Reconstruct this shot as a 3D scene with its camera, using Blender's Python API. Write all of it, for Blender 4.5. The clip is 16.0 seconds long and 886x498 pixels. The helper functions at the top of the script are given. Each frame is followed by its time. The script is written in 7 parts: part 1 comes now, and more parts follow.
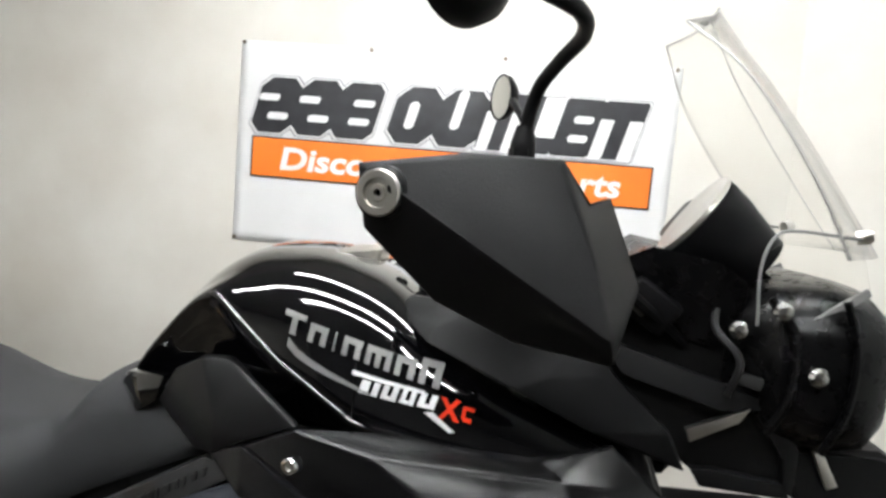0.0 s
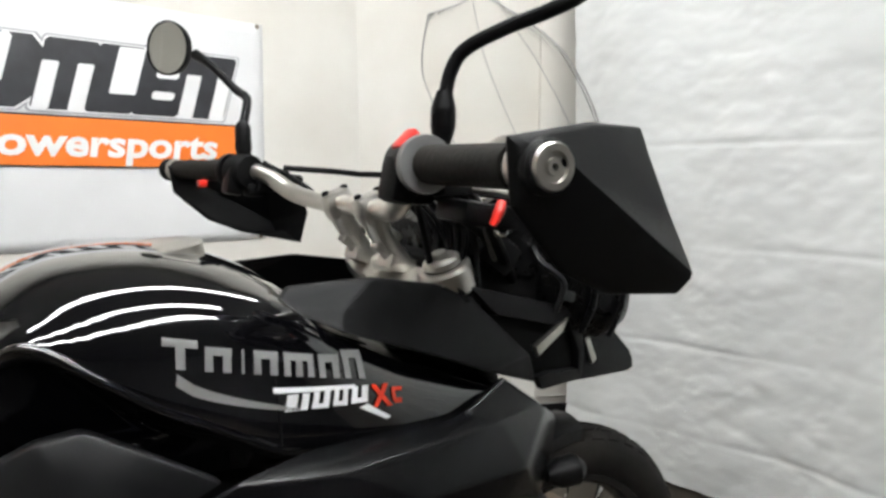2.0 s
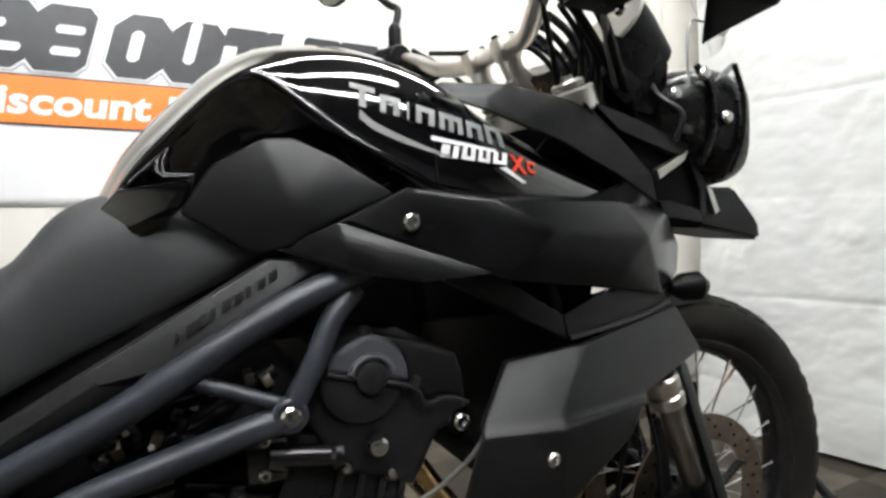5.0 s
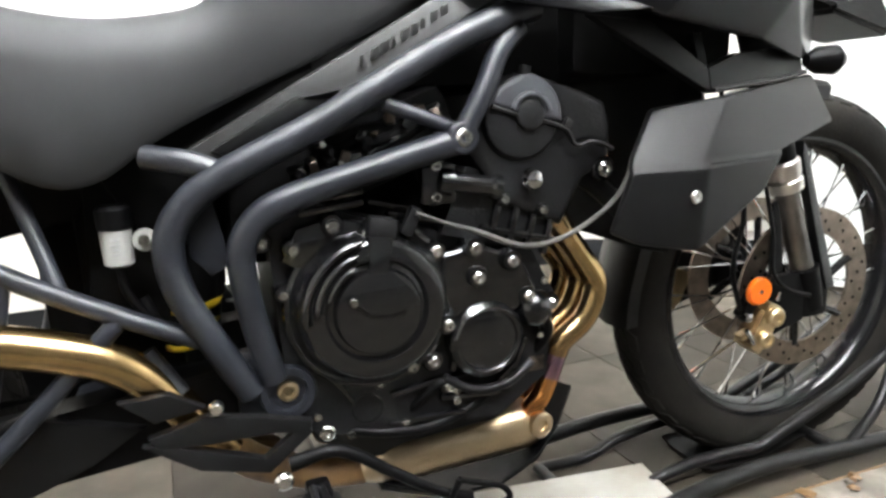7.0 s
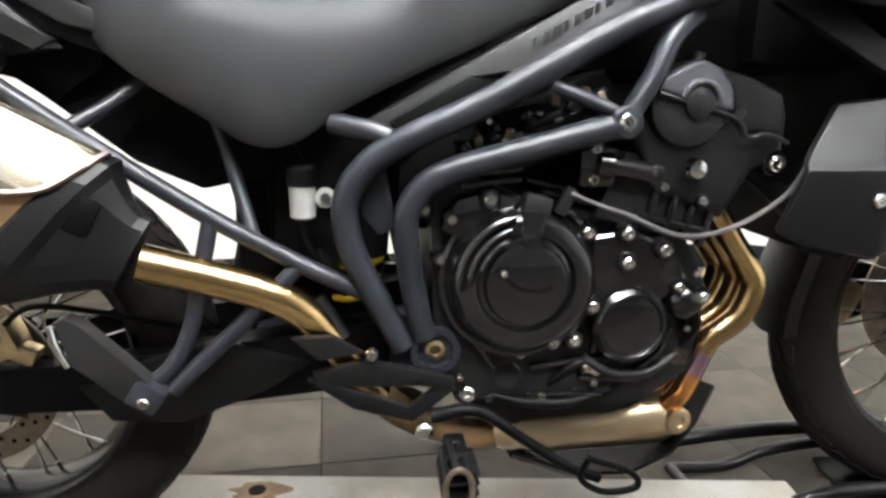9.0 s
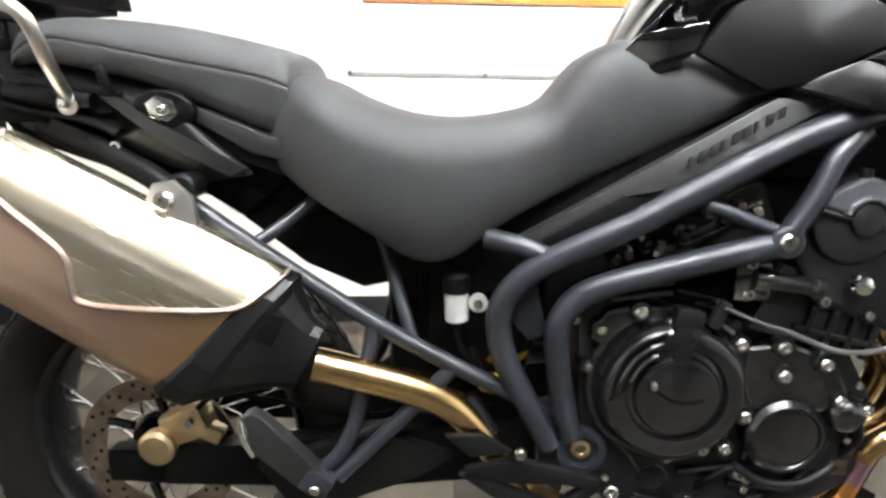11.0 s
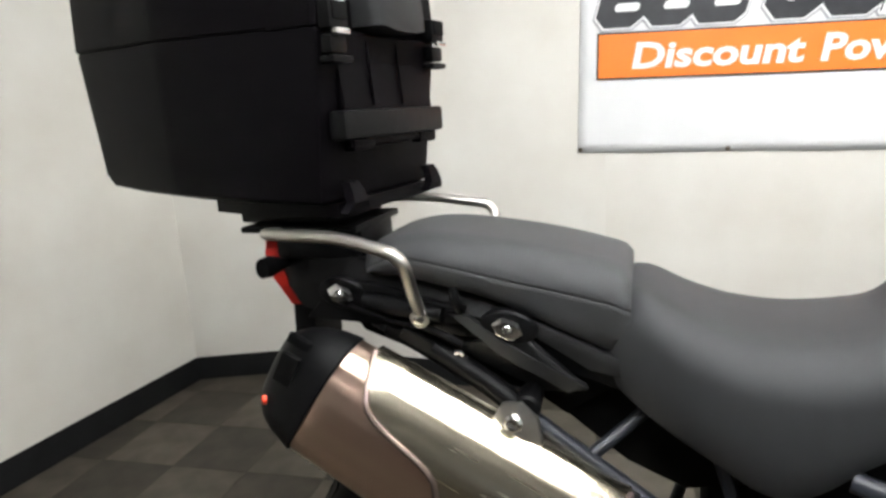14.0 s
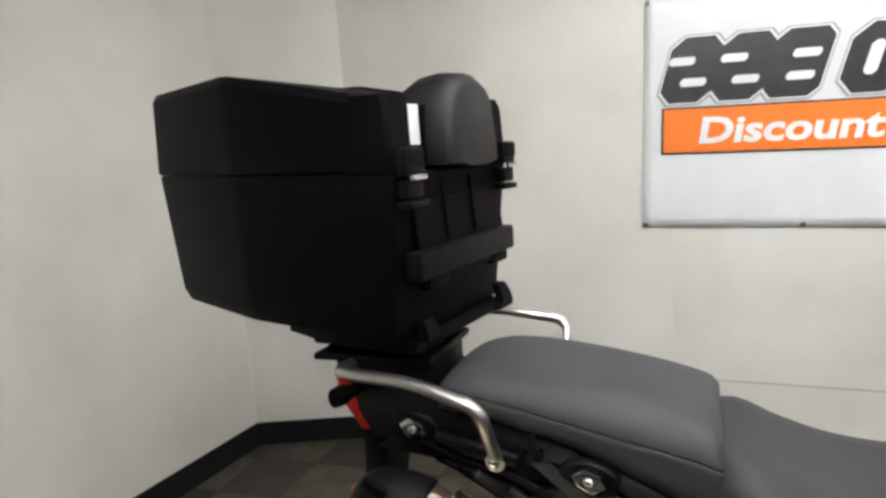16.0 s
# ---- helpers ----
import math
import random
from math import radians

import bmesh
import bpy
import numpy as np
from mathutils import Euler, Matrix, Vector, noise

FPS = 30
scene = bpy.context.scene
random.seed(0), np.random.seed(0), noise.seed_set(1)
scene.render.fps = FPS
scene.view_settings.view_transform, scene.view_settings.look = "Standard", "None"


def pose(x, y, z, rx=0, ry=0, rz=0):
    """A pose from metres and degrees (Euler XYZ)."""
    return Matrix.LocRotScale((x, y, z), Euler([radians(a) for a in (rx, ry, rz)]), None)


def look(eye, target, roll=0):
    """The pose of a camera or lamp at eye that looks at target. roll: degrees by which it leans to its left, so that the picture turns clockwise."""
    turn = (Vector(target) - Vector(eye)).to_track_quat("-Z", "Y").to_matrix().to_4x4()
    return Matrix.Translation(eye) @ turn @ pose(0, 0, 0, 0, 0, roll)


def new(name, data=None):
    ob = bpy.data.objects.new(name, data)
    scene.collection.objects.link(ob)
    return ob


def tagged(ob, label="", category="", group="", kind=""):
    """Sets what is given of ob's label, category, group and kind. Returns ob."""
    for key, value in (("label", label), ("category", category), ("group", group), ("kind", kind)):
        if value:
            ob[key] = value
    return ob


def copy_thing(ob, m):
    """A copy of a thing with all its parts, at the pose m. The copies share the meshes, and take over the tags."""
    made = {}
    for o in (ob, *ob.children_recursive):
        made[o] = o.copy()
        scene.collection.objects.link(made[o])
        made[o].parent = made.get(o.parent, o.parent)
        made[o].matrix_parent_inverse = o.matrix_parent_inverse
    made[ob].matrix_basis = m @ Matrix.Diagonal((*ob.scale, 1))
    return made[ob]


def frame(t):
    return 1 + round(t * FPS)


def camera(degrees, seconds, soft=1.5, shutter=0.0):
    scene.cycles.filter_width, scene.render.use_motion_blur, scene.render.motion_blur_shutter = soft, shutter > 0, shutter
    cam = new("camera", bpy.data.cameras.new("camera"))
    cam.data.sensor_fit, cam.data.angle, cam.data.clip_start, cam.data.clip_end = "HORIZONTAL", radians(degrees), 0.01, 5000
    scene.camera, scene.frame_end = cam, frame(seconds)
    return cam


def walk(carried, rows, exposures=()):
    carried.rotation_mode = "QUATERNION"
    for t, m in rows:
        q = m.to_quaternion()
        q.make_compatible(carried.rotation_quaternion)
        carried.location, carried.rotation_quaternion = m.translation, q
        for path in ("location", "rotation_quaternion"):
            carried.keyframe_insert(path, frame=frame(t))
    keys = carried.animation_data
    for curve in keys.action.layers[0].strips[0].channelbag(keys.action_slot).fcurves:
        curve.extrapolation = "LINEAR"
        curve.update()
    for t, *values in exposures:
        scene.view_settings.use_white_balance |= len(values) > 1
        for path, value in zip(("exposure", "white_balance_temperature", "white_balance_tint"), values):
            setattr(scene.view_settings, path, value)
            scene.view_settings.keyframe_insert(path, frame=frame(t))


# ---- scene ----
cam = camera(70.0, 16.0, soft=2.9)
PATH = [
    (0, (1.317, -0.956, 1.276), (1.049, 1.016, 1.081), 3.1),
    (0.5, (1.211, -0.927, 1.275), (1.392, 1.055, 1.081), 3.9),
    (1, (1.126, -0.839, 1.289), (1.669, 1.065, 1.006), 1.8),
    (1.5, (0.97, -0.804, 1.277), (1.893, 0.935, 0.925), -0.2),
    (2, (0.855, -0.8, 1.278), (2.061, 0.768, 0.985), -0.4),
    (2.5, (0.83, -0.825, 1.231), (2.013, 0.765, 0.962), -1.8),
    (3, (0.859, -0.912, 1.166), (1.933, 0.763, 0.966), -0.7),
    (5.3, (0.701, -0.933, 0.887), (1.585, 0.857, 0.76), -2.2),
    (5.5, (0.674, -0.93, 0.851), (1.556, 0.859, 0.711), -2.4),
    (6, (0.625, -0.93, 0.808), (1.457, 0.868, 0.537), -2.4),
    (6.5, (0.589, -0.958, 0.756), (1.367, 0.856, 0.43), -2.2),
    (7, (0.565, -0.956, 0.742), (1.289, 0.858, 0.312), -2.0),
    (7.5, (0.533, -0.951, 0.71), (1.218, 0.874, 0.263), -1.8),
    (8, (0.547, -0.982, 0.663), (1.021, 0.904, 0.195), 0.1),
    (10.3, (0.51, -0.995, 0.861), (0.668, 0.95, 0.425), -0.7),
    (10.5, (0.503, -0.994, 0.867), (0.611, 0.956, 0.436), -1.1),
    (11, (0.475, -0.999, 0.881), (0.437, 0.952, 0.442), -0.9),
    (11.5, (0.413, -0.981, 0.915), (0.263, 0.964, 0.474), -0.7),
    (12, (0.326, -0.991, 0.951), (0.127, 0.951, 0.518), -1.0),
    (12.5, (0.254, -1.003, 0.999), (0.017, 0.933, 0.558), -0.3),
    (13, (0.229, -0.996, 1.059), (-0.107, 0.922, 0.606), -1.0),
    (13.5, (0.239, -0.979, 1.132), (-0.2, 0.92, 0.683), -1.8),
    (14, (0.237, -0.974, 1.202), (-0.318, 0.9, 0.776), -3.6),
    (14.5, (0.235, -0.972, 1.262), (-0.352, 0.897, 0.861), -3.7),
    (15, (0.219, -0.959, 1.308), (-0.411, 0.902, 0.936), -4.6),
    (15.5, (0.205, -0.943, 1.341), (-0.464, 0.911, 1.002), -4.5),
    (16, (0.198, -0.938, 1.356), (-0.51, 0.907, 1.05), -4.3),
]
EXPOSURES = [(0, 0.30), (0.5, -0.04), (1.0, -0.02), (1.5, 0.02), (2.5, 0.02), (3.2, 0.12), (5.3, 0.52), (5.5, 0.62), (6, 1.54), (6.5, 1.60), (8, 1.64), (10.3, 1.60), (12, 1.54), (13, 1.0), (14.0, 0.50), (15.0, 0.35), (16, 0.09)]
walk(cam, [(t, look(eye, target, roll)) for t, eye, target, roll in PATH], EXPOSURES)

# ---- small helpers for meshes and materials ----
def finish(bm, sharp=38):
    bmesh.ops.remove_doubles(bm, verts=bm.verts, dist=1e-5)
    bmesh.ops.recalc_face_normals(bm, faces=bm.faces)
    for f in bm.faces:
        f.smooth = True
    for e in bm.edges:
        if len(e.link_faces) == 2 and e.calc_face_angle(0) > radians(sharp):
            e.smooth = False
    return bm


def part(name, bm, material, parent=None, label="", sharp=38):
    finish(bm, sharp)
    me = bpy.data.meshes.new(name)
    bm.to_mesh(me)
    bm.free()
    me.materials.append(material)
    ob = new(name, me)
    ob.parent = parent
    if label:
        ob["label"] = label
    return ob


def thing(name, label, category, at=(0, 0, 0), turn=0.0, group="", kind=""):
    ob = new(name)
    ob.empty_display_size = 0.1
    ob.matrix_basis = pose(*at, 0, 0, turn)
    return tagged(ob, label, category, group, kind)


def smooth_path(points, step=6):
    p = [Vector(q) for q in points]
    if len(p) < 3:
        return p
    out = []
    ext = [p[0] * 2 - p[1]] + p + [p[-1] * 2 - p[-2]]
    for i in range(1, len(ext) - 2):
        a, b, c, d = ext[i - 1:i + 3]
        for k in range(step):
            t = k / step
            out.append(0.5 * (2 * b + (c - a) * t + (2 * a - 5 * b + 4 * c - d) * t * t + (3 * b - a - 3 * c + d) * t ** 3))
    return out + [p[-1]]


def tube(points, radius, sides=14, step=6, bm=None, flat=1.0, caps=True):
    """A round bar along a smooth line; radius may be one number or one per given point."""
    bm = bm or bmesh.new()
    p = smooth_path(points, step)
    n = len(p)
    if isinstance(radius, (int, float)):
        rr = [radius] * n
    else:
        m = len(radius) - 1
        rr = [radius[min(m - 1, int(i * m / (n - 1)))] * (1 - (i * m / (n - 1) - min(m - 1, int(i * m / (n - 1))))) + radius[min(m - 1, int(i * m / (n - 1))) + 1] * (i * m / (n - 1) - min(m - 1, int(i * m / (n - 1)))) for i in range(n)]
    side = None
    rings = []
    for i in range(n):
        d = (p[min(i + 1, n - 1)] - p[max(i - 1, 0)]).normalized()
        if side is None:
            side = d.cross(Vector((0, 0, 1)) if abs(d.z) < 0.9 else Vector((0, 1, 0))).normalized()
        side = (side - d * side.dot(d)).normalized()
        up = d.cross(side)
        rings.append([bm.verts.new(p[i] + side * (rr[i] * math.cos(a)) + up * (rr[i] * flat * math.sin(a))) for a in (2 * math.pi * k / sides for k in range(sides))])
    stitch(bm, rings, True, caps)
    return bm


def stitch(bm, rings, closed=True, caps=True):
    for a, b in zip(rings, rings[1:]):
        m = len(a)
        for k in range(m if closed else m - 1):
            bm.faces.new((a[k], a[(k + 1) % m], b[(k + 1) % m], b[k]))
    if caps:
        bm.faces.new(rings[0][::-1])
        bm.faces.new(rings[-1])


def lathe(profile, centre=(0, 0, 0), axis=(0, 1, 0), sides=32, bm=None, arc=None):
    """Turns a profile of (along the axis, radius) about the axis through the centre."""
    bm = bm or bmesh.new()
    q = Vector((0, 0, 1)).rotation_difference(Vector(axis)).to_matrix()
    c = Vector(centre)
    rings = []
    for h, r in profile:
        r = max(r, 1e-4)
        rings.append([bm.verts.new(c + q @ Vector((r * math.cos(a), r * math.sin(a), h))) for a in (2 * math.pi * k / sides for k in range(sides))])
    stitch(bm, rings, True, False)
    if profile[0][1] > 0 and profile[0] != profile[-1]:
        bm.faces.new(rings[0][::-1])
        bm.faces.new(rings[-1])
    return bm


def wheel_lathe(profile, centre, sides=72, bm=None):
    """A closed ring profile of (y, radius) turned about the wheel's axle."""
    bm = bm or bmesh.new()
    c = Vector(centre)
    rings = []
    for k in range(sides):
        a = 2 * math.pi * k / sides
        rings.append([bm.verts.new(c + Vector((r * math.cos(a), y, r * math.sin(a)))) for y, r in profile])
    stitch(bm, rings + [rings[0]], True, False)
    return bm


def block(size, at=(0, 0, 0), bevel=0.004, turn=(0, 0, 0), bm=None, seg=2):
    bm2 = bmesh.new()
    bmesh.ops.create_cube(bm2, size=1)
    bmesh.ops.scale(bm2, verts=bm2.verts, vec=size)
    if bevel:
        bmesh.ops.bevel(bm2, geom=bm2.edges[:], offset=bevel, segments=seg, affect="EDGES", profile=0.6)
    bm2.transform(pose(*at, *turn))
    return merge(bm, bm2)


def merge(bm, other):
    if bm is None:
        return other
    me = bpy.data.meshes.new("joined")
    other.to_mesh(me)
    other.free()
    bm.from_mesh(me)
    bpy.data.meshes.remove(me)
    return bm


def plate(outline, depth, bevel=0.004, bm=None, seg=2, out=-1):
    """A panel: outline of (x, y, z) on its outer side, thickened inwards along y."""
    b = bmesh.new()
    front = [b.verts.new(p) for p in outline]
    back = [b.verts.new((p[0], p[1] - out * depth, p[2])) for p in outline]
    b.faces.new(front)
    b.faces.new(back[::-1])
    n = len(front)
    for k in range(n):
        b.faces.new((front[k], back[k], back[(k + 1) % n], front[(k + 1) % n]))
    bmesh.ops.recalc_face_normals(b, faces=b.faces)
    if bevel:
        bmesh.ops.bevel(b, geom=[e for e in b.edges if all(v in front for v in e.verts)], offset=bevel, segments=seg, affect="EDGES", profile=0.6)
    return merge(bm, b)


def shell(verts, faces, thick=0.004, bevel=0.004):
    """A faceted body panel: outer faces, thickened inwards, with softened folds."""
    b = bmesh.new()
    vs = [b.verts.new(v) for v in verts]
    for f in faces:
        b.faces.new([vs[k] for k in f])
    inner = {v: b.verts.new((v.co.x, v.co.y + (thick if v.co.y < 0 else -thick), v.co.z)) for v in vs}
    rim = [e for e in b.edges if len(e.link_faces) == 1]
    for f in list(b.faces):
        b.faces.new([inner[v] for v in reversed(f.verts)])
    for e in rim:
        a, c = e.verts
        b.faces.new((a, c, inner[c], inner[a]))
    bmesh.ops.recalc_face_normals(b, faces=b.faces)
    if bevel:
        bmesh.ops.bevel(b, geom=[e for e in b.edges if e.calc_length() > 2.2 * bevel and len(e.link_faces) == 2 and e.calc_face_angle(0) > radians(8)], offset=min(bevel, thick * 0.6), segments=2, affect="EDGES", profile=0.5)
    return b


def loft(rings, caps=True, bm=None):
    bm = bm or bmesh.new()
    stitch(bm, [[bm.verts.new(p) for p in r] for r in rings], True, caps)
    return bm


def spline(keys, x):
    """A smooth value from (x, value) keys."""
    xs = [k[0] for k in keys]
    if x <= xs[0]:
        return keys[0][1]
    for i in range(len(keys) - 1):
        if x <= xs[i + 1]:
            t = (x - xs[i]) / (xs[i + 1] - xs[i])
            m0 = (keys[i + 1][1] - keys[max(i - 1, 0)][1]) / (xs[i + 1] - xs[max(i - 1, 0)]) * (xs[i + 1] - xs[i])
            m1 = (keys[min(i + 2, len(keys) - 1)][1] - keys[i][1]) / (xs[min(i + 2, len(keys) - 1)] - xs[i]) * (xs[i + 1] - xs[i])
            return (2 * t ** 3 - 3 * t * t + 1) * keys[i][1] + (t ** 3 - 2 * t * t + t) * m0 + (3 * t * t - 2 * t ** 3) * keys[i + 1][1] + (t ** 3 - t * t) * m1
    return keys[-1][1]


def flip(bm):
    """The same part on the other flank."""
    b = bm.copy()
    bmesh.ops.scale(b, verts=b.verts, vec=(1, -1, 1))
    bmesh.ops.reverse_faces(b, faces=b.faces)
    return b


def pair(name, bm, material, parent, label="", sharp=38):
    other = flip(bm)
    return part(name, bm, material, parent, label, sharp), part(name, other, material, parent, label, sharp)


def surface(name, colour, rough=0.5, metal=0.0, vary=0.12, scale=8.0, bump=0.0, bump_scale=60.0, rough_vary=0.12, coat=0.0, second=None, second_amount=0.5, stretch=(1, 1, 1), spec=0.5, turn=0.0):
    """A principled surface with two scales of variation in colour and gloss, and a fine relief."""
    m = bpy.data.materials.new(name)
    m.use_nodes = True
    nt = m.node_tree
    b = nt.nodes["Principled BSDF"]
    tc = nt.nodes.new("ShaderNodeTexCoord")
    mp = nt.nodes.new("ShaderNodeMapping")
    mp.vector_type = "TEXTURE"
    mp.inputs["Scale"].default_value = tuple(1 / k for k in stretch)
    mp.inputs["Rotation"].default_value = (0, radians(turn), 0)
    nt.links.new(tc.outputs["Object"], mp.inputs["Vector"])
    big = nt.nodes.new("ShaderNodeTexNoise")
    big.inputs["Scale"].default_value, big.inputs["Detail"].default_value = scale, 5
    fine = nt.nodes.new("ShaderNodeTexNoise")
    fine.inputs["Scale"].default_value, fine.inputs["Detail"].default_value = bump_scale, 3
    for n in (big, fine):
        nt.links.new(mp.outputs["Vector"], n.inputs["Vector"])
    ramp = nt.nodes.new("ShaderNodeMapRange")
    ramp.inputs["From Min"].default_value, ramp.inputs["From Max"].default_value = 0.3, 0.7
    nt.links.new(big.outputs["Fac"], ramp.inputs["Value"])
    mix = nt.nodes.new("ShaderNodeMix")
    mix.data_type = "RGBA"
    c = Vector(colour)
    lo = second if second else tuple(c * (1 - vary))
    mix.inputs["A"].default_value = (*lo, 1)
    mix.inputs["B"].default_value = (*(c * (1 + vary * 0.6)), 1)
    nt.links.new(ramp.outputs["Result"], mix.inputs["Factor"])
    nt.links.new(mix.outputs["Result"], b.inputs["Base Color"])
    r = nt.nodes.new("ShaderNodeMapRange")
    r.inputs["To Min"].default_value, r.inputs["To Max"].default_value = max(rough - rough_vary * 0.5, 0.02), min(rough + rough_vary * 0.5, 1)
    nt.links.new(fine.outputs["Fac"], r.inputs["Value"])
    nt.links.new(r.outputs["Result"], b.inputs["Roughness"])
    b.inputs["Metallic"].default_value = metal
    b.inputs["Specular IOR Level"].default_value = spec
    b.inputs["Coat Weight"].default_value = coat
    b.inputs["Coat Roughness"].default_value = 0.03
    if bump:
        bp = nt.nodes.new("ShaderNodeBump")
        bp.inputs["Strength"].default_value, bp.inputs["Distance"].default_value = bump, 0.002
        nt.links.new(fine.outputs["Fac"], bp.inputs["Height"])
        nt.links.new(bp.outputs["Normal"], b.inputs["Normal"])
    return m


def glowing(name, colour, strength):
    m = bpy.data.materials.new(name)
    m.use_nodes = True
    b = m.node_tree.nodes["Principled BSDF"]
    b.inputs["Emission Color"].default_value = (*colour, 1)
    b.inputs["Emission Strength"].default_value = strength
    b.inputs["Base Color"].default_value = (*colour, 1)
    return m


def glass(name, colour, rough=0.02):
    """A thin clear sheet: it lets light through, with a glancing gloss."""
    m = bpy.data.materials.new(name)
    m.use_nodes = True
    nt = m.node_tree
    nt.nodes.remove(nt.nodes["Principled BSDF"])
    clear, gloss, mix, fr, edge = nt.nodes.new("ShaderNodeBsdfTransparent"), nt.nodes.new("ShaderNodeBsdfGlossy"), nt.nodes.new("ShaderNodeMixShader"), nt.nodes.new("ShaderNodeLayerWeight"), nt.nodes.new("ShaderNodeMath")
    clear.inputs["Color"].default_value = (*colour, 1)
    gloss.inputs["Roughness"].default_value = rough
    fr.inputs["Blend"].default_value = 0.5
    edge.operation = "POWER"
    edge.inputs[1].default_value = 5.0
    nt.links.new(fr.outputs["Facing"], edge.inputs[0])
    nt.links.new(edge.outputs["Value"], mix.inputs["Fac"])
    nt.links.new(clear.outputs["BSDF"], mix.inputs[1])
    nt.links.new(gloss.outputs["BSDF"], mix.inputs[2])
    nt.links.new(mix.outputs["Shader"], nt.nodes["Material Output"].inputs["Surface"])
    return m


M_WALL = surface("wall_paint", (0.72, 0.70, 0.65), 0.55, vary=0.05, scale=2.2, bump=0.12, bump_scale=180, second=(0.635, 0.60, 0.54))
# ceiling out of view; its dark tone makes gloss parts mirror less light
M_SOFFIT = surface("unseen_ceiling_tone", (0.24, 0.24, 0.235), 0.85, vary=0.08, scale=3)
# added wall behind the camera, dark to cut bounce and reflections on the bike
M_DIM = surface("unseen_wall_tone", (0.17, 0.17, 0.17), 0.7, vary=0.1, scale=2)
M_BASE = surface("black_rubber_base", (0.006, 0.006, 0.0065), 0.5, vary=0.3, scale=9, bump=0.1, spec=0.16)
M_TILE = surface("vinyl_tile", (0.20, 0.18, 0.153), 0.45, vary=0.3, scale=14, bump=0.06, bump_scale=240, second=(0.13, 0.115, 0.095))
M_CLOTH = surface("white_sheet", (0.66, 0.67, 0.66), 0.85, vary=0.06, scale=5, bump=0.15, bump_scale=300)
wt = M_CLOTH.node_tree
wn, wm, wb = wt.nodes.new("ShaderNodeTexNoise"), wt.nodes.new("ShaderNodeMath"), wt.nodes.new("ShaderNodeBump")
wn.noise_type = "RIDGED_MULTIFRACTAL"
wn.inputs["Scale"].default_value, wn.inputs["Detail"].default_value, wn.inputs["Roughness"].default_value = 2.6, 9, 0.62
wm.operation = "MULTIPLY"
wm.inputs[1].default_value = 0.5
wb.inputs["Strength"].default_value, wb.inputs["Distance"].default_value = 0.8, 0.05
wt.links.new(wt.nodes["Texture Coordinate"].outputs["Object"], wn.inputs["Vector"])
wt.links.new(wn.outputs["Fac"], wm.inputs[0])
wt.links.new(wm.outputs["Value"], wb.inputs["Height"])
wt.links.new(wb.outputs["Normal"], wt.nodes["Principled BSDF"].inputs["Normal"])
M_VINYL = surface("banner_vinyl", (0.74, 0.74, 0.74), 0.38, vary=0.05, scale=4, bump=0.05, bump_scale=30)
M_ORANGE = surface("orange_print", (0.85, 0.19, 0.02), 0.4, vary=0.08, scale=6)
M_INK = surface("black_print", (0.018, 0.018, 0.022), 0.4, vary=0.5, scale=14)
M_GREYINK = surface("grey_print", (0.36, 0.36, 0.38), 0.4, vary=0.1)
M_WHITEINK = surface("white_print", (0.80, 0.80, 0.80), 0.4, vary=0.04)
M_GLOSS = surface("gloss_black_paint", (0.002, 0.002, 0.0025), 0.07, vary=0.3, scale=5, rough_vary=0.03, coat=1.0)
M_MATTE = surface("matt_black_plastic", (0.006, 0.006, 0.0065), 0.37, vary=0.2, scale=12, bump=0.25, bump_scale=900, spec=0.25)
M_GRAIN = surface("grained_grey_plastic", (0.012, 0.012, 0.0125), 0.42, vary=0.15, scale=10, bump=0.35, bump_scale=700, spec=0.45)
M_GUARD = surface("guard_plastic", (0.0024, 0.0024, 0.0027), 0.52, vary=0.15, scale=10, bump=0.3, bump_scale=700, spec=0.16)
M_BLACK = surface("black_plastic", (0.0026, 0.0026, 0.0029), 0.46, vary=0.2, scale=20, bump=0.1, spec=0.12)
M_DARK = surface("dark_cavity_plastic", (0.003, 0.003, 0.003), 0.7, vary=0.2, spec=0.10)
# one seat vinyl in two tones: the pillion's carries the light its top catches
M_SADDLE = surface("seat_vinyl_shaded", (0.028, 0.0284, 0.030), 0.54, vary=0.10, scale=16, bump=0.25, bump_scale=850, spec=0.20)
M_VINYLSEAT = surface("seat_vinyl_lit", (0.041, 0.0415, 0.043), 0.54, vary=0.10, scale=16, bump=0.25, bump_scale=850, spec=0.22)
M_FRAME = surface("powder_coated_steel", (0.018, 0.020, 0.026), 0.36, vary=0.12, scale=14, bump=0.15, bump_scale=700, spec=0.4)
M_ENGINE = surface("black_engine_paint", (0.004, 0.004, 0.0045), 0.24, vary=0.25, scale=18, rough_vary=0.04, coat=0.65)
M_ENGINE_DULL = surface("grimy_engine_casting", (0.009, 0.009, 0.010), 0.42, vary=0.35, scale=24, bump=0.4, bump_scale=260, spec=0.28)
M_COVER = surface("dull_grey_cover_paint", (0.055, 0.058, 0.066), 0.40, vary=0.15, scale=25, bump=0.12, bump_scale=500, spec=0.35)
M_BOLT = surface("zinc_bolt", (0.62, 0.62, 0.60), 0.22, metal=1.0, vary=0.1, scale=90)
M_ALU = surface("satin_aluminium", (0.58, 0.56, 0.52), 0.34, metal=1.0, vary=0.08, scale=30, bump=0.1, bump_scale=500)
M_CHROME = surface("bright_steel", (0.72, 0.72, 0.72), 0.12, metal=1.0, vary=0.06)
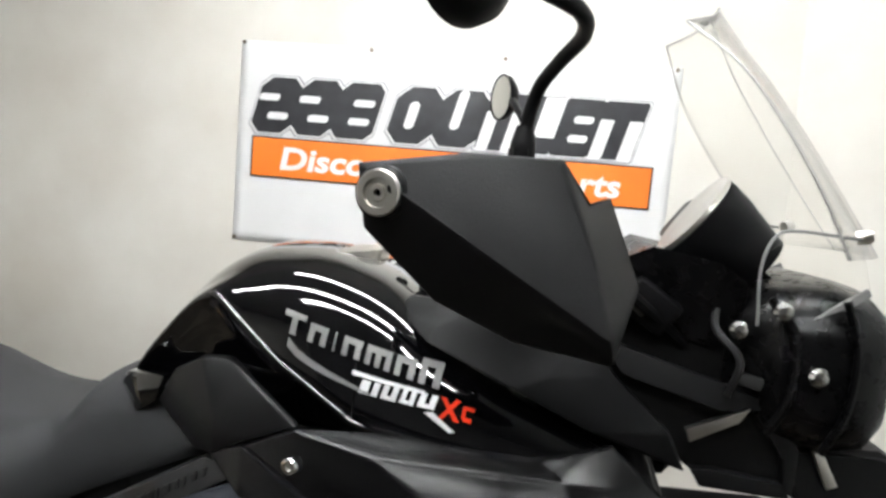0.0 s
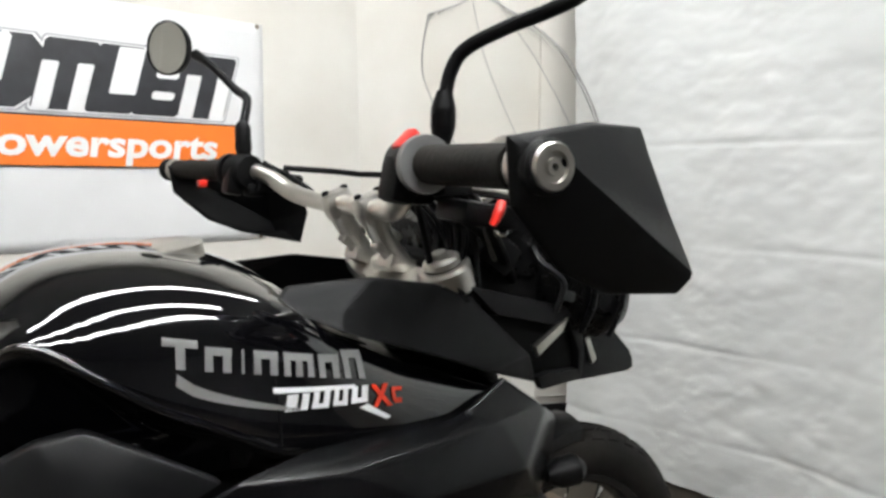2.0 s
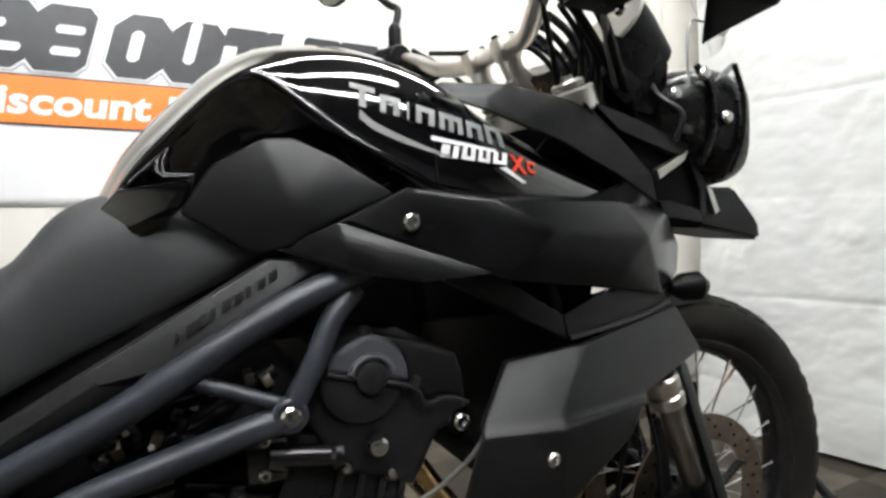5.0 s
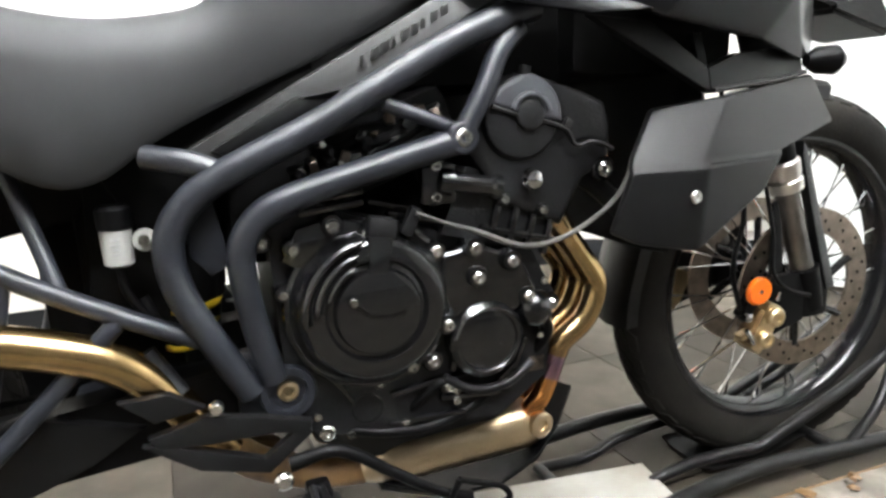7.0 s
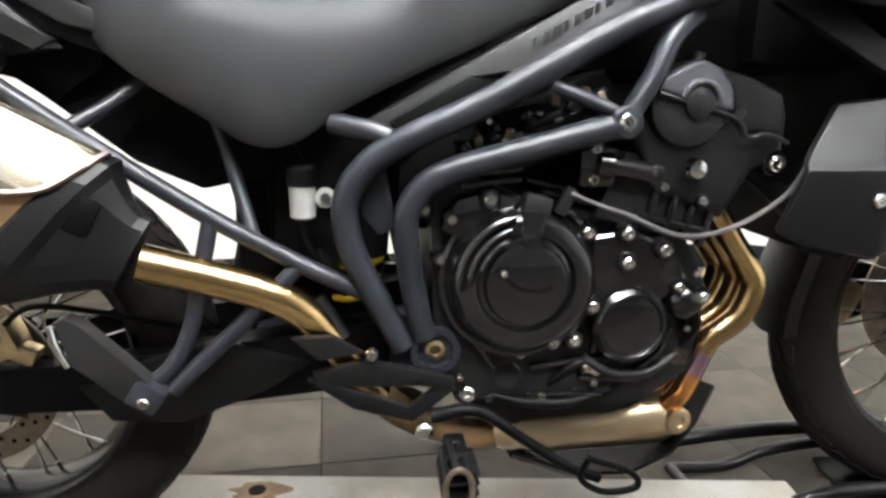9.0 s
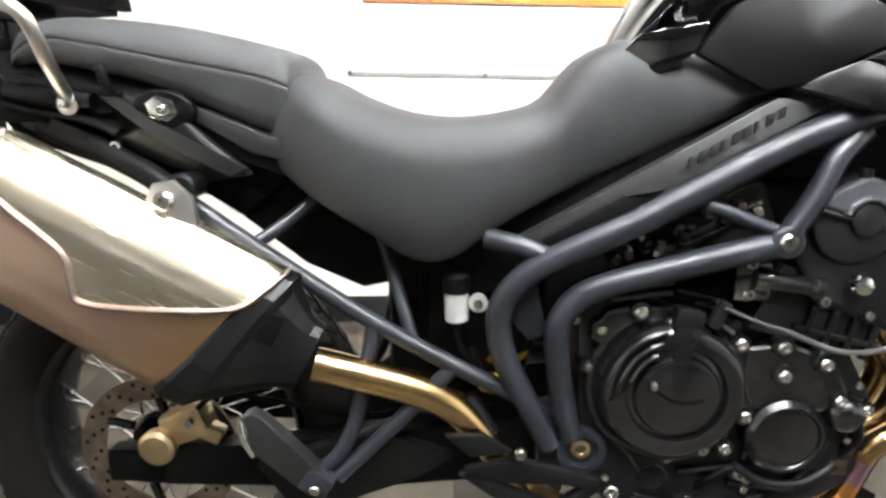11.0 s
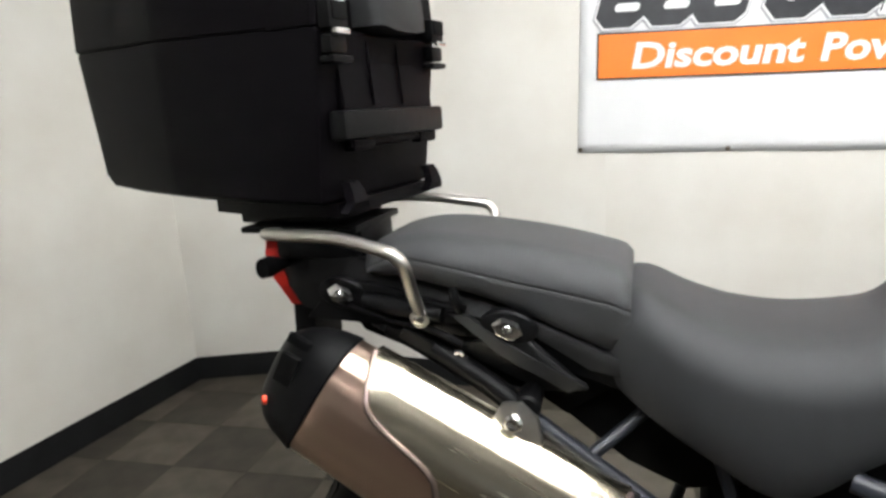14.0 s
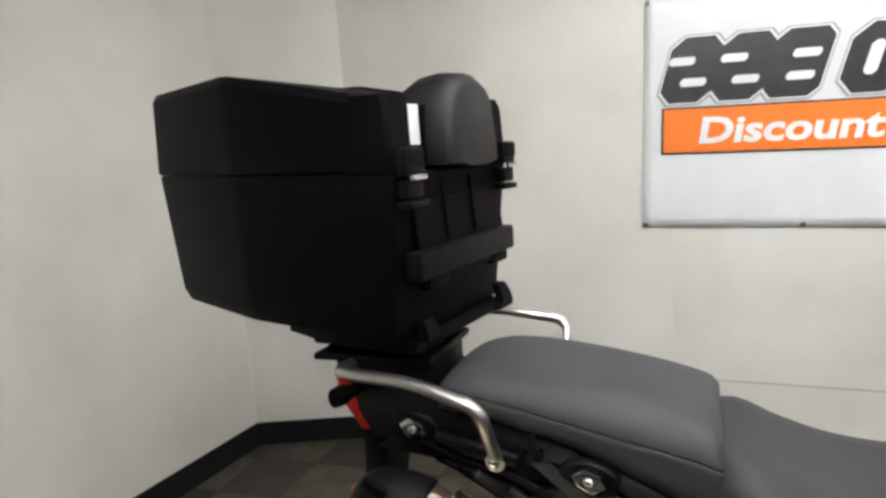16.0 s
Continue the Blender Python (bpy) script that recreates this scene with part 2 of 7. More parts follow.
M_CAN = surface("brushed_titanium", (0.66, 0.50, 0.38), 0.34, metal=1.0, vary=0.05, scale=1.6, bump=0.0, bump_scale=6, second=(0.63, 0.43, 0.35), rough_vary=0.03, stretch=(0.2, 16, 16), turn=28.7)
# straw to orange heat tint where the hot gas enters the can
nt = M_CAN.node_tree
tint_at = nt.nodes.new("ShaderNodeVectorMath")
tint_at.operation = "DOT_PRODUCT"
tint_at.inputs[1].default_value = (0.877, 0.035, -0.48)
nt.links.new(nt.nodes["Texture Coordinate"].outputs["Object"], tint_at.inputs[0])
tint_span = nt.nodes.new("ShaderNodeMapRange")
tint_span.inputs["From Min"].default_value, tint_span.inputs["From Max"].default_value = -0.27, -0.13
tint_span.inputs["To Max"].default_value = 0.75
nt.links.new(tint_at.outputs["Value"], tint_span.inputs["Value"])
tint_mix = nt.nodes.new("ShaderNodeMix")
tint_mix.data_type = "RGBA"
tint_mix.inputs["B"].default_value = (0.62, 0.36, 0.12, 1)
nt.links.new(nt.nodes["Mix"].outputs["Result"], tint_mix.inputs["A"])
nt.links.new(tint_span.outputs["Result"], tint_mix.inputs["Factor"])
nt.links.new(tint_mix.outputs["Result"], nt.nodes["Principled BSDF"].inputs["Base Color"])
M_SHIELD = surface("brushed_steel_shield", (0.72, 0.66, 0.54), 0.27, metal=1.0, vary=0.05, scale=2.2, bump=0.0, bump_scale=7, rough_vary=0.03, second=(0.70, 0.61, 0.45), stretch=(0.2, 22, 22), turn=28.7)
M_LIP = surface("browned_steel_edge", (0.27, 0.21, 0.18), 0.42, metal=1.0, vary=0.15, scale=30, second=(0.20, 0.15, 0.14))
M_PIPE = surface("heat_tinted_steel", (0.52, 0.36, 0.17), 0.24, metal=1.0, vary=0.2, scale=7, second=(0.45, 0.30, 0.15))
M_CATCAN = surface("straw_tinted_steel", (0.62, 0.50, 0.34), 0.3, metal=1.0, vary=0.15, scale=12, bump=0.1)
M_BLUED = surface("blued_steel", (0.36, 0.27, 0.46), 0.22, metal=1.0, vary=0.3, scale=14, second=(0.42, 0.22, 0.26))
M_COPPER = surface("copper_tinted_steel", (0.66, 0.33, 0.09), 0.22, metal=1.0, vary=0.2, scale=14, second=(0.60, 0.24, 0.10))
M_GOLD = surface("gold_anodised", (0.66, 0.53, 0.33), 0.35, metal=1.0, vary=0.15, scale=40, bump=0.15)
M_TYRE = surface("tyre_rubber", (0.0075, 0.007, 0.0065), 0.66, vary=0.35, scale=9, bump=0.3, bump_scale=160, second=(0.017, 0.015, 0.013), spec=0.11)
M_RIM = surface("black_rim", (0.008, 0.008, 0.009), 0.22, vary=0.2)
M_DISC = surface("steel_disc", (0.27, 0.225, 0.185), 0.42, metal=1.0, vary=0.35, scale=40)
M_SLIDER = surface("dirty_slider_steel", (0.20, 0.19, 0.18), 0.34, metal=1.0, vary=0.2, scale=30)
M_RED = surface("red_plastic", (0.55, 0.02, 0.012), 0.3, vary=0.1)
M_AMBER = surface("amber_reflector", (0.85, 0.16, 0.01), 0.2, vary=0.06, coat=0.6)
M_YELLOW = surface("yellow_spring", (0.65, 0.42, 0.02), 0.4, vary=0.1)
M_RUST = surface("oily_brown_steel", (0.16, 0.09, 0.035), 0.5, vary=0.4, scale=40, bump=0.3)
M_RESERVOIR = surface("milky_plastic", (0.38, 0.38, 0.36), 0.4, vary=0.06, scale=30)
M_PLANK = surface("chalky_white_steel", (0.40, 0.40, 0.385), 0.55, vary=0.2, scale=7, bump=0.15, bump_scale=90, second=(0.27, 0.24, 0.19))
M_PLANKSIDE = surface("pale_blue_steel", (0.34, 0.38, 0.405), 0.5, vary=0.12, scale=9, bump=0.1)
M_STAND = surface("worn_black_tube", (0.008, 0.008, 0.0085), 0.32, vary=0.4, scale=30, bump=0.1, spec=0.3)
M_GREYCABLE = surface("grey_cable_sheath", (0.075, 0.073, 0.070), 0.45, vary=0.2, scale=30)
M_BADGE = surface("dull_silver_badge", (0.15, 0.15, 0.148), 0.4, vary=0.08)
M_DECALW = surface("white_decal", (0.78, 0.79, 0.80), 0.3, vary=0.03)
M_DECALR = surface("red_decal", (0.62, 0.035, 0.01), 0.3, vary=0.05)
M_EDGE = surface("pale_clear_edge", (0.42, 0.41, 0.40), 0.25, vary=0.1)
M_SCREEN = glass("clear_screen", (0.985, 0.985, 0.98))
M_LENS = glass("lamp_lens", (0.95, 0.95, 0.95))
M_MIRROR = surface("mirror_glass", (0.75, 0.76, 0.74), 0.03, metal=1.0, vary=0.02, rough_vary=0.0)
M_CASE = surface("textured_black_case", (0.0016, 0.0012, 0.0018), 0.50, vary=0.12, scale=9, bump=0.4, bump_scale=1000, spec=0.05)
M_LAMPBLACK = surface("black_lamp_shell", (0.0018, 0.0018, 0.002), 0.28, vary=0.3, scale=16, spec=0.16)
M_SATIN = surface("satin_black_fairing", (0.003, 0.003, 0.0033), 0.23, vary=0.12, scale=5, bump=0.04, bump_scale=1200, rough_vary=0.02, spec=0.20)
M_PLATE = surface("dirty_steel_plate", (0.20, 0.185, 0.16), 0.55, vary=0.3, scale=13, bump=0.2, bump_scale=90, second=(0.055, 0.040, 0.028))
M_PAD = surface("black_pad_vinyl", (0.008, 0.008, 0.0085), 0.5, vary=0.15, scale=14, bump=0.25, bump_scale=800, spec=0.3)
M_TUBE = glowing("tube_light", (0.975, 0.99, 0.995), 60.0)
M_LAMPBODY = surface("white_enamel", (0.75, 0.75, 0.74), 0.4, vary=0.04)

# ---- world and lamps ----
world = bpy.data.worlds.new("world")
scene.world = world
world.use_nodes = True
world.node_tree.nodes["Background"].inputs["Color"].default_value = (0.5, 0.5, 0.5, 1)
world.node_tree.nodes["Background"].inputs["Strength"].default_value = 0.05

# ---- the room: back wall, left wall, sheet over the far end, floor and ceiling ----
BACK, RIGHT, HIGH, GROUND = 1.605, 3.95, 2.9, -0.02
WALL_END, YAW = 3.74, 1.9


def on_back(x, out=0.0, z=0.0):
    """A place on the back wall's face, which runs slightly askew."""
    return Vector((x + out * math.sin(radians(YAW)), BACK + x * math.tan(radians(YAW)) - out, z))


def wall(name, a, b, material=None, label="", low=0.0):
    """A wall whose face runs from a to b, with its thickness behind."""
    a, b = Vector((*a, 0)), Vector((*b, 0))
    d = b - a
    ob = part(name, block((d.length, 0.12, HIGH - GROUND), (d.length / 2, 0.06, (HIGH + GROUND) / 2), 0.0), material or M_WALL)
    ob.matrix_basis = Matrix.Translation(a) @ Matrix.Rotation(math.atan2(d.y, d.x), 4, "Z")
    return tagged(ob, label or "cream painted plasterboard wall with faint scuffs", "wall", kind="structure")


CORNER_A, CORNER_B, BEND = (-1.795, 1.500), (-1.242, 1.700), tuple(on_back(0.16)[:2])
wall("wall_north", BEND, tuple(on_back(WALL_END)[:2]))
# towards the corner the wall eases back in a long shallow bow
mid = Vector(on_back(-0.55)[:2])
bow = [Vector(CORNER_B) * (1 - u) ** 2 + mid * (2 * u * (1 - u)) + Vector(BEND) * u * u for u in (k / 24 for k in range(25))]
bowed = part("wall_northwest", loft([[(x, y, GROUND), (x, y, HIGH), (x, y + 0.12, HIGH), (x, y + 0.12, GROUND)] for x, y in bow]), M_WALL)
tagged(bowed, "cream painted plasterboard wall with faint scuffs", "wall", kind="structure")
wall("wall_corner", CORNER_A, CORNER_B)
wall("wall_west", (-2.455, -6.5), CORNER_A)
wall("wall_east", (RIGHT + 0.2, 2.6), (RIGHT + 0.2, -6.5))
wall("wall_south", (RIGHT + 0.3, -6.5), (-2.4, -6.5), M_DIM, "unseen wall behind the camera, toned dark to limit bounced light")
wall("wall_corner_east", (2.30, 1.682), (3.30, 1.02))
wall("wall_north_return", tuple(on_back(WALL_END + 0.01, -0.7)[:2]), (RIGHT + 0.3, 2.5))
tagged(part("ceiling", block((7.6, 9.7, 0.1), (1.0, -1.9, HIGH + 0.05), 0.0), M_SOFFIT), "unseen ceiling, toned dark to hold down its reflections", "ceiling", kind="structure")
tagged(part("floor", block((7.6, 9.8, 0.1), (1.0, -1.9, GROUND - 0.056), 0.0), M_DARK), "dark subfloor beneath vinyl tiles", "floor", kind="structure")


def skirting(a, b):
    a, b = Vector((*a, 0)), Vector((*b, 0))
    d = b - a
    prof = [(0, GROUND), (0.012, GROUND), (0.011, GROUND + 0.006), (0.007, 0.004), (0.006, 0.086), (0.003, 0.092), (0, 0.092)]
    ob = part("baseboard", loft([[(x, -p[0] - 0.002, p[1]) for p in prof] for x in (0, d.length)]), M_BASE)
    ob.matrix_basis = Matrix.Translation(a) @ Matrix.Rotation(math.atan2(d.y, d.x), 4, "Z")
    return tagged(ob, "black vinyl cove baseboard along the wall", "baseboard", kind="structure")


skirting(BEND, tuple(on_back(WALL_END - 0.002)[:2]))
for a, b in zip(bow[::6], bow[6::6]):
    skirting(a, b)
skirting(CORNER_A, CORNER_B)
skirting((2.30, 1.682), (3.30, 1.02))
skirting((-2.447, -6.4), CORNER_A)
# a pale casing at the free end of the back wall
casing = part("trim", block((0.30, 0.03, HIGH - 0.14), (0, 0, 0), 0.004), M_WALL)
casing.matrix_basis = Matrix.Translation((3.09, 1.145, HIGH / 2 + 0.066)) @ Matrix.Rotation(math.atan2(-0.662, 1.0), 4, "Z")
tagged(casing, "pale painted casing at the wall's end", "trim", kind="structure")
# a thin cable stapled along the back wall
tagged(part("wall_cable", tube([on_back(x, 0.0015, z) for x, z in ((0.27, 0.400), (0.37, 0.397), (0.6, 0.390), (0.94, 0.379), (1.25, 0.372))], 0.0022, 8), M_GREYINK), "thin grey cable run along the wall", "cable", kind="structure")

# ---- the printed banner on the back wall ----
BX0, BX1, BZ0, BZ1 = -0.065, 1.722, -0.275, 0.56
banner = thing("banner", "white vinyl banner with slanted black lettering and orange stripe", "banner")
banner.matrix_basis = Matrix.Translation(on_back(0.128, 0.0085, 1.280)) @ Matrix.Rotation(radians(YAW), 4, "Z") @ Matrix.Rotation(radians(1.84), 4, "Y")
sheet = bmesh.new()
cols, rowsn = 48, 22
grid = [[sheet.verts.new((BX0 + (BX1 - BX0) * i / cols, 0.0035 + 0.0012 * math.sin(i * 0.55 + j * 0.21) * math.sin(j * 0.4 + 0.3) - 0.0012 * math.exp(-((j / rowsn - 0.1) * 5) ** 2) * math.sin(i * 0.33), BZ0 + (BZ1 - BZ0) * j / rowsn)) for i in range(cols + 1)] for j in range(rowsn + 1)]
for j in range(rowsn):
    for i in range(cols):
        sheet.faces.new((grid[j][i], grid[j][i + 1], grid[j + 1][i + 1], grid[j + 1][i]))
vinyl = part("vinyl_sheet", sheet, M_VINYL, banner)
sol = vinyl.modifiers.new("thickness", "SOLIDIFY")
sol.thickness = 0.001
part("printed_stripe", block((1.652, 0.001, 0.170), (0.826, -0.0010, 0.085), 0.0), M_INK, banner, "thin black border of the stripe")
part("printed_stripe", block((1.638, 0.001, 0.158), (0.826, -0.0022, 0.085), 0.0), M_ORANGE, banner, "solid orange stripe")


def lettering(text, size, at, material, parent, name, slant=0.25, extrude=0.0006, bold=0.006, squeeze=1.0, turn=(90, 0, 0)):
    """Words as flat printed letters."""
    cu = bpy.data.curves.new(name, "FONT")
    cu.body, cu.size, cu.shear, cu.extrude, cu.offset = text, size, slant, extrude, bold
    cu.align_x = "CENTER"
    cu.resolution_u = 3
    ob = new(name, cu)
    me = bpy.data.meshes.new_from_object(ob.evaluated_get(bpy.context.evaluated_depsgraph_get()))
    bpy.data.objects.remove(ob)
    bpy.data.curves.remove(cu)
    me.materials.clear()
    me.materials.append(material)
    out = new(name, me)
    out.parent = parent
    out.matrix_basis = pose(*at, *turn) @ Matrix.Diagonal((squeeze, 1, 1, 1))
    return out


lettering("Discount", 0.128, (0.415, -0.0034, 0.040), M_WHITEINK, banner, "printed_word", 0.12, bold=0.004, squeeze=1.24)
lettering("Powersports", 0.128, (1.145, -0.0034, 0.040), M_WHITEINK, banner, "printed_word", 0.12, bold=0.004, squeeze=1.15)


def slanted(points, grow, y, x0, z0, shear=0.26):
    """A flat shape of the shop's mark, slanted like the print."""
    cx = sum(p[0] for p in points) / len(points)
    cz = sum(p[1] for p in points) / len(points)
    out = []
    for x, z in points:
        dx, dz = x - cx, z - cz
        x2 = x + (grow if dx > 0 else -grow)
        z2 = z + (grow if dz > 0 else -grow)
        out.append((x0 + x2 + shear * z2, y, z0 + z2))
    return plate(out, 0.0008, 0.0)


def octagon(w, h, c):
    return [(c, 0), (w - c, 0), (w, c), (w, h - c), (w - c, h), (c, h), (0, h - c), (0, c)]


# the shop's mark: nine plain slanted blocks, each with a pale core bar and a grey keyline
H, pen = 0.222, 0.0
for k, (w, c, cut) in enumerate([(0.168, 0.04, 2), (0.168, 0.04, 2), (0.168, 0.03, 2), (0.186, 0.05, 1), (0.178, 0.04, 3), (0.150, 0.01, 4), (0.140, 0.01, 5), (0.146, 0.01, 2), (0.165, 0.01, 4)]):
    x0 = -0.012 + pen
    h = H
    shape = octagon(w, h, c)
    part("mark_keyline", slanted(shape, 0.014, -0.0006, x0, 0.190), M_GREYINK, banner)
    part("mark_gap", slanted(shape, 0.009, -0.0014, x0, 0.190), M_WHITEINK, banner)
    part("mark_block", slanted(shape, 0.004, -0.0022, x0, 0.190), M_INK, banner)
    if cut in (1, 3):
        slot = octagon(w * 0.22, h * (0.5 if cut == 1 else 0.72), 0.012)
        part("mark_slot", slanted(slot, 0, -0.0030, x0 + w * 0.39 + 0.26 * (0 if cut == 3 else 0), 0.190 + h * (0.25 if cut == 1 else 0.30)), M_WHITEINK, banner)
    elif cut == 2:
        for q, s in ((0.24, 0.34), (0.58, 0.0 if k < 2 else 0.34)):
            slot = octagon(w * 0.52, h * 0.13, 0.008)
            part("mark_slot", slanted(slot, 0, -0.0030, x0 + w * (s if k < 2 else 0.34) + 0.26 * h * q, 0.190 + h * q), M_WHITEINK, banner)
    elif cut == 4:
        for s in (0.0, 0.68):
            slot = octagon(w * 0.32, h * 0.70, 0.004)
            part("mark_slot", slanted(slot, 0, -0.0030, x0 + w * s - 0.0, 0.190 - 0.004), M_WHITEINK, banner)
    elif cut == 5:
        slot = octagon(w * 0.6, h * 0.72, 0.004)
        part("mark_slot", slanted(slot, 0, -0.0030, x0 + w * 0.42 + 0.26 * h * 0.26, 0.190 + h * 0.28), M_WHITEINK, banner)
    pen += w + (0.062 if k == 2 else 0.005)
for x in (-0.055, 0.485, 1.03, 1.70):
    for z in (-0.265, 0.55):
        part("grommet", lathe([(0, 0.009), (0.003, 0.0085), (0.003, 0.004), (0, 0.004)], (x, 0.0015, z), (0, -1, 0), 16), M_DISC, banner, "tarnished metal grommet")

# ---- the white sheet hung over the right-hand end ----
random.seed(4)
drape = bmesh.new()
nx, nz = 330, 330
folds = [(random.uniform(-3, 1.0), random.uniform(0.05, 2.6), random.uniform(-0.5, 0.5), random.uniform(0.012, 0.06), random.uniform(0.15, 0.6), random.uniform(-0.004, 0.005)) for _ in range(70)]
crease = [(0.55, 0.16), (0.93, 0.17), (1.3, 0.13), (0.2, 0.15)]


def drape_point(i, j):
    y = 0.96 - 4.0 * i / nx
    z = HIGH * j / nz
    x = 2.89 + 0.13 * (0.96 - y)
    x += 0.030 * math.sin(y * 5.2 + 0.4 * math.sin(z * 1.6)) * (0.35 + 0.65 * min(1, abs(z - 1.0))) + 0.012 * math.sin(y * 13 + z * 1.3)
    for fy, fz, tilt, wide, length, deep in folds:
        u = (y - fy) * math.cos(tilt) + (z - fz) * math.sin(tilt)
        v = -(y - fy) * math.sin(tilt) + (z - fz) * math.cos(tilt)
        if abs(u) < length and abs(v) < 3 * wide:
            x += deep * math.exp(-(v / wide) ** 2) * (1 - (u / length) ** 2)
    for cz, cs in crease:
        d = z - cz - cs * (1.0 - y) * 0.15
        x += (0.0048 * math.exp(-(d / 0.009) ** 2) - 0.0015 * math.exp(-((d - 0.03) / 0.02) ** 2)) * (0.6 + 0.4 * math.sin(y * 6 + cz * 9))
    p, q = 0.8 * y + 0.6 * z, 0.8 * z - 0.6 * y
    x += 0.006 * noise.ridged_multi_fractal(Vector((p * 4.5, q * 3.2, 1.7)), 0.8, 2.1, 5, 1.0, 2.0)
    x += 0.0026 * noise.ridged_multi_fractal(Vector((y * 9.0, z * 13.0, 5.2)), 0.9, 2.1, 4, 1.0, 2.0)
    return (x, y, z)


net = [[drape.verts.new(drape_point(i, j)) for i in range(nx + 1)] for j in range(nz + 1)]
for j in range(nz):
    for i in range(nx):
        drape.faces.new((net[j][i], net[j][i + 1], net[j + 1][i + 1], net[j + 1][i]))
sheet_ob = part("backdrop_sheet", drape, M_CLOTH, sharp=180)
tagged(sheet_ob, "creased white fabric sheet hung as a backdrop", "backdrop sheet", kind="structure")

# ---- ceiling tube lights ----
def tube_light(at, turn):
    t = thing("tube_light", "white ceiling fixture with two fluorescent tubes", "ceiling light", at, turn, "ceiling tube lights")
    prof = [(-0.11, 0.0), (-0.06, 0.055), (0.06, 0.055), (0.11, 0.0), (0.10, 0.0), (0.055, 0.047), (-0.055, 0.047), (-0.10, 0.0)]
    part("housing", loft([[(x, p[0], p[1]) for p in prof] for x in (-1.23, 1.23)]), M_LAMPBODY, t)
    for y in (-0.045, 0.045):
        part("tube", tube([(-1.2, y, 0.012), (1.2, y, 0.012)], 0.019, 12), M_TUBE, t, "glowing fluorescent tube")
        for x in (-1.212, 1.212):
            part("socket", block((0.022, 0.03, 0.045), (x, y, 0.02), 0.004), M_LAMPBODY, t)
    return t


LAMPS = [(1.40, 0.25, 0), (0.75, -1.00, 0), (1.00, -2.00, 0)]
lamp = tube_light((LAMPS[0][0], LAMPS[0][1], HIGH - 0.06), LAMPS[0][2])
for x, y, a in LAMPS[1:]:
    copy_thing(lamp, pose(x, y, HIGH - 0.06, 0, 0, a))

# ---- the motorcycle: x forwards from the rear axle, y to its left, z up from the floor ----
bike = thing("motorcycle", "black adventure motorcycle with matt plastics and gold exhaust, parked upright", "motorcycle", (0, 0.047, 0), -1.5)
STEER = -3.0
RAKE = Vector((-math.sin(radians(23)), 0, math.cos(radians(23))))
HEAD = Vector((1.38, 0, 1.05))
TURN = Matrix.Translation(HEAD) @ Matrix.Rotation(radians(STEER), 4, RAKE) @ Matrix.Translation(-HEAD)


def steered(bm):
    bm.transform(TURN)
    return bm


def bolt(at, r=0.008, axis=(0, -1, 0), parent=None, material=None, h=0.006, name="bolt"):
    b = lathe([(0, r), (h * 0.6, r), (h, r * 0.75), (h, r * 0.45), (h * 0.4, r * 0.4), (h * 0.4, 0)], at, axis, 12)
    return part(name, b, material or M_BOLT, parent if parent else bike)


# -- wheels --
def tyre_profile(radius, width, rim_r):
    h = width / 2
    prof = []
    for k in range(15):
        a = math.pi * k / 14
        y = -h * math.cos(a)
        crown = radius - (radius - rim_r) * 0.52
        r = crown + (radius - crown) * math.sin(a) ** 0.75
        prof.append((y, r))
    prof = [(-h * 0.62, rim_r), (-h * 0.9, rim_r + (radius - rim_r) * 0.22)] + prof + [(h * 0.9, rim_r + (radius - rim_r) * 0.22), (h * 0.62, rim_r)]
    return prof


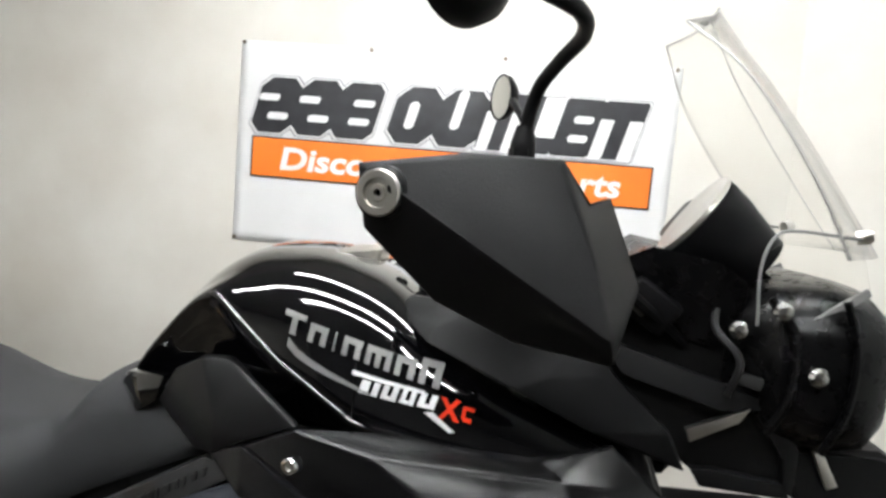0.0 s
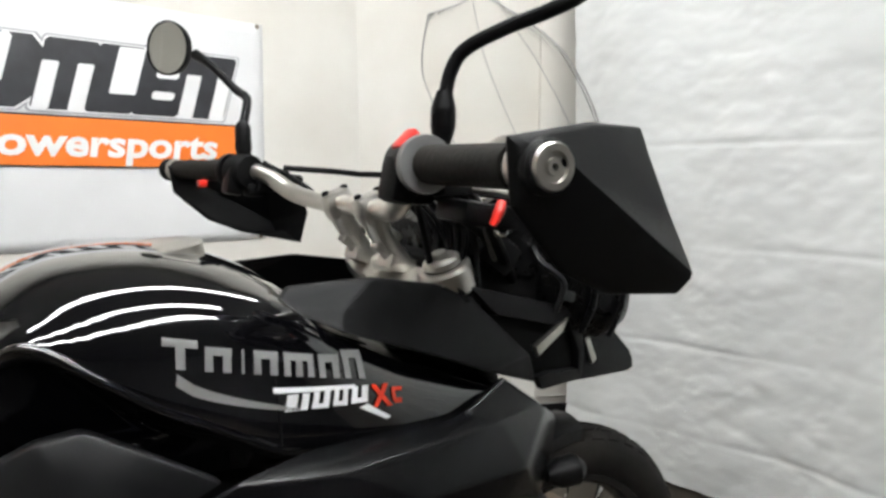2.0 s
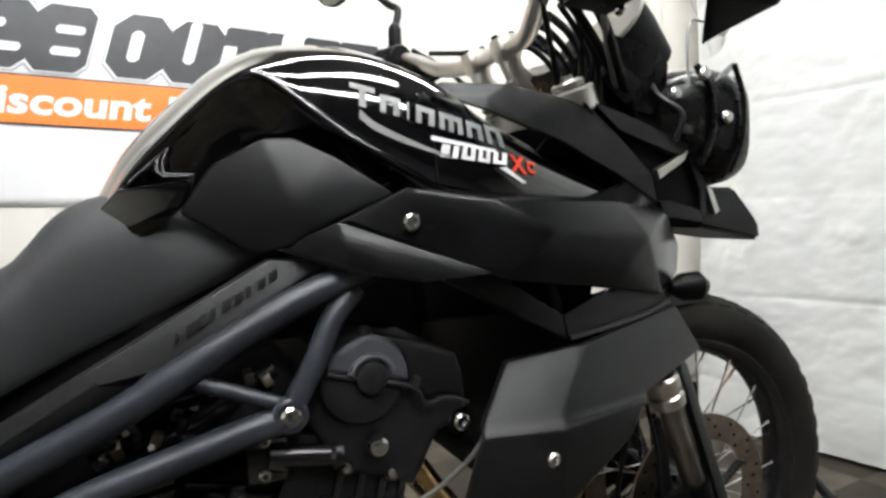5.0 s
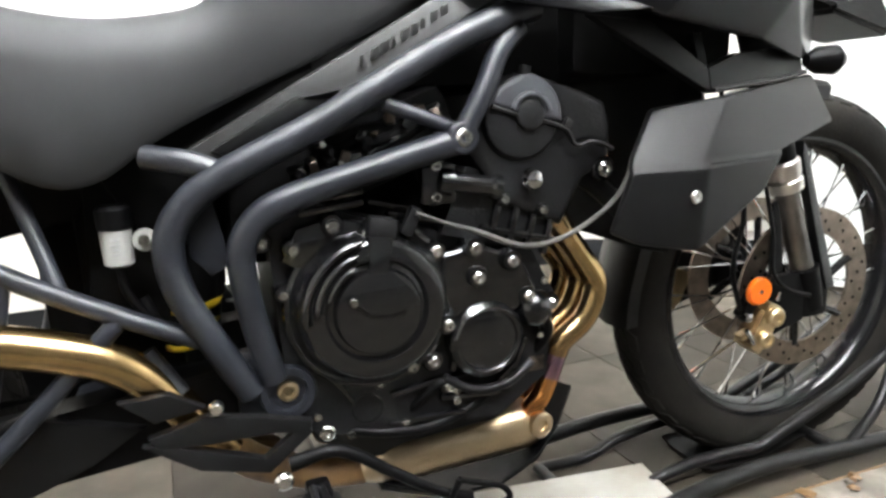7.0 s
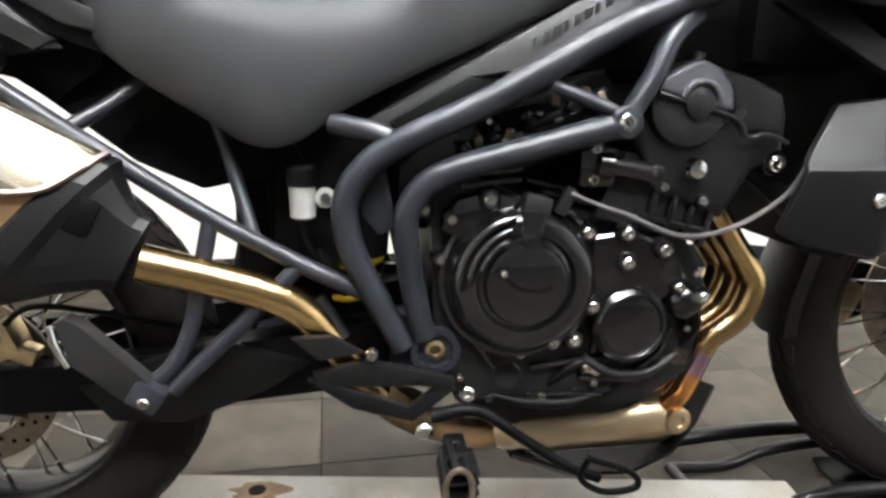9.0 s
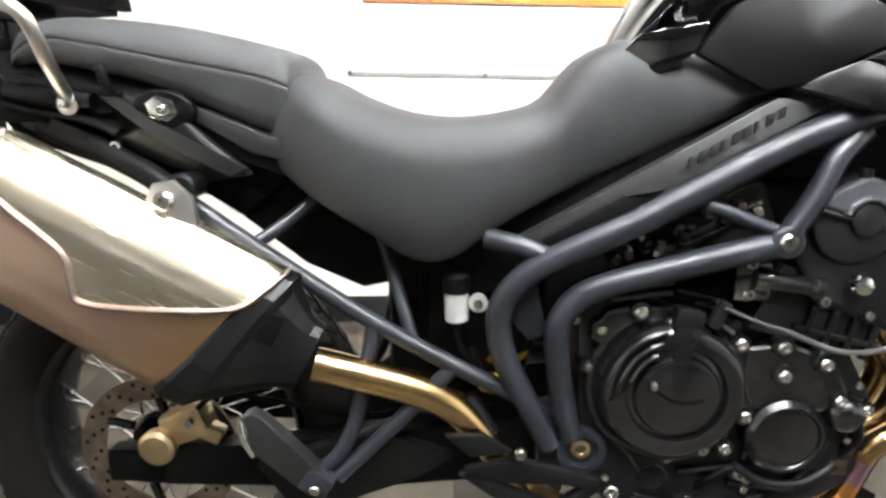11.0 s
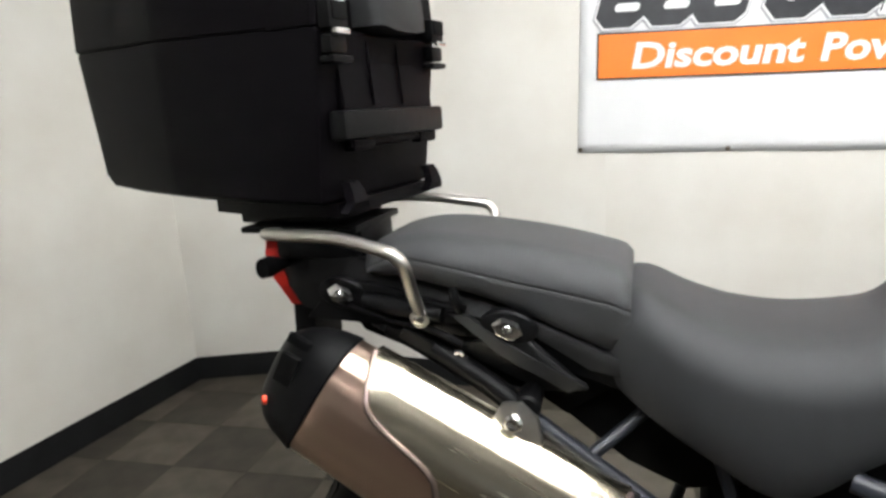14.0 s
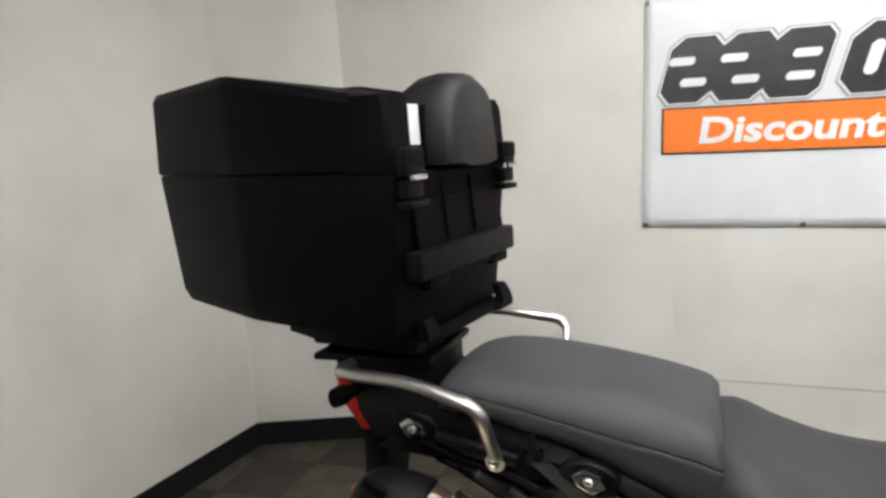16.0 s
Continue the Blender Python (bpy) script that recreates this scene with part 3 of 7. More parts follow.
def wheel(name, at, radius, width, rim_r, spokes, wrap, disc_r, disc_y, hub_r):
    root = new(name)
    root.parent = bike
    root["label"] = "wire spoked wheel with a black rim and road-worn tyre"
    t = wheel_lathe(tyre_profile(radius, width, rim_r), at, 96)
    tyre = part("tyre", wrap(t), M_TYRE, root, "black rubber tyre with shallow tread", 50)
    # raised tread blocks
    tread = bmesh.new()
    n = 46
    for k in range(n):
        for side in (-1, 1):
            a = 2 * math.pi * (k + (0.5 if side > 0 else 0)) / n
            for u0, u1, lean in ((0.10, 0.42, 0.5), (0.50, 0.80, 0.3)):
                ring = []
                for u, da in ((u0, 0), (u1, lean), (u1, lean + 0.62), (u0, 0.62)):
                    y = side * u * width / 2
                    ca = math.acos(max(-1, min(1, u)))
                    crown = radius - (radius - rim_r) * 0.52
                    r = crown + (radius - crown) * math.sin(math.pi / 2 - math.asin(u)) ** 0.75
                    th = a + da * 2 * math.pi / n
                    ring.append((at[0] + (r + 0.0035) * math.cos(th), at[1] + y, at[2] + (r + 0.0035) * math.sin(th), at[0] + (r - 0.002) * math.cos(th), at[2] + (r - 0.002) * math.sin(th)))
                top = [tread.verts.new((q[0], q[1], q[2])) for q in ring]
                low = [tread.verts.new((q[3], q[1], q[4])) for q in ring]
                tread.faces.new(top)
                for i in range(4):
                    tread.faces.new((top[i], low[i], low[(i + 1) % 4], top[(i + 1) % 4]))
    part("tread", wrap(tread), M_TYRE, tyre)
    w = width * 0.36
    rim = wheel_lathe([(-w, rim_r + 0.006), (-w, rim_r - 0.004), (-w * 0.85, rim_r - 0.012), (-w * 0.5, rim_r - 0.018), (0, rim_r - 0.024), (w * 0.5, rim_r - 0.018), (w * 0.85, rim_r - 0.012), (w, rim_r - 0.004), (w, rim_r + 0.006), (w * 0.8, rim_r), (-w * 0.8, rim_r)], at, 96)
    part("rim", wrap(rim), M_RIM, root, "gloss black rim")
    hub = lathe([(-0.065, hub_r * 0.9), (-0.06, hub_r), (-0.045, hub_r), (-0.035, hub_r * 0.6), (0.035, hub_r * 0.6), (0.045, hub_r), (0.06, hub_r), (0.065, hub_r * 0.9)], at, (0, 1, 0), 28)
    part("hub", wrap(hub), M_RIM, root)
    part("axle", wrap(lathe([(-0.12, 0.012), (-0.12, 0.018), (0.12, 0.018), (0.12, 0.012)], at, (0, 1, 0), 16)), M_BOLT, root)
    for k in range(spokes):
        side = 1 if k % 2 else -1
        a = 2 * math.pi * k / spokes
        b = a + (0.42 if (k // 2) % 2 else -0.42)
        p0 = Vector(at) + Vector((hub_r * 0.95 * math.cos(b), side * 0.05, hub_r * 0.95 * math.sin(b)))
        p1 = Vector(at) + Vector(((rim_r - 0.02) * math.cos(a), side * 0.012, (rim_r - 0.02) * math.sin(a)))
        sp = tube([p0, p1], 0.0021, 6)
        tube([p1 + (p0 - p1).normalized() * 0.022, p1], 0.0035, 6, bm=sp)
        part("spoke", wrap(sp), M_CHROME, root)
    for dy in disc_y:
        d = bmesh.new()
        lathe([(dy - 0.0025, disc_r * 0.70), (dy - 0.0025, disc_r), (dy + 0.0025, disc_r), (dy + 0.0025, disc_r * 0.70), (dy - 0.0025, disc_r * 0.70)], at, (0, 1, 0), 64, d)
        disc = part("brake_disc", wrap(d), M_DISC, root, "drilled steel brake disc")
        for k in range(48):
            holes = bmesh.new()
            a = 2 * math.pi * k / 48
            rr = disc_r * (0.76, 0.85, 0.93)[k % 3]
            s = -1 if dy < 0 else 1
            lathe([(0, 0.0038), (0.0005, 0.0038)], (at[0] + rr * math.cos(a), at[1] + dy + s * 0.0028, at[2] + rr * math.sin(a)), (0, s, 0), 8, holes)
            part("drill_hole", wrap(holes), M_DARK, disc)
        for k in range(6):
            a = 2 * math.pi * k / 6 + 0.2
            part("carrier_arm", wrap(tube([Vector(at) + Vector((hub_r * math.cos(a), dy, hub_r * math.sin(a))), Vector(at) + Vector((disc_r * 0.74 * math.cos(a + 0.25), dy, disc_r * 0.74 * math.sin(a + 0.25)))], 0.008, 8)), M_RIM, disc)
    return root


FA, RA = (1.716, 0.0, 0.362), (-0.024, 0.0, 0.321)
wheel("rear_wheel", RA, 0.343, 0.150, 0.236, 32, lambda b: b, 0.134, (-0.085,), 0.062)
wheel("front_wheel", FA, 0.391, 0.098, 0.298, 36, steered, 0.166, (-0.072, 0.072), 0.05)

# -- front mudguard close over the tyre --
arc = []
for k in range(25):
    a = radians(186 - k * 4.3)
    r = 0.409
    w = 0.062 - 0.02 * max(0, (k - 18) / 6) - 0.012 * max(0, (4 - k) / 4)
    c = Vector((FA[0] + r * math.cos(a), 0, FA[2] + r * math.sin(a)))
    d = Vector((math.cos(a), 0, math.sin(a)))
    ring = [c + Vector((0, -w, 0)) - d * 0.03, c + Vector((0, -w, 0)) - d * 0.006, c + Vector((0, -w * 0.72, 0)) + d * 0.004, c + d * 0.010, c + Vector((0, w * 0.72, 0)) + d * 0.004, c + Vector((0, w, 0)) - d * 0.006, c + Vector((0, w, 0)) - d * 0.03, c + Vector((0, w - 0.004, 0)) - d * 0.03, c + Vector((0, w * 0.70, 0)), c + d * 0.006, c + Vector((0, -w * 0.70, 0)), c + Vector((0, -w + 0.004, 0)) - d * 0.03]
    arc.append(ring)
part("front_mudguard", steered(loft(arc)), M_MATTE, bike, "matt black mudguard close over the front tyre")

# -- fork, guards, calipers --
fork = new("front_fork")
fork.parent = bike
fork["label"] = "upside-down black fork with pale seal collars"
FD = Vector((-math.sin(radians(20.5)), 0, math.cos(radians(20.5))))
for s in (-1, 1):
    y = 0.112 * s
    base = Vector((1.686, y, 0.358))
    at = lambda d, dx=0.0, dy=0.0: base + FD * d + Vector((dx, dy, 0))
    part("fork_tube", steered(tube([at(0.27), at(0.82)], 0.028, 20)), M_BLACK, fork)
    part("fork_seal", steered(lathe([(0, 0.022), (0, 0.031), (0.02, 0.033), (0.024, 0.028), (0.03, 0.032), (0.055, 0.033), (0.06, 0.028)], at(0.235), FD, 24)), M_ALU, fork, "pale cast seal collar")
    part("stanchion", steered(tube([at(0.05), at(0.25)], 0.0215, 20)), M_SLIDER, fork, "dull dark grey sliding tube")
    foot = tube([at(-0.02), at(0.07)], [0.024, 0.030], 18)
    block((0.07, 0.034, 0.075), (1.686, y, 0.358), 0.01, bm=foot)
    part("fork_foot", steered(foot), M_BLACK, fork)
    g = plate([tuple(at(d, dx, s * dy)) for d, dx, dy in ((0.02, 0.028, 0.022), (0.30, 0.030, 0.024), (0.33, 0.045, 0.02), (0.31, 0.062, 0.008), (0.02, 0.064, 0.008))], 0.02, 0.004, out=s)
    part("fork_guard", steered(g), M_MATTE, fork, "black plastic fork guard")
    cy = y * 1.15
    cal = block((0.040, 0.044, 0.082), (1.556, cy, 0.330), 0.010, (0, 24, 0))
    block((0.030, 0.050, 0.040), (1.538, cy, 0.296), 0.009, (0, 40, 0), cal)
    c = part("brake_caliper", steered(cal), M_GOLD, fork, "pale gold brake caliper")
    for x, z, r in ((1.564, 0.346, 0.0185), (1.545, 0.304, 0.0165)):
        part("piston_cap", steered(lathe([(0, r), (0.010, r), (0.014, r * 0.8), (0.014, r * 0.45), (0.011, r * 0.4), (0.011, 0)], (x, cy + s * 0.021, z), (0, s, 0), 18)), M_GOLD, c)
    part("caliper_rib", steered(block((0.014, 0.030, 0.070), (1.526, cy + s * 0.006, 0.330), 0.004, (0, 24, 0))), M_RUST, c, "grimy brown edge")
    part("caliper_rib", steered(block((0.050, 0.020, 0.012), (1.520, cy + s * 0.010, 0.318), 0.004, (0, -20, 0))), M_GOLD, c)
    part("pad_pin", steered(tube([(1.520, cy + s * 0.026, 0.300), (1.500, cy + s * 0.026, 0.328)], 0.005, 8)), M_BOLT, c)
    part("bleed_nipple", steered(lathe([(0, 0.005), (0.010, 0.005), (0.011, 0.003), (0.018, 0.003), (0.018, 0)], (1.577, cy + s * 0.012, 0.372), (0.4, 0, 0.9), 10)), M_BOLT, c)
    part("banjo_bolt", steered(lathe([(0, 0.009), (0.008, 0.009), (0.010, 0.006), (0.010, 0)], (1.502, cy + s * 0.020, 0.352), (0, s, 0), 8)), M_BOLT, c)
    part("hose_clip", steered(block((0.020, 0.016, 0.030), (1.512, cy + s * 0.010, 0.362), 0.004, (0, 20, 0))), M_BLACK, c)
    part("wheel_speed_lead", steered(tube([(1.660, cy + s * 0.010, 0.372), (1.600, cy + s * 0.016, 0.392), (1.560, cy + s * 0.016, 0.430), (1.560, cy + s * 0.006, 0.500), (1.540, cy, 0.590)], 0.004, 8)), M_BLACK, fork)
    part("guard_stay", steered(plate([(1.600, cy, 0.425), (1.585, cy, 0.520), (1.572, cy, 0.560), (1.560, cy, 0.556), (1.568, cy, 0.500), (1.570, cy, 0.420)], 0.008, 0.002, out=s)), M_BLACK, fork)
    part("caliper_bracket", steered(plate([(1.655, y * 1.15, 0.42), (1.535, y * 1.15, 0.41), (1.50, y * 1.15, 0.35), (1.565, y * 1.15, 0.29), (1.66, y * 1.15, 0.32)], 0.012, 0.003, out=s)), M_BLACK, fork)
    refl = lathe([(0, 0.027), (0.004, 0.027), (0.008, 0.024), (0.009, 0.0)], (1.520, y * 1.25 + s * 0.012, 0.402), (0, s, 0), 28)
    part("reflector", steered(refl), M_AMBER, fork, "round orange side reflector")
    part("reflector_screw", steered(lathe([(0, 0.004), (0.002, 0.003), (0.002, 0)], (1.520, y * 1.25 + s * 0.021, 0.402), (0, s, 0), 10)), M_BOLT, fork)
    part("brake_hose", steered(tube([(1.50, y * 1.2, 0.36), (1.47, y * 1.25, 0.45), (1.50, y * 1.1, 0.55), (1.47, y * 0.9, 0.7), (1.42, y * 0.7, 0.9)], 0.0045, 8)), M_BLACK, fork)
    for h in (0.40, 0.80):
        part("fork_clamp", steered(lathe([(-0.02, 0.036), (-0.016, 0.04), (0.016, 0.04), (0.02, 0.036)], at(h * 1.0), FD, 24)), M_BLACK if h < 0.5 else M_ALU, fork)
    part("fork_cap", steered(lathe([(0, 0.027), (0.008, 0.027), (0.012, 0.022), (0.012, 0.012), (0.02, 0.011), (0.02, 0)], at(0.822), FD, 24)), M_ALU, fork, "satin fork cap")
yk = bmesh.new()
ring = [(0.04, -0.14), (0.045, -0.10), (0.02, -0.05), (0.035, 0.0), (0.02, 0.05), (0.045, 0.10), (0.04, 0.14), (-0.03, 0.145), (-0.05, 0.06), (-0.06, 0.0), (-0.05, -0.06), (-0.03, -0.145)]
loft([[(x, y, z) for x, y in ring] for z in (-0.015, 0.015)], bm=yk)
bmesh.ops.bevel(yk, geom=yk.edges[:], offset=0.004, segments=2, affect="EDGES")
yk.transform(Matrix.Translation(Vector((1.676, 0, 0.352)) + FD * 0.80) @ Matrix.Rotation(radians(-20.5), 4, "Y"))
part("top_yoke", steered(yk), M_ALU, fork, "satin aluminium top yoke")
part("steering_nut", steered(lathe([(0, 0.022), (0.012, 0.022), (0.016, 0.018), (0.016, 0)], Vector((1.652, 0, 0.352)) + FD * 0.813, FD, 6)), M_ALU, fork)
part("ignition_lock", steered(lathe([(0, 0.02), (0.02, 0.02), (0.024, 0.014), (0.024, 0)], Vector((1.707, 0, 0.352)) + FD * 0.803, FD, 18)), M_BLACK, fork)

# -- handlebar and controls --
bars = new("handlebar")
bars.parent = bike
bars["label"] = "silver handlebar with black grips and hand guards"


def lifted(bm):
    """Bar parts are laid out about the clamp, then set at its place."""
    bm.transform(Matrix.Translation((-0.020, 0.022, -0.022)))
    return bm


for s in (-1, 1):
    # the forward-cranked casting climbs from the yoke back to the clamp
    r = tube([(1.392, s * 0.052, 1.140), (1.378, s * 0.052, 1.165), (1.360, s * 0.052, 1.195), (1.350, s * 0.052, 1.222)], [0.021, 0.0165, 0.018, 0.022], 16)
    block((0.052, 0.042, 0.024), (1.392, s * 0.052, 1.140), 0.006, (0, 20, 0), bm=r)
    block((0.030, 0.026, 0.040), (1.372, s * 0.052, 1.176), 0.006, (0, 35, 0), bm=r)
    riser = part("riser", lifted(r), M_ALU, bars, "cast aluminium bar riser")
    cl = block((0.048, 0.038, 0.046), (1.348, s * 0.052, 1.226), 0.015, (0, -20, 0))
    part("bar_clamp", lifted(cl), M_ALU, riser)
    for dx in (-0.016, 0.016):
        part("clamp_bolt", lifted(lathe([(0, 0.006), (0.005, 0.006), (0.007, 0.004), (0.007, 0)], (1.344 + dx, s * 0.052, 1.2440 + 0.30 * dx), (-0.34, 0, 0.94), 10)), M_BLACK, riser)
    low, fore = (-0.016, 0.0) if s > 0 else (0.0, 0.022)
    part("bar_tube", lifted(tube([(1.348, 0, 1.226), (1.346, s * 0.09, 1.226), (1.340, s * 0.13, 1.229), (1.326, s * 0.180, 1.256 + low), (1.306, s * 0.235, 1.282 + low), (1.285, s * 0.28, 1.290 + low), (1.222 + fore, s * 0.47, 1.291 + low)], 0.0145, 16, 8)), M_ALU, bars, "bare aluminium handlebar tube")
    axis = (-0.3, 0.95, 0) if s > 0 else (-0.16, -0.987, 0)
    part("grip", lifted(tube([(1.267, s * 0.318, 1.291 + low), (1.216 + fore, s * 0.477, 1.291 + low)], [0.0200, 0.0188], 22)), M_TYRE, bars, "black rubber grip")
    part("grip_collar", lifted(lathe([(0, 0.020), (0.0, 0.030), (0.008, 0.031), (0.012, 0.030), (0.012, 0.020)], (1.268, s * 0.302, 1.291 + low), axis, 28)), M_BADGE if s < 0 else M_BLACK, bars, "pale grey grip flange" if s < 0 else "")
    end = Vector((1.218 + fore, s * 0.484, 1.291 + low))
    ed = Vector(axis).normalized()
    weight = part("bar_end_weight", lifted(lathe([(0, 0.014), (0, 0.021), (0.010, 0.022), (0.013, 0.018), (0.013, 0)], end, axis, 28)), M_ALU, bars, "satin steel bar end collar")
    part("guard_boss", lifted(lathe([(0, 0.020), (0.002, 0.0215), (0.022, 0.022), (0.025, 0.0195), (0.025, 0)], end + ed * 0.010, axis, 28)), M_GUARD, weight)
    part("end_screw", lifted(lathe([(0, 0.0185), (0.004, 0.0185), (0.0065, 0.0170), (0.0065, 0.0120), (0.0035, 0.0112), (0.0035, 0.0070), (0.0060, 0.0062), (0.0060, 0.0030), (0.0020, 0.0026), (0.0020, 0)], end + ed * 0.033, axis, 28)), M_ALU, weight, "bright round bar end disc")
    # switch barrel round the tube, with its flat rear pod
    sw = lathe([(0, 0.018), (0, 0.029), (0.004, 0.032), (0.040, 0.032), (0.044, 0.028), (0.044, 0.018)], (1.283, s * 0.252, 1.288 + low), axis, 26)
    block((0.032, 0.036, 0.050), (1.258, s * 0.272, 1.274 + low), 0.009, (0, 12, 0), sw)
    block((0.030, 0.030, 0.024), (1.288, s * 0.262, 1.258 + low), 0.007, (0, 0, 0), sw)
    part("switch_housing", lifted(sw), M_BLACK, bars)
    if s < 0:
        part("switch_button", lifted(block((0.030, 0.020, 0.010), (1.267, -0.272, 1.316), 0.004, (0, -42, 0))), M_RED, bars, "red rocker switch")
    else:
        part("switch_button", lifted(block((0.014, 0.020, 0.012), (1.214, 0.308, 1.254), 0.004)), M_RED, bars, "red button")
    # lever on its perch
    lv = tube([(1.325, s * 0.255, 1.268), (1.352, s * 0.28, 1.262), (1.346, s * 0.35, 1.258), (1.312, s * 0.42, 1.254), (1.298, s * 0.440, 1.254)], [0.009, 0.008, 0.006, 0.006, 0.0085], 10, flat=0.7)
    part("lever", lifted(lv), M_ALU if s < 0 else M_BLACK, bars)
    part("master_cylinder" if s < 0 else "clutch_perch", lifted(block((0.060, 0.060, 0.040), (1.322, s * 0.262, 1.274 + low), 0.009, (0, 0, -s * 12))), M_BLACK, bars)
    if s < 0:
        part("fluid_reservoir", lifted(lathe([(0, 0.024), (0.035, 0.026), (0.036, 0.029), (0.046, 0.029), (0.048, 0.026), (0.048, 0)], (1.372, -0.225, 1.250), (0, 0, 1), 24)), M_BLACK, bars)
        part("lever_perch", lifted(block((0.070, 0.075, 0.026), (1.338, -0.305, 1.236), 0.008, (0, 10, -10))), M_BLACK, bars)
        part("lever_adjuster", lifted(tube([(1.320, -0.352, 1.228), (1.327, -0.354, 1.241), (1.333, -0.352, 1.252)], [0.004, 0.006, 0.005], 10)), M_RED, bars, "small red lever adjuster")
        for k in range(3):
            part("banjo_fitting", lifted(lathe([(0, 0.007), (0.010, 0.007), (0.012, 0.005), (0.012, 0)], (1.330 + 0.018 * k, -0.286 - 0.012 * k, 1.238 - 0.012 * k), (-0.3, -0.9, 0.2), 12)), M_BOLT, bars)
    # mirror
    if s < 0:
        foot = [(1.326, -0.256, 1.312), (1.328, -0.256, 1.332), (1.329, -0.256, 1.352), (1.330, -0.257, 1.372)]
        bend = [(1.330, -0.257, 1.362), (1.336, -0.260, 1.392), (1.346, -0.274, 1.416), (1.366, -0.318, 1.434), (1.384, -0.368, 1.446), (1.378, -0.420, 1.454), (1.334, -0.474, 1.466)]
    else:
        foot = [(1.292, 0.313, 1.286), (1.293, 0.315, 1.312), (1.295, 0.320, 1.350), (1.298, 0.324, 1.362)]
        bend = [(1.297, 0.324, 1.355), (1.314, 0.345, 1.396), (1.318, 0.362, 1.412), (1.308, 0.390, 1.428), (1.280, 0.438, 1.476), (1.266, 0.486, 1.500)]
    mirror = part("mirror", lifted(tube(foot, [0.010, 0.0145, 0.0145, 0.009], 12)), M_BLACK, bars, "round mirror on a cranked black stem")
    part("mirror_nut", lifted(lathe([(0, 0.0155), (0.014, 0.0155)], foot[1], (0, 0, 1), 6)), M_BLACK, mirror)
    part("stem", lifted(tube(bend, [0.008] * (len(bend) - 2) + [0.0075, 0.011], 12)), M_BLACK, mirror)
    mdir = Vector((-0.85, -s * 0.52, 0.02)).normalized()
    mc = Vector((1.236, 0.565, 1.520)) if s > 0 else Vector((1.290, -0.503, 1.474))
    part("mirror_shell", lifted(lathe([(-0.035, 0.0), (-0.033, 0.012), (-0.024, 0.036), (-0.008, 0.052), (0.004, 0.0545), (0.007, 0.0545), (0.007, 0.051)], mc, mdir, 36)), M_BLACK, mirror)
    part("mirror_glass", lifted(lathe([(0.0, 0.0515), (0.0055, 0.0515), (0.006, 0.0)], mc, mdir, 36)), M_MIRROR, mirror, "mirror glass")
    # hand guard: a faceted shield in front of the grip
    V = [(1.210, s * 0.502, 1.314), (1.216, s * 0.500, 1.262), (1.246, s * 0.526, 1.298), (1.416, s * 0.526, 1.190), (1.300, s * 0.500, 1.326), (1.372, s * 0.494, 1.324), (1.422, s * 0.506, 1.168), (1.424, s * 0.468, 1.168), (1.340, s * 0.488, 1.176), (1.276, s * 0.494, 1.205), (1.396, s * 0.455, 1.290), (1.418, s * 0.400, 1.296), (1.450, s * 0.400, 1.216), (1.430, s * 0.400, 1.156), (1.402, s * 0.500, 1.244)]
    F = [(0, 2, 3, 14, 5, 4), (0, 1, 2), (1, 9, 8, 6, 3, 2), (5, 14, 10), (10, 14, 3, 12, 11), (3, 6, 7, 12), (7, 13, 12), (6, 8, 13, 7)]
    gd = shell(V if s < 0 else [(x - 0.015, y - 0.030, z - 0.030) for x, y, z in V], F, 0.012, 0.006)
    part("hand_guard", lifted(gd), M_GUARD, bars, "black plastic hand guard", 25)
    part("guard_arm", lifted(tube([(1.240, s * 0.485, 1.288), (1.27, s * 0.480, 1.284), (1.33, s * 0.468, 1.272), (1.375, s * 0.42, 1.262), (1.395, s * 0.34, 1.258), (1.37, s * 0.25, 1.258)], 0.008, 10)), M_BLACK, bars)
for k, (a, b, c, d) in enumerate([((1.33, -0.20, 1.28), (1.42, -0.16, 1.24), (1.47, -0.08, 1.12), (1.42, -0.05, 0.98)), ((1.33, 0.22, 1.28), (1.42, 0.14, 1.27), (1.45, -0.02, 1.25), (1.50, -0.10, 1.10)), ((1.28, -0.24, 1.28), (1.36, -0.16, 1.22), (1.40, -0.12, 1.10), (1.34, -0.08, 1.0)), ((1.30, 0.24, 1.29), (1.38, 0.20, 1.23), (1.42, 0.12, 1.12), (1.36, 0.06, 1.0)), ((1.30, -0.26, 1.27), (1.38, -0.22, 1.225), (1.46, -0.17, 1.19), (1.54, -0.12, 1.13)), ((1.33, -0.27, 1.27), (1.41, -0.23, 1.225), (1.48, -0.18, 1.17), (1.55, -0.13, 1.11))]):
    part("control_cable", lifted(tube([a, b, c, d], 0.005 if k < 4 else 0.008, 8)), M_BLACK, bars)
part("hose_guide", lifted(block((0.070, 0.030, 0.050), (1.500, -0.150, 1.160), 0.010, (10, 35, 0))), M_BLACK, bars)
part("brake_line", lifted(tube([(1.345, -0.282, 1.262), (1.380, -0.262, 1.235), (1.440, -0.200, 1.200), (1.500, -0.150, 1.140)], 0.0055, 8)), M_BADGE, bars, "pale brake line")

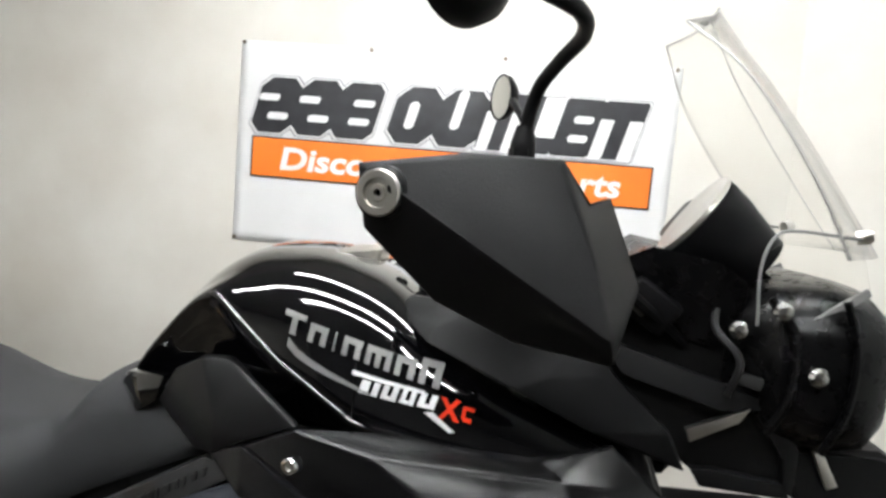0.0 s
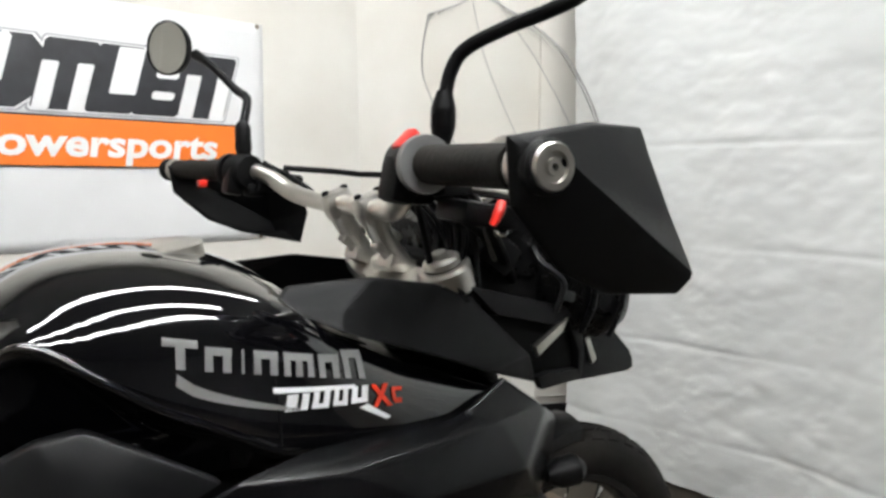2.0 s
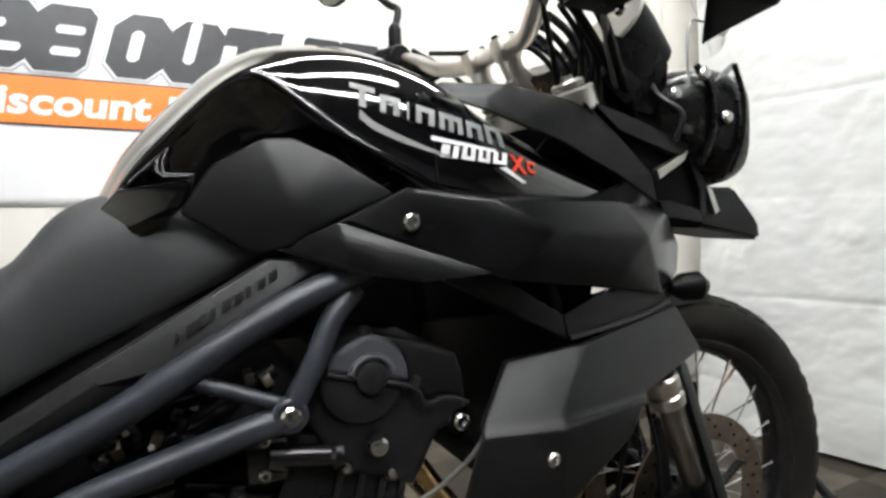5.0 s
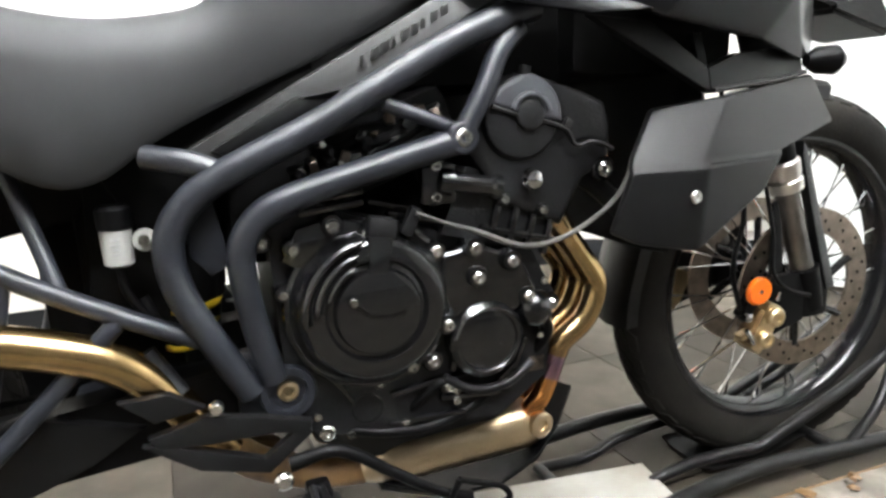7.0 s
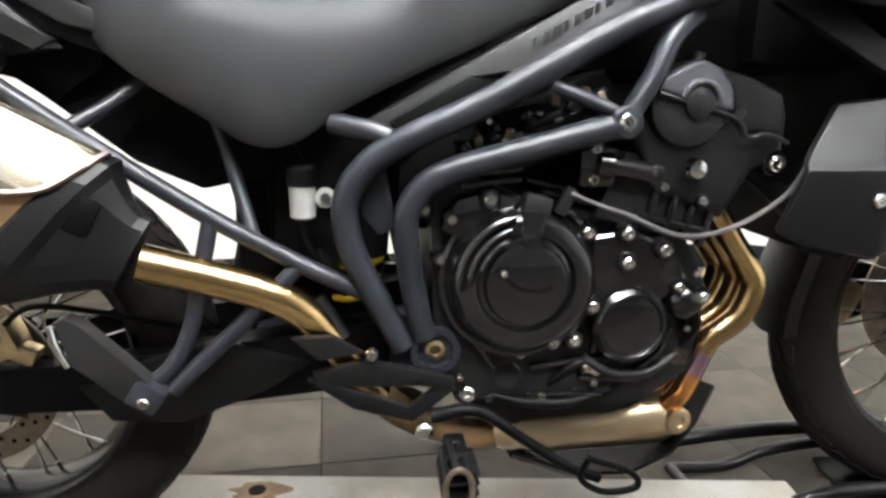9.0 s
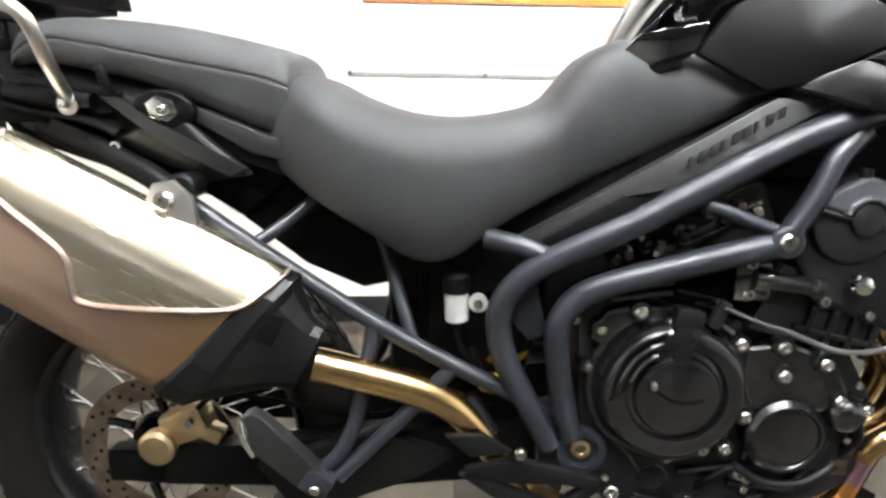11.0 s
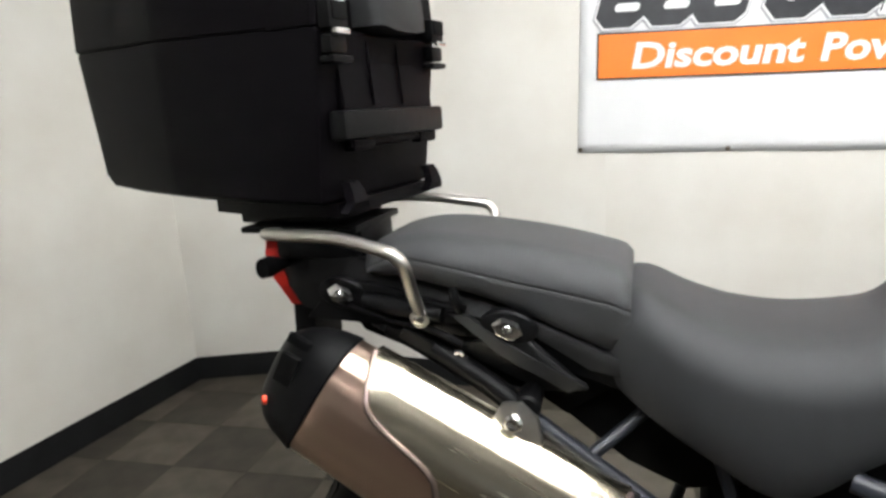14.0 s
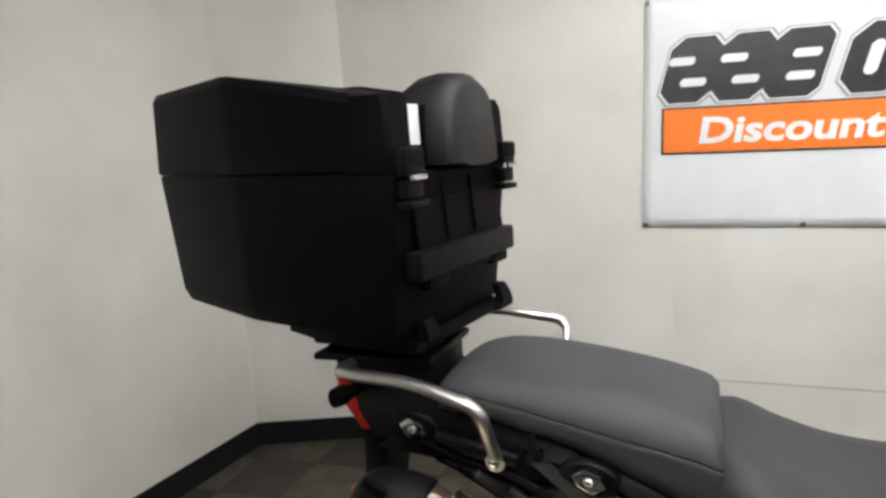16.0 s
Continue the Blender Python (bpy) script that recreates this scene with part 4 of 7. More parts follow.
random.seed(8)
for k in range(7):
    y = -0.19 + 0.030 * k
    part("control_wire", tube([(1.345, y, 1.245 - 0.006 * k), (1.395 + random.uniform(-0.01, 0.01), y * 0.8, 1.215), (1.425, y * 0.6 - 0.03, 1.165), (1.415 + random.uniform(-0.02, 0.02), y * 0.5 - 0.05, 1.09)], random.uniform(0.004, 0.008), 8), M_BLACK, bars)
part("clock_cowl", loft([[(x, y * w, z + 0.5 * abs(y) * 0.02) for y in (-1, -0.6, 0, 0.6, 1)] + [(x, y * w * 0.9, z - h) for y in (1, 0.5, 0, -0.5, -1)] for x, z, w, h in ((1.425, 1.175, 0.10, 0.07), (1.48, 1.205, 0.125, 0.10), (1.56, 1.190, 0.13, 0.10), (1.60, 1.165, 0.12, 0.07))]), M_LAMPBLACK, bike, "black cowl below the clocks")

# -- fuel tank --
T_TOP = [(0.665, 0.915), (0.70, 0.958), (0.742, 1.030), (0.80, 1.092), (0.852, 1.139), (0.91, 1.170), (0.967, 1.178), (1.03, 1.176), (1.10, 1.158), (1.152, 1.134), (1.20, 1.100), (1.28, 1.062), (1.36, 1.030), (1.45, 0.990)]
T_WIDE = [(0.665, 0.070), (0.70, 0.090), (0.76, 0.115), (0.82, 0.138), (0.90, 0.166), (1.00, 0.190), (1.10, 0.205), (1.20, 0.212), (1.30, 0.208), (1.45, 0.190)]
T_LOW = [(0.665, 0.870), (0.74, 0.900), (0.80, 0.930), (0.86, 0.950), (0.92, 0.955), (0.985, 0.950), (1.09, 0.935), (1.24, 0.925), (1.45, 0.915)]
T_RIDGE = [(0.665, 0.915), (0.74, 1.005), (0.80, 1.060), (0.86, 1.100), (0.905, 1.108), (0.95, 1.073), (1.004, 1.032), (1.079, 0.988), (1.11, 0.968), (1.24, 0.950), (1.45, 0.935)]


def tank_half(x):
    """The right-hand outline of the tank at x, as (half width, height), from the crest to the underside."""
    zt, w, zb = spline(T_TOP, x), spline(T_WIDE, x), spline(T_LOW, x)
    zs = zt - 0.034
    zr = min(spline(T_RIDGE, x), zs - 0.012)
    d = zs - zr
    return [(0.0, zt), (w * 0.30, zt - 0.004), (w * 0.54, zt - 0.013), (w * 0.70, zt - 0.026), (w * 0.79, zs), (w * 0.865, zs - d * 0.17), (w * 0.925, zs - d * 0.38), (w * 0.967, zs - d * 0.62), (w * 0.992, zs - d * 0.86), (w, zr), (w * 0.985, zr - 0.007), (w * 0.93, zr - 0.016), (w * 0.84, zr - 0.4 * max(zr - zb, 0.02)), (w * 0.78, min(zb, zr - 0.02)), (w * 0.5, zb - 0.012)]


rings = []
for k in range(53):
    x = 0.665 + (1.45 - 0.665) * k / 52
    half = tank_half(x)
    rings.append([(x, -y, z) for y, z in half] + [(x, y, z) for y, z in reversed(half[1:])])
tank = part("fuel_tank", loft(rings), M_GLOSS, bike, "gloss black painted fuel tank", 70)
# filler cap and top inlay
part("filler_cap", lathe([(-0.01, 0.062), (0.006, 0.061), (0.009, 0.054), (0.007, 0.042), (0.010, 0.036), (0.010, 0)], (1.037, 0, 1.164), (-0.09, 0, 1), 36), M_ALU, tank, "satin silver filler cap")
def on_tank(x, f):
    """A place on the right flank: f from 0 at the lower ridge to 1 at the shoulder."""
    keys = list(reversed(tank_half(x)[4:10]))
    k = min(int(f * 5), 4)
    t = f * 5 - k
    a, b = keys[k], keys[k + 1]
    return Vector((x, -(a[0] + (b[0] - a[0]) * t), a[1] + (b[1] - a[1]) * t))


def flank(z, x):
    lo, hi = 0.0, 1.0
    for _ in range(24):
        mid = (lo + hi) / 2
        if on_tank(x, mid).z < z:
            lo = mid
        else:
            hi = mid
    return on_tank(x, lo)


def decal(quads, material, name, label):
    """Flat marks that lie on the tank's flank, each a part of its own, given by (x, z) corners."""
    for q in quads:
        b = bmesh.new()
        n = 4
        vs = [[None] * (n + 1) for _ in range(n + 1)]
        for i in range(n + 1):
            for j in range(n + 1):
                u, v = i / n, j / n
                x = (q[0][0] * (1 - u) + q[1][0] * u) * (1 - v) + (q[3][0] * (1 - u) + q[2][0] * u) * v
                z = (q[0][1] * (1 - u) + q[1][1] * u) * (1 - v) + (q[3][1] * (1 - u) + q[2][1] * u) * v
                p = flank(z, x)
                vs[i][j] = b.verts.new((p.x, p.y - 0.0022, p.z))
        for i in range(n):
            for j in range(n):
                b.faces.new((vs[i][j], vs[i + 1][j], vs[i + 1][j + 1], vs[i][j + 1]))
        part(name, b, material, tank, label)


# a soft swage along the ridge
for keys, r in (([(0.868, 0.0), (0.90, 0.0), (0.95, 0.0), (1.0, 0.0), (1.05, 0.0), (1.09, 0.0), (1.112, 0.0), (1.15, 0.0)], 0.0055),):
    line = [on_tank(x, f) for x, f in keys]
    for s in (-1, 1):
        part("tank_swage", tube([(p.x, s * (-p.y - r * 0.5), p.z) for p in line], [r * 0.2] + [r] * (len(line) - 2) + [r * 0.2], 14), M_GLOSS, tank)
part("tank_seam", tube([on_tank(1.112, f) + Vector((0, -0.0004, 0)) for f in (0.02, 0.2, 0.4, 0.5)], 0.0014, 6), M_DARK, tank)

# the maker's marks as plain bars: a grey row with a sweeping underline, a white row, a red cross
row = []
x = 1.004
for k, w in enumerate((0.032, 0.026, 0.010, 0.026, 0.034, 0.026, 0.028)):
    tall = 0.029 if k in (0, 6) else 0.024
    z0 = 1.076 - 0.066 * (x - 1.0) / 0.26
    bars = [(0.36, 0.64)] if k in (0, 2) else [(0.0, 0.30), (0.66, 0.98)] if k != 4 else [(0.0, 0.22), (0.39, 0.61), (0.78, 1.0)]
    for u0, u1 in bars:
        a, b = x + w * u0, x + w * u1
        row.append(((a, z0 - 0.25 * (a - x)), (b, z0 - 0.25 * (b - x)), (b + 0.003, z0 - 0.25 * (b - x) + tall), (a + 0.003, z0 - 0.25 * (a - x) + tall)))
    if k != 2:
        row.append(((x + 0.002, z0 + tall - 0.008), (x + w + 0.002, z0 - 0.25 * w + tall - 0.008), (x + w + 0.003, z0 - 0.25 * w + tall), (x + 0.003, z0 + tall)))
    x += w + 0.006
for k in range(8):
    u, v = k / 8, (k + 1) / 8
    za, zb = 1.068 - 0.060 * u ** 0.7, 1.068 - 0.060 * v ** 0.7
    wa, wb = 0.009 * (1 - u) + 0.003, 0.009 * (1 - v) + 0.003
    row.append(((1.014 + 0.12 * u, za - wa), (1.014 + 0.12 * v, zb - wb), (1.016 + 0.12 * v, zb), (1.016 + 0.12 * u, za)))
decal(row, M_BADGE, "grey_mark", "dull silver bar mark")
row = [((1.108, 1.028), (1.205, 1.006), (1.205, 1.012), (1.108, 1.036))]
x = 1.118
for k, w in enumerate((0.012, 0.008, 0.020, 0.018, 0.022)):
    z0 = 1.000 - 0.022 * (x - 1.11) / 0.14
    for u0, u1 in [(0.0, 1.0)] if k < 2 else [(0.0, 0.36), (0.62, 1.0)]:
        a, b = x + w * u0, x + w * u1
        row.append(((a, z0 - 0.18 * (a - x)), (b, z0 - 0.18 * (b - x)), (b + 0.005, z0 + 0.023 - 0.18 * (b - x)), (a + 0.005, z0 + 0.023 - 0.18 * (a - x))))
    if k >= 2:
        row.append(((x, z0), (x + w, z0 - 0.004), (x + w + 0.001, z0 + 0.003), (x + 0.001, z0 + 0.007)))
    x += w + 0.005
row.append(((1.205, 0.978), (1.240, 0.948), (1.247, 0.950), (1.217, 0.980)))
row = [tuple((x, 1.034 + (z - 1.034) * 0.74) for x, z in q) for q in row]
decal(row, M_DECALW, "white_mark", "white bar mark")
cross = [((1.226, 1.010), (1.234, 1.010), (1.258, 0.972), (1.249, 0.972)), ((1.224, 0.978), (1.231, 0.975), (1.258, 1.004), (1.250, 1.007)), ((1.262, 0.974), (1.276, 0.971), (1.277, 0.978), (1.263, 0.981)), ((1.260, 0.978), (1.266, 0.977), (1.268, 0.996), (1.262, 0.997)), ((1.262, 0.992), (1.280, 0.988), (1.281, 0.994), (1.263, 0.998))]
decal([tuple((1.224 + (x - 1.224) * 0.80, 1.012 + (z - 1.010) * 0.74) for x, z in q) for q in cross], M_DECALR, "red_mark", "red cross-shaped mark")

# -- matt side panels below the tank --
pair("tank_infill", shell([(0.800, -0.150, 0.945), (0.838, -0.170, 1.000), (0.895, -0.192, 1.030), (0.932, -0.190, 1.031), (0.978, -0.212, 1.005), (1.045, -0.228, 0.960), (0.972, -0.220, 0.930), (0.915, -0.205, 0.900), (0.880, -0.185, 0.893), (0.920, -0.208, 0.958)], [(0, 1, 9), (1, 2, 9), (2, 3, 9), (3, 4, 9), (4, 5, 6, 9), (9, 6, 7), (0, 9, 7, 8)], 0.02, 0.006), M_MATTE, bike, "matt black infill panel", 25)
pair("tank_base_trim", shell([(0.690, -0.10, 0.925), (0.735, -0.125, 0.975), (0.815, -0.158, 0.985), (0.80, -0.155, 0.945), (0.76, -0.14, 0.92)], [(0, 1, 4), (1, 2, 3, 4)], 0.02, 0.004), M_GLOSS, bike, "gloss trim beside the tank's base")

WV = [(0.896, -0.190, 0.894), (0.972, -0.228, 0.928), (1.052, -0.252, 0.966), (1.165, -0.268, 0.950), (1.240, -0.292, 0.906), (1.160, -0.292, 0.848), (1.080, -0.272, 0.846), (1.385, -0.250, 0.942), (1.500, -0.215, 0.922), (1.590, -0.150, 0.865), (1.585, -0.150, 0.815), (1.470, -0.235, 0.798), (1.340, -0.278, 0.822), (1.400, -0.282, 0.890), (1.140, -0.222, 0.962), (1.345, -0.215, 0.950), (1.44, -0.195, 0.972)]
WF = [(1, 2, 3, 4, 5), (3, 7, 13, 4), (4, 13, 12, 5), (7, 8, 13), (13, 8, 9, 10, 11), (13, 11, 12), (2, 14, 3), (3, 14, 15, 7), (7, 15, 16, 8)]
pair("side_fairing", shell(WV, WF, 0.012, 0.006), M_SATIN, bike, "satin black angular side fairing", 22)
pair("fairing_lower_facet", shell([(0.900, -0.190, 0.898), (0.972, -0.230, 0.929), (1.150, -0.294, 0.858), (1.060, -0.280, 0.853), (0.974, -0.245, 0.868)], [(0, 1, 4), (1, 2, 3, 4)], 0.012, 0.005), M_SATIN, bike, "satin black lower facet of the side fairing", 22)
bolt((1.052, -0.2585, 0.925), 0.011)
bolt((1.052, 0.2585, 0.925), 0.011, (0, 1, 0))
# v-shaped lower trim
trim_v = bmesh.new()
plate([(1.085, -0.238, 0.858), (1.180, -0.244, 0.850), (1.278, -0.246, 0.788), (1.284, -0.248, 0.752)], 0.016, 0.004, trim_v)
plate([(1.2845, -0.248, 0.752), (1.2785, -0.246, 0.788), (1.338, -0.242, 0.809), (1.486, -0.214, 0.822), (1.506, -0.208, 0.780), (1.40, -0.238, 0.765)], 0.016, 0.004, trim_v)
pair("fairing_lower_trim", trim_v, M_MATTE, bike, "satin black v-shaped trim")
pair("fairing_brace", plate([(1.256, -0.236, 0.836), (1.272, -0.236, 0.836), (1.286, -0.236, 0.790), (1.270, -0.236, 0.786)], 0.012, 0.002), M_BLACK, bike)
pair("trim_edge", tube([(1.284, -0.252, 0.756), (1.36, -0.248, 0.764), (1.44, -0.232, 0.772), (1.504, -0.212, 0.782)], 0.004, 8), M_GRAIN, bike)
# radiator shroud in two facets
RV = [(1.192, -0.235, 0.733), (1.298, -0.265, 0.748), (1.506, -0.225, 0.778), (1.556, -0.230, 0.702), (1.400, -0.272, 0.664), (1.240, -0.292, 0.661), (1.139, -0.262, 0.659), (1.238, -0.302, 0.651), (1.136, -0.272, 0.648), (1.110, -0.264, 0.565), (1.147, -0.274, 0.547), (1.236, -0.292, 0.532), (1.376, -0.270, 0.606), (1.395, -0.278, 0.655)]
RF = [(0, 1, 5, 6), (1, 2, 3, 4, 5), (6, 5, 7, 8), (5, 4, 13, 7), (8, 7, 11, 10, 9), (7, 13, 12, 11)]
pair("radiator_shroud", shell(RV, RF, 0.014, 0.006), M_MATTE, bike, "matt black folded radiator shroud", 20)
bolt((1.222, -0.294, 0.612), 0.010)
bolt((1.222, 0.294, 0.612), 0.010, (0, 1, 0))
rad = block((0.05, 0.40, 0.30), (1.27, 0, 0.66), 0.006, (0, 12, 0))
part("radiator", rad, M_DARK, bike, "dark finned radiator core")
part("upper_spine", block((0.30, 0.34, 0.16), (1.25, 0, 0.86), 0.03), M_DARK, bike)

# long raised panel beside the steering head
SV = [(1.142, -0.128, 1.106), (1.163, -0.118, 1.124), (1.272, -0.130, 1.124), (1.404, -0.147, 1.098), (1.210, -0.166, 1.095), (1.356, -0.186, 1.048), (1.200, -0.184, 1.076), (1.315, -0.202, 1.030), (1.408, -0.198, 0.988), (1.442, -0.168, 1.050), (1.512, -0.170, 0.986), (1.535, -0.160, 0.934)]
SF = [(0, 1, 2, 4), (2, 3, 5, 4), (0, 4, 6), (4, 5, 7, 6), (3, 9, 5), (5, 9, 10, 8, 7), (10, 11, 8)]
pair("upper_fairing", shell(SV, SF, 0.012, 0.004), M_BLACK, bike, "matt black spear-shaped upper fairing", 18)
for s in (-1, 1):
    part("fairing_clip", plate([(1.386, s * 0.150, 1.106), (1.396, s * 0.150, 1.104), (1.408, s * 0.160, 1.078), (1.398, s * 0.161, 1.078)], 0.008, 0.002, out=s), M_DARK, bike)
    fr = bmesh.new()
    plate([(1.410, s * 0.152, 1.100), (1.475, s * 0.158, 1.080), (1.628, s * 0.148, 1.034), (1.640, s * 0.148, 1.022), (1.572, s * 0.160, 1.018), (1.450, s * 0.168, 1.054)], 0.014, 0.003, fr, out=s)
    plate([(1.540, s * 0.158, 0.940), (1.555, s * 0.154, 0.916), (1.672, s * 0.128, 0.900), (1.668, s * 0.130, 0.920), (1.572, s * 0.154, 0.940)], 0.014, 0.003, fr, out=s)
    plate([(1.630, s * 0.147, 1.030), (1.676, s * 0.132, 0.968), (1.676, s * 0.128, 0.906), (1.660, s * 0.132, 0.914), (1.656, s * 0.136, 0.955), (1.616, s * 0.148, 1.014)], 0.014, 0.003, fr, out=s)
    fr = part("fairing_vent_frame", fr, M_GUARD, bike, "black frame round an open vent")
    part("vent_liner", plate([(1.430, s * 0.146, 1.058), (1.470, s * 0.146, 1.064), (1.630, s * 0.132, 1.024), (1.668, s * 0.120, 0.955), (1.660, s * 0.118, 0.912), (1.550, s * 0.140, 0.928), (1.500, s * 0.146, 0.965)], 0.020, 0.003, out=s), M_DARK, fr)
    part("vent_bar", plate([(1.530, s * 0.164, 0.992), (1.606, s * 0.158, 1.024), (1.594, s * 0.160, 1.006), (1.536, s * 0.164, 0.976)], 0.010, 0.002, out=s), M_ALU, fr, "bright bar across the vent")
    part("beak_bracket", plate([(1.700, s * 0.112, 0.962), (1.714, s * 0.110, 0.960), (1.736, s * 0.108, 0.918), (1.722, s * 0.110, 0.912)], 0.008, 0.002, out=s), M_ALU, bike, "bright steel beak bracket")

# beak below the headlamps
BV = [(1.665, -0.105, 0.965), (1.665, 0.105, 0.965), (1.680, -0.115, 0.890), (1.680, 0.115, 0.890), (1.800, -0.090, 0.962), (1.800, 0.090, 0.962), (1.880, -0.080, 0.892), (1.880, 0.080, 0.892), (1.745, -0.102, 0.878), (1.745, 0.102, 0.878), (1.890, -0.074, 0.854), (1.890, 0.074, 0.854)]
beak = bmesh.new()
bv = [beak.verts.new(v) for v in BV]
for f in [(0, 4, 5, 1), (4, 6, 7, 5), (0, 2, 8, 4), (4, 8, 10, 6), (1, 5, 9, 3), (5, 7, 11, 9), (2, 3, 9, 8), (8, 9, 11, 10), (6, 10, 11, 7), (0, 1, 3, 2)]:
    beak.faces.new([bv[k] for k in f])
bmesh.ops.recalc_face_normals(beak, faces=beak.faces)
bmesh.ops.bevel(beak, geom=beak.edges[:], offset=0.008, segments=3, affect="EDGES")
part("beak", beak, M_GUARD, bike, "matt black beak below the headlamps")

# dark inner bodies behind the vents and below the clocks
part("vent_back", block((0.19, 0.22, 0.11), (1.565, 0, 0.985), 0.02, (0, 20, 0)), M_DARK, bike)
part("headlamp_bracket", block((0.22, 0.22, 0.12), (1.50, 0, 1.075), 0.02), M_DARK, bike)

# headlamps
hl_rings = []
for x, zc, hh, w in ((1.565, 1.075, 0.050, 0.095), (1.585, 1.078, 0.075, 0.125), (1.63, 1.075, 0.098, 0.172), (1.70, 1.070, 0.112, 0.182), (1.745, 1.070, 0.104, 0.175), (1.768, 1.072, 0.080, 0.158)):
    hl_rings.append([(x - 0.02 * (abs(math.cos(a)) ** 3) * (x - 1.63) / 0.2, w * math.copysign(abs(math.cos(a)) ** 0.55, math.cos(a)), zc + hh * math.copysign(abs(math.sin(a)) ** 0.62, math.sin(a))) for a in (2 * math.pi * k / 36 for k in range(36))])
lamp_body = part("headlamp_housing", loft(hl_rings), M_LAMPBLACK, bike, "black twin headlamp housing")
for s in (-1, 1):
    part("headlamp_bowl", lathe([(-0.03, 0.03), (0, 0.052), (0.003, 0.052)], (1.766, s * 0.085, 1.072), (1, 0, 0), 28), M_CHROME, lamp_body)
    part("headlamp_lens", lathe([(0, 0.056), (0.006, 0.055), (0.014, 0.03), (0.016, 0)], (1.770, s * 0.085, 1.072), (1, 0, 0), 28), M_LENS, lamp_body, "clear round lens")
    for x, y, z in ((1.667, 0.184, 1.078), (1.624, 0.176, 1.150), (1.585, 0.150, 1.120)):
        part("housing_bolt", lathe([(0, 0.012), (0.006, 0.012), (0.011, 0.008), (0.012, 0)], (x, s * (y - 0.004), z), (0, s, 0), 16), M_BOLT, lamp_body)
    bk = tube([(1.600, s * 0.165, 1.13), (1.598, s * 0.165, 1.20), (1.612, s * 0.16, 1.238), (1.64, s * 0.15, 1.246), (1.715, s * 0.14, 1.240)], 0.0020, 8)
    part("guard_edge", bk, M_BADGE, lamp_body, "pale edge of the clear headlamp guard")
    clear = part("headlamp_guard", plate([(1.601, s * 0.166, 1.130), (1.599, s * 0.166, 1.215), (1.640, s * 0.151, 1.245), (1.715, s * 0.141, 1.238), (1.727, s * 0.151, 1.180), (1.655, s * 0.166, 1.132)], 0.003, 0.001, out=s), M_SCREEN, lamp_body, "clear plastic headlamp guard")
    clear.visible_shadow = False
    part("lamp_rib", tube([(1.612, s * 0.170, 1.165), (1.640, s * 0.176, 1.120), (1.640, s * 0.178, 1.050), (1.620, s * 0.170, 1.000)], 0.006, 8), M_LAMPBLACK, lamp_body)
    part("lamp_rib", tube([(1.690, s * 0.180, 1.170), (1.705, s * 0.186, 1.110), (1.700, s * 0.186, 1.040), (1.680, s * 0.178, 0.985)], 0.005, 8), M_LAMPBLACK, lamp_body)
    part("lamp_wire", tube([(1.575, s * 0.10, 1.16), (1.560, s * 0.135, 1.120), (1.585, s * 0.165, 1.085), (1.575, s * 0.160, 1.040)], 0.005, 8), M_STAND, lamp_body)
    part("lamp_tab", block((0.030, 0.008, 0.016), (1.600, s * 0.160, 1.060), 0.003, (0, 15, 0)), M_GRAIN, lamp_body)
    part("screen_stay", plate([(1.650, s * 0.165, 1.135), (1.725, s * 0.150, 1.182), (1.730, s * 0.150, 1.174), (1.657, s * 0.165, 1.125)], 0.006, 0.002, out=s), M_BADGE, lamp_body)
    part("indicator", lathe([(-0.03, 0.010), (-0.01, 0.022), (0.02, 0.024), (0.035, 0.012), (0.036, 0)], (1.555, s * 0.20, 0.80), (0.9, s * 0.2, 0), 18), M_BLACK, bike, "small black indicator")

# instruments
ID = Vector((-0.80, 0.0, 0.60)).normalized()
IC = Vector((1.552, -0.045, 1.247))
pod = part("instrument_pod", lathe([(-0.10, 0.030), (-0.095, 0.048), (-0.03, 0.062), (0.0, 0.066), (0.010, 0.066), (0.010, 0.058)], IC, ID, 40), M_BLACK, bike, "round tachometer in a black pod")
part("bezel", lathe([(0.006, 0.058), (0.012, 0.067), (0.018, 0.066), (0.018, 0.057)], IC, ID, 40), M_ALU, pod, "silver bezel")
part("dial", lathe([(0.0, 0.058), (0.006, 0.058), (0.007, 0)], IC, ID, 40), M_BLACK, pod, "black dial face")
part("scale_ring", lathe([(0.0072, 0.056), (0.0076, 0.056), (0.0078, 0.046), (0.0072, 0.046)], IC, ID, 40), M_WHITEINK, pod, "white scale ring on the dial")
needle = tube([IC + ID * 0.011, IC + ID * 0.011 + Vector((0.02, 0.025, 0.03))], 0.0015, 6)
part("needle", needle, M_RED, pod)
lcd = block((0.02, 0.10, 0.075), (0, 0, 0), 0.01)
lcd.transform(Matrix.Translation(IC + Vector((0.0, 0.115, -0.004))) @ Matrix.Rotation(radians(37), 4, "Y"))
part("display_box", lcd, M_BLACK, pod)
part("pod_stay", block((0.10, 0.14, 0.07), (1.600, 0.02, 1.170), 0.015, (0, 30, 0)), M_BLACK, pod)

